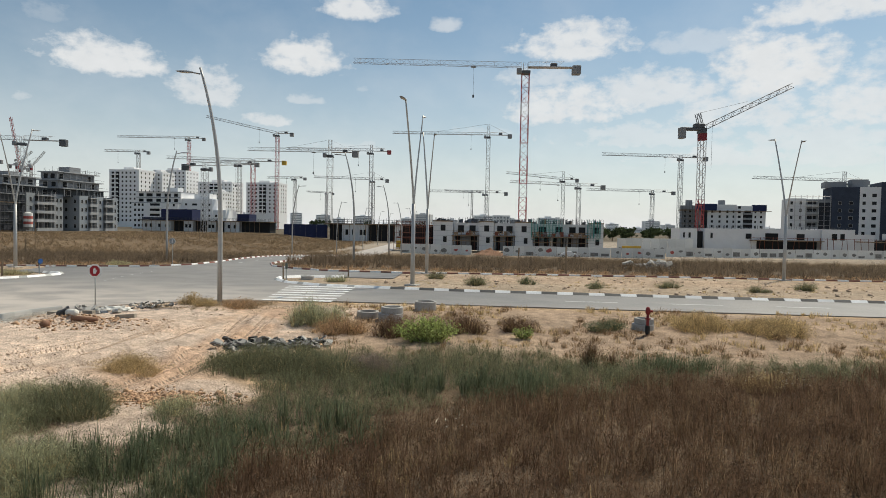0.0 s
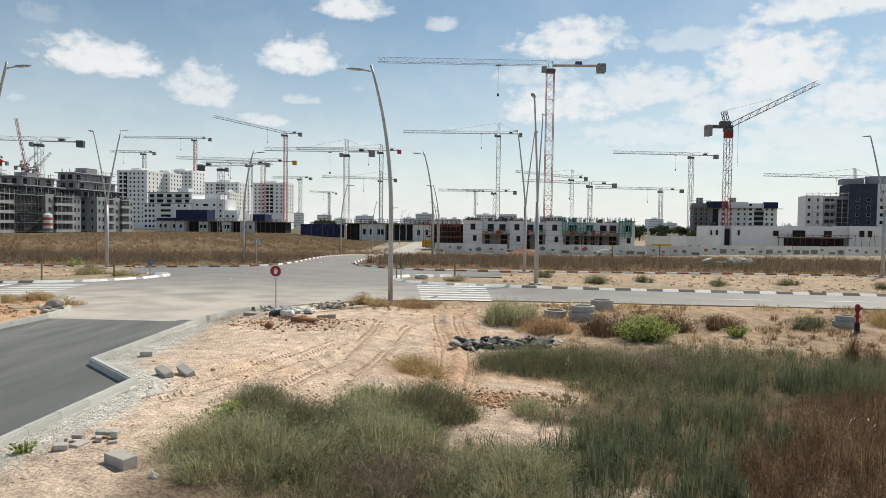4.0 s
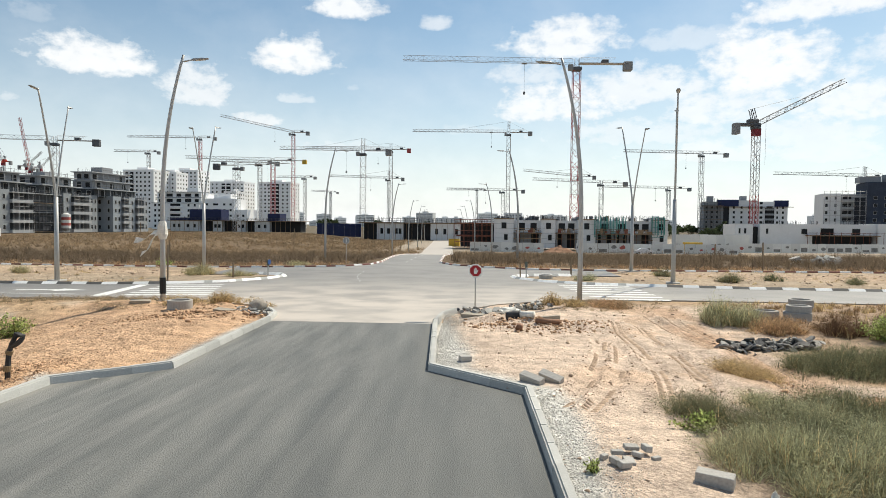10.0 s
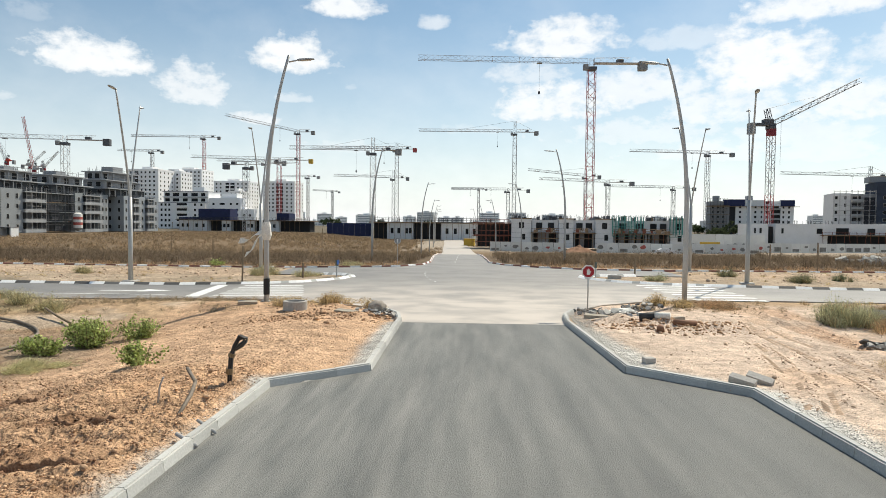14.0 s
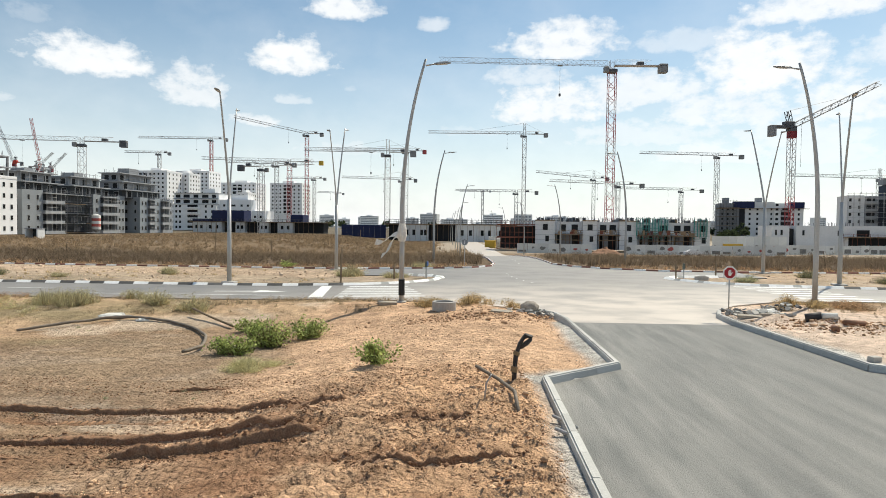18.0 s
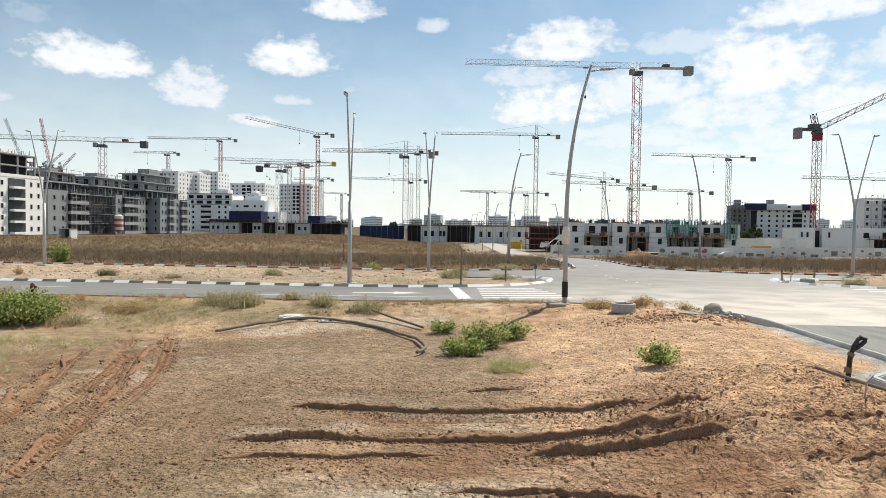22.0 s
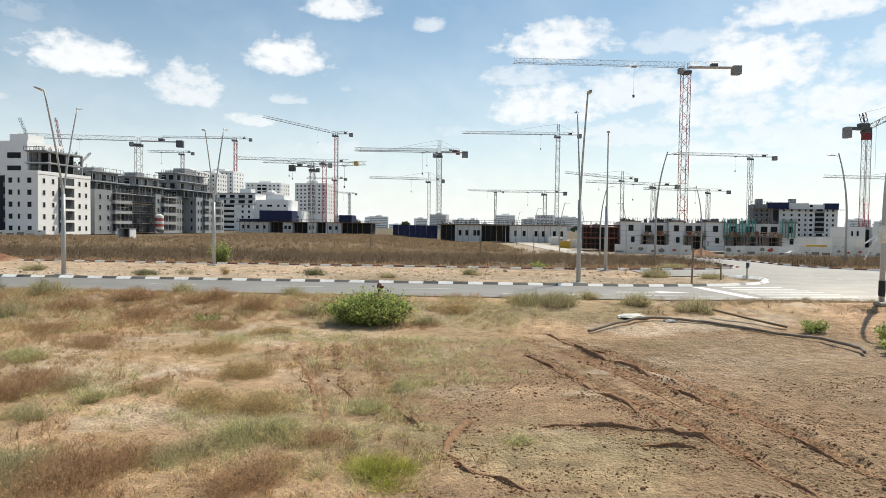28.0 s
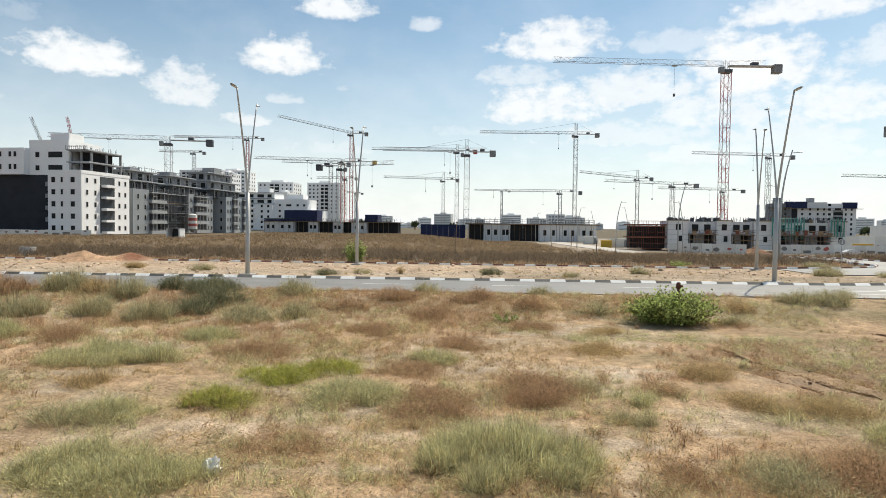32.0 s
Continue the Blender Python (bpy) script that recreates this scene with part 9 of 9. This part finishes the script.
def leafy_bush(x, y, rx, ry, h, n, seed, label, size=0.07, name="bush"):
    """A leafy bush: branching stems, and separate folded leaves in an uneven crown."""
    rng = np.random.default_rng(seed)
    rnd = random.Random(seed)
    z0 = gz(x, y)
    ob = empty(name, pose(x, y, z0), label, "bush")
    bm = bmesh.new()
    tips = []
    for k in range(max(8, n // 50)):
        a = rnd.uniform(0, math.tau)
        u = math.sqrt(rnd.random())
        tip = Vector((math.cos(a) * u * rx, math.sin(a) * u * ry, h * math.sqrt(max(0.08, 1.05 - 0.85 * u * u)) * rnd.uniform(0.7, 1.0)))
        mid = Vector((tip.x * 0.62, tip.y * 0.62, tip.z * 0.42))
        tube(bm, [(tip.x * 0.08, tip.y * 0.08, -0.05), mid, tip], [0.018, 0.012, 0.005], 5)
        tips.append((mid, tip))
    tagged(part("stem_mass", bm, P_TWIG, ob), kind="stuff")
    idx = rng.integers(0, len(tips), n)
    mids, ends = np.array([t[0] for t in tips])[idx], np.array([t[1] for t in tips])[idx]
    f_ = rng.uniform(-0.6, 1.08, n)[:, None]
    p = mids + (ends - mids) * f_ + rng.normal(0, 1, (n, 3)) * np.array((rx, ry, h * 0.7)) * 0.11
    p[:, 2] = np.maximum(p[:, 2], 0.03)
    d = rng.normal(0, 1, (n, 3)) + np.array((0, 0, 0.35))
    d /= np.linalg.norm(d, axis=1)[:, None]
    side = np.cross(d, rng.normal(0, 1, (n, 3)))
    side /= np.linalg.norm(side, axis=1)[:, None]
    up = np.cross(side, d)
    s = (size * rng.uniform(0.6, 1.4, n))[:, None]
    co = np.stack([p, p + d * s * 0.5 + side * s * 0.38 + up * s * 0.1, p + d * s * 1.1, p + d * s * 0.5 - side * s * 0.38 + up * s * 0.1], 1).reshape(-1, 3)
    f = (np.array([(0, 1, 2), (0, 2, 3)])[None] + 4 * np.arange(n)[:, None, None]).reshape(-1, 3)
    lv = mesh_np("leaf_mass", co, f, P_LEAF, "fresh green leaves", "", 3)
    lv.parent = ob
    return ob


leafy_bush(-36.4, 27.3, 2.1, 1.45, 1.5, 11000, 1, "dense bright green bush round a hydrant riser", 0.1)
leafy_bush(-16.1, 22.3, 0.85, 0.6, 0.75, 1700, 2, "leafy bright green weed beside turned soil", 0.085)
leafy_bush(-15.3, 23.9, 0.95, 0.7, 1.1, 2000, 3, "leafy bright green weed beside turned soil", 0.085)
leafy_bush(-14.1, 25.4, 0.95, 0.75, 0.85, 1440, 4, "leafy yellow-green weed on orange soil", 0.08)
leafy_bush(-17.1, 26.7, 0.7, 0.55, 0.6, 800, 5, "leafy green weed beside a curved pipe", 0.08)
leafy_bush(-10.2, 18.1, 0.75, 0.6, 0.68, 1008, 6, "small leafy green weed on orange soil", 0.08)
leafy_bush(20.9, 26.4, 1.35, 1.0, 1.05, 5200, 7, "bright green feathery bush among dry weeds", 0.07)
leafy_bush(24.9, 27.3, 0.5, 0.4, 0.55, 700, 8, "small green bush among dry weeds", 0.06)
leafy_bush(8.9, 13.5, 0.55, 0.45, 0.4, 700, 9, "low bright green weed on sand", 0.06)
leafy_bush(6.35, 10.9, 0.25, 0.2, 0.2, 160, 10, "small green weed between broken paving blocks", 0.05)
leafy_bush(-43.9, 27.0, 0.6, 0.5, 0.45, 300, 11, "small leafy weed on the dry field", 0.08)
leafy_bush(-56.3, 59.8, 1.1, 0.9, 2.3, 1800, 12, "young dark green tree beside the far kerb", 0.14, "young_tree")
leafy_bush(-25.5, 60.0, 1.4, 0.9, 0.7, 500, 13, "low green bush beside the far kerb", 0.12)


# woods at the far edge of the building land
def far_tree(x, y, h, seed):
    rng = np.random.default_rng(seed)
    z = gz(x, y) - 0.3
    ob = empty("tree", pose(x, y, z), "distant dark green tree at the edge of the site", "tree", "distant trees")
    bm = bmesh.new()
    tube(bm, [(0, 0, 0), (0.1, 0, h * 0.4), (0.2, 0.1, h * 0.75)], [0.3, 0.22, 0.1], 6)
    for k in range(4):
        a = k * 1.7
        tube(bm, [(0.05, 0, h * 0.35), (math.cos(a) * h * 0.25, math.sin(a) * h * 0.25, h * 0.65)], [0.14, 0.05], 5)
    part("trunk", bm, P_TWIG, ob)
    n = 420
    c = rng.normal(0, 1, (14, 3)) * np.array((h * 0.22, h * 0.22, h * 0.14)) + np.array((0, 0, h * 0.68))
    p = c[rng.integers(0, 14, n)] + rng.normal(0, 1, (n, 3)) * h * 0.07
    d = rng.normal(0, 1, (n, 3)); e = rng.normal(0, 1, (n, 3))
    s = h * 0.045
    co = np.stack([p - d * s, p + e * s, p + d * s, p - e * s], 1).reshape(-1, 3)
    f = (np.array([(0, 1, 2), (0, 2, 3)])[None] + 4 * np.arange(n)[:, None, None]).reshape(-1, 3)
    lv = mesh_np("crown", co, f, leafy("far foliage", (0.055, 0.075, 0.035), (0.08, 0.095, 0.05)), "", "", 3)
    if "kind" in lv:
        del lv["kind"]
    lv.parent = ob


rnd_t = random.Random(5)
for k in range(24):
    far_tree(rnd_t.uniform(98, 150), rnd_t.uniform(330, 520), rnd_t.uniform(6, 10), k)
for k in range(40):
    a = radians(rnd_t.uniform(-44, 44))
    d = rnd_t.uniform(620, 820)
    far_tree(d * math.sin(a), d * math.cos(a), rnd_t.uniform(6, 11), 100 + k)


# pale flower heads in the weeds
white_flower = leafy("white flowers", (0.75, 0.73, 0.62), (0.65, 0.6, 0.45))
for fx, fy, fr, fn, seed in ((31.9, 19.8, 1.0, 160, 1), (18.4, 9.6, 0.8, 120, 2), (22.5, 14.5, 0.6, 40, 3), (37.5, 13.5, 1.2, 90, 4)):
    r = np.random.default_rng(700 + seed)
    co, f = sprigs(np.full(8, fx) + r.normal(0, fr * 0.5, 8), np.full(8, fy) + r.normal(0, fr * 0.4, 8), np.full(8, 0.35), np.full(8, 0.75), np.full(8, fn // 8), r, 0.022)
    mesh_np("flowers", co, f, white_flower, "small white flower heads among weeds", "flowers", 3)
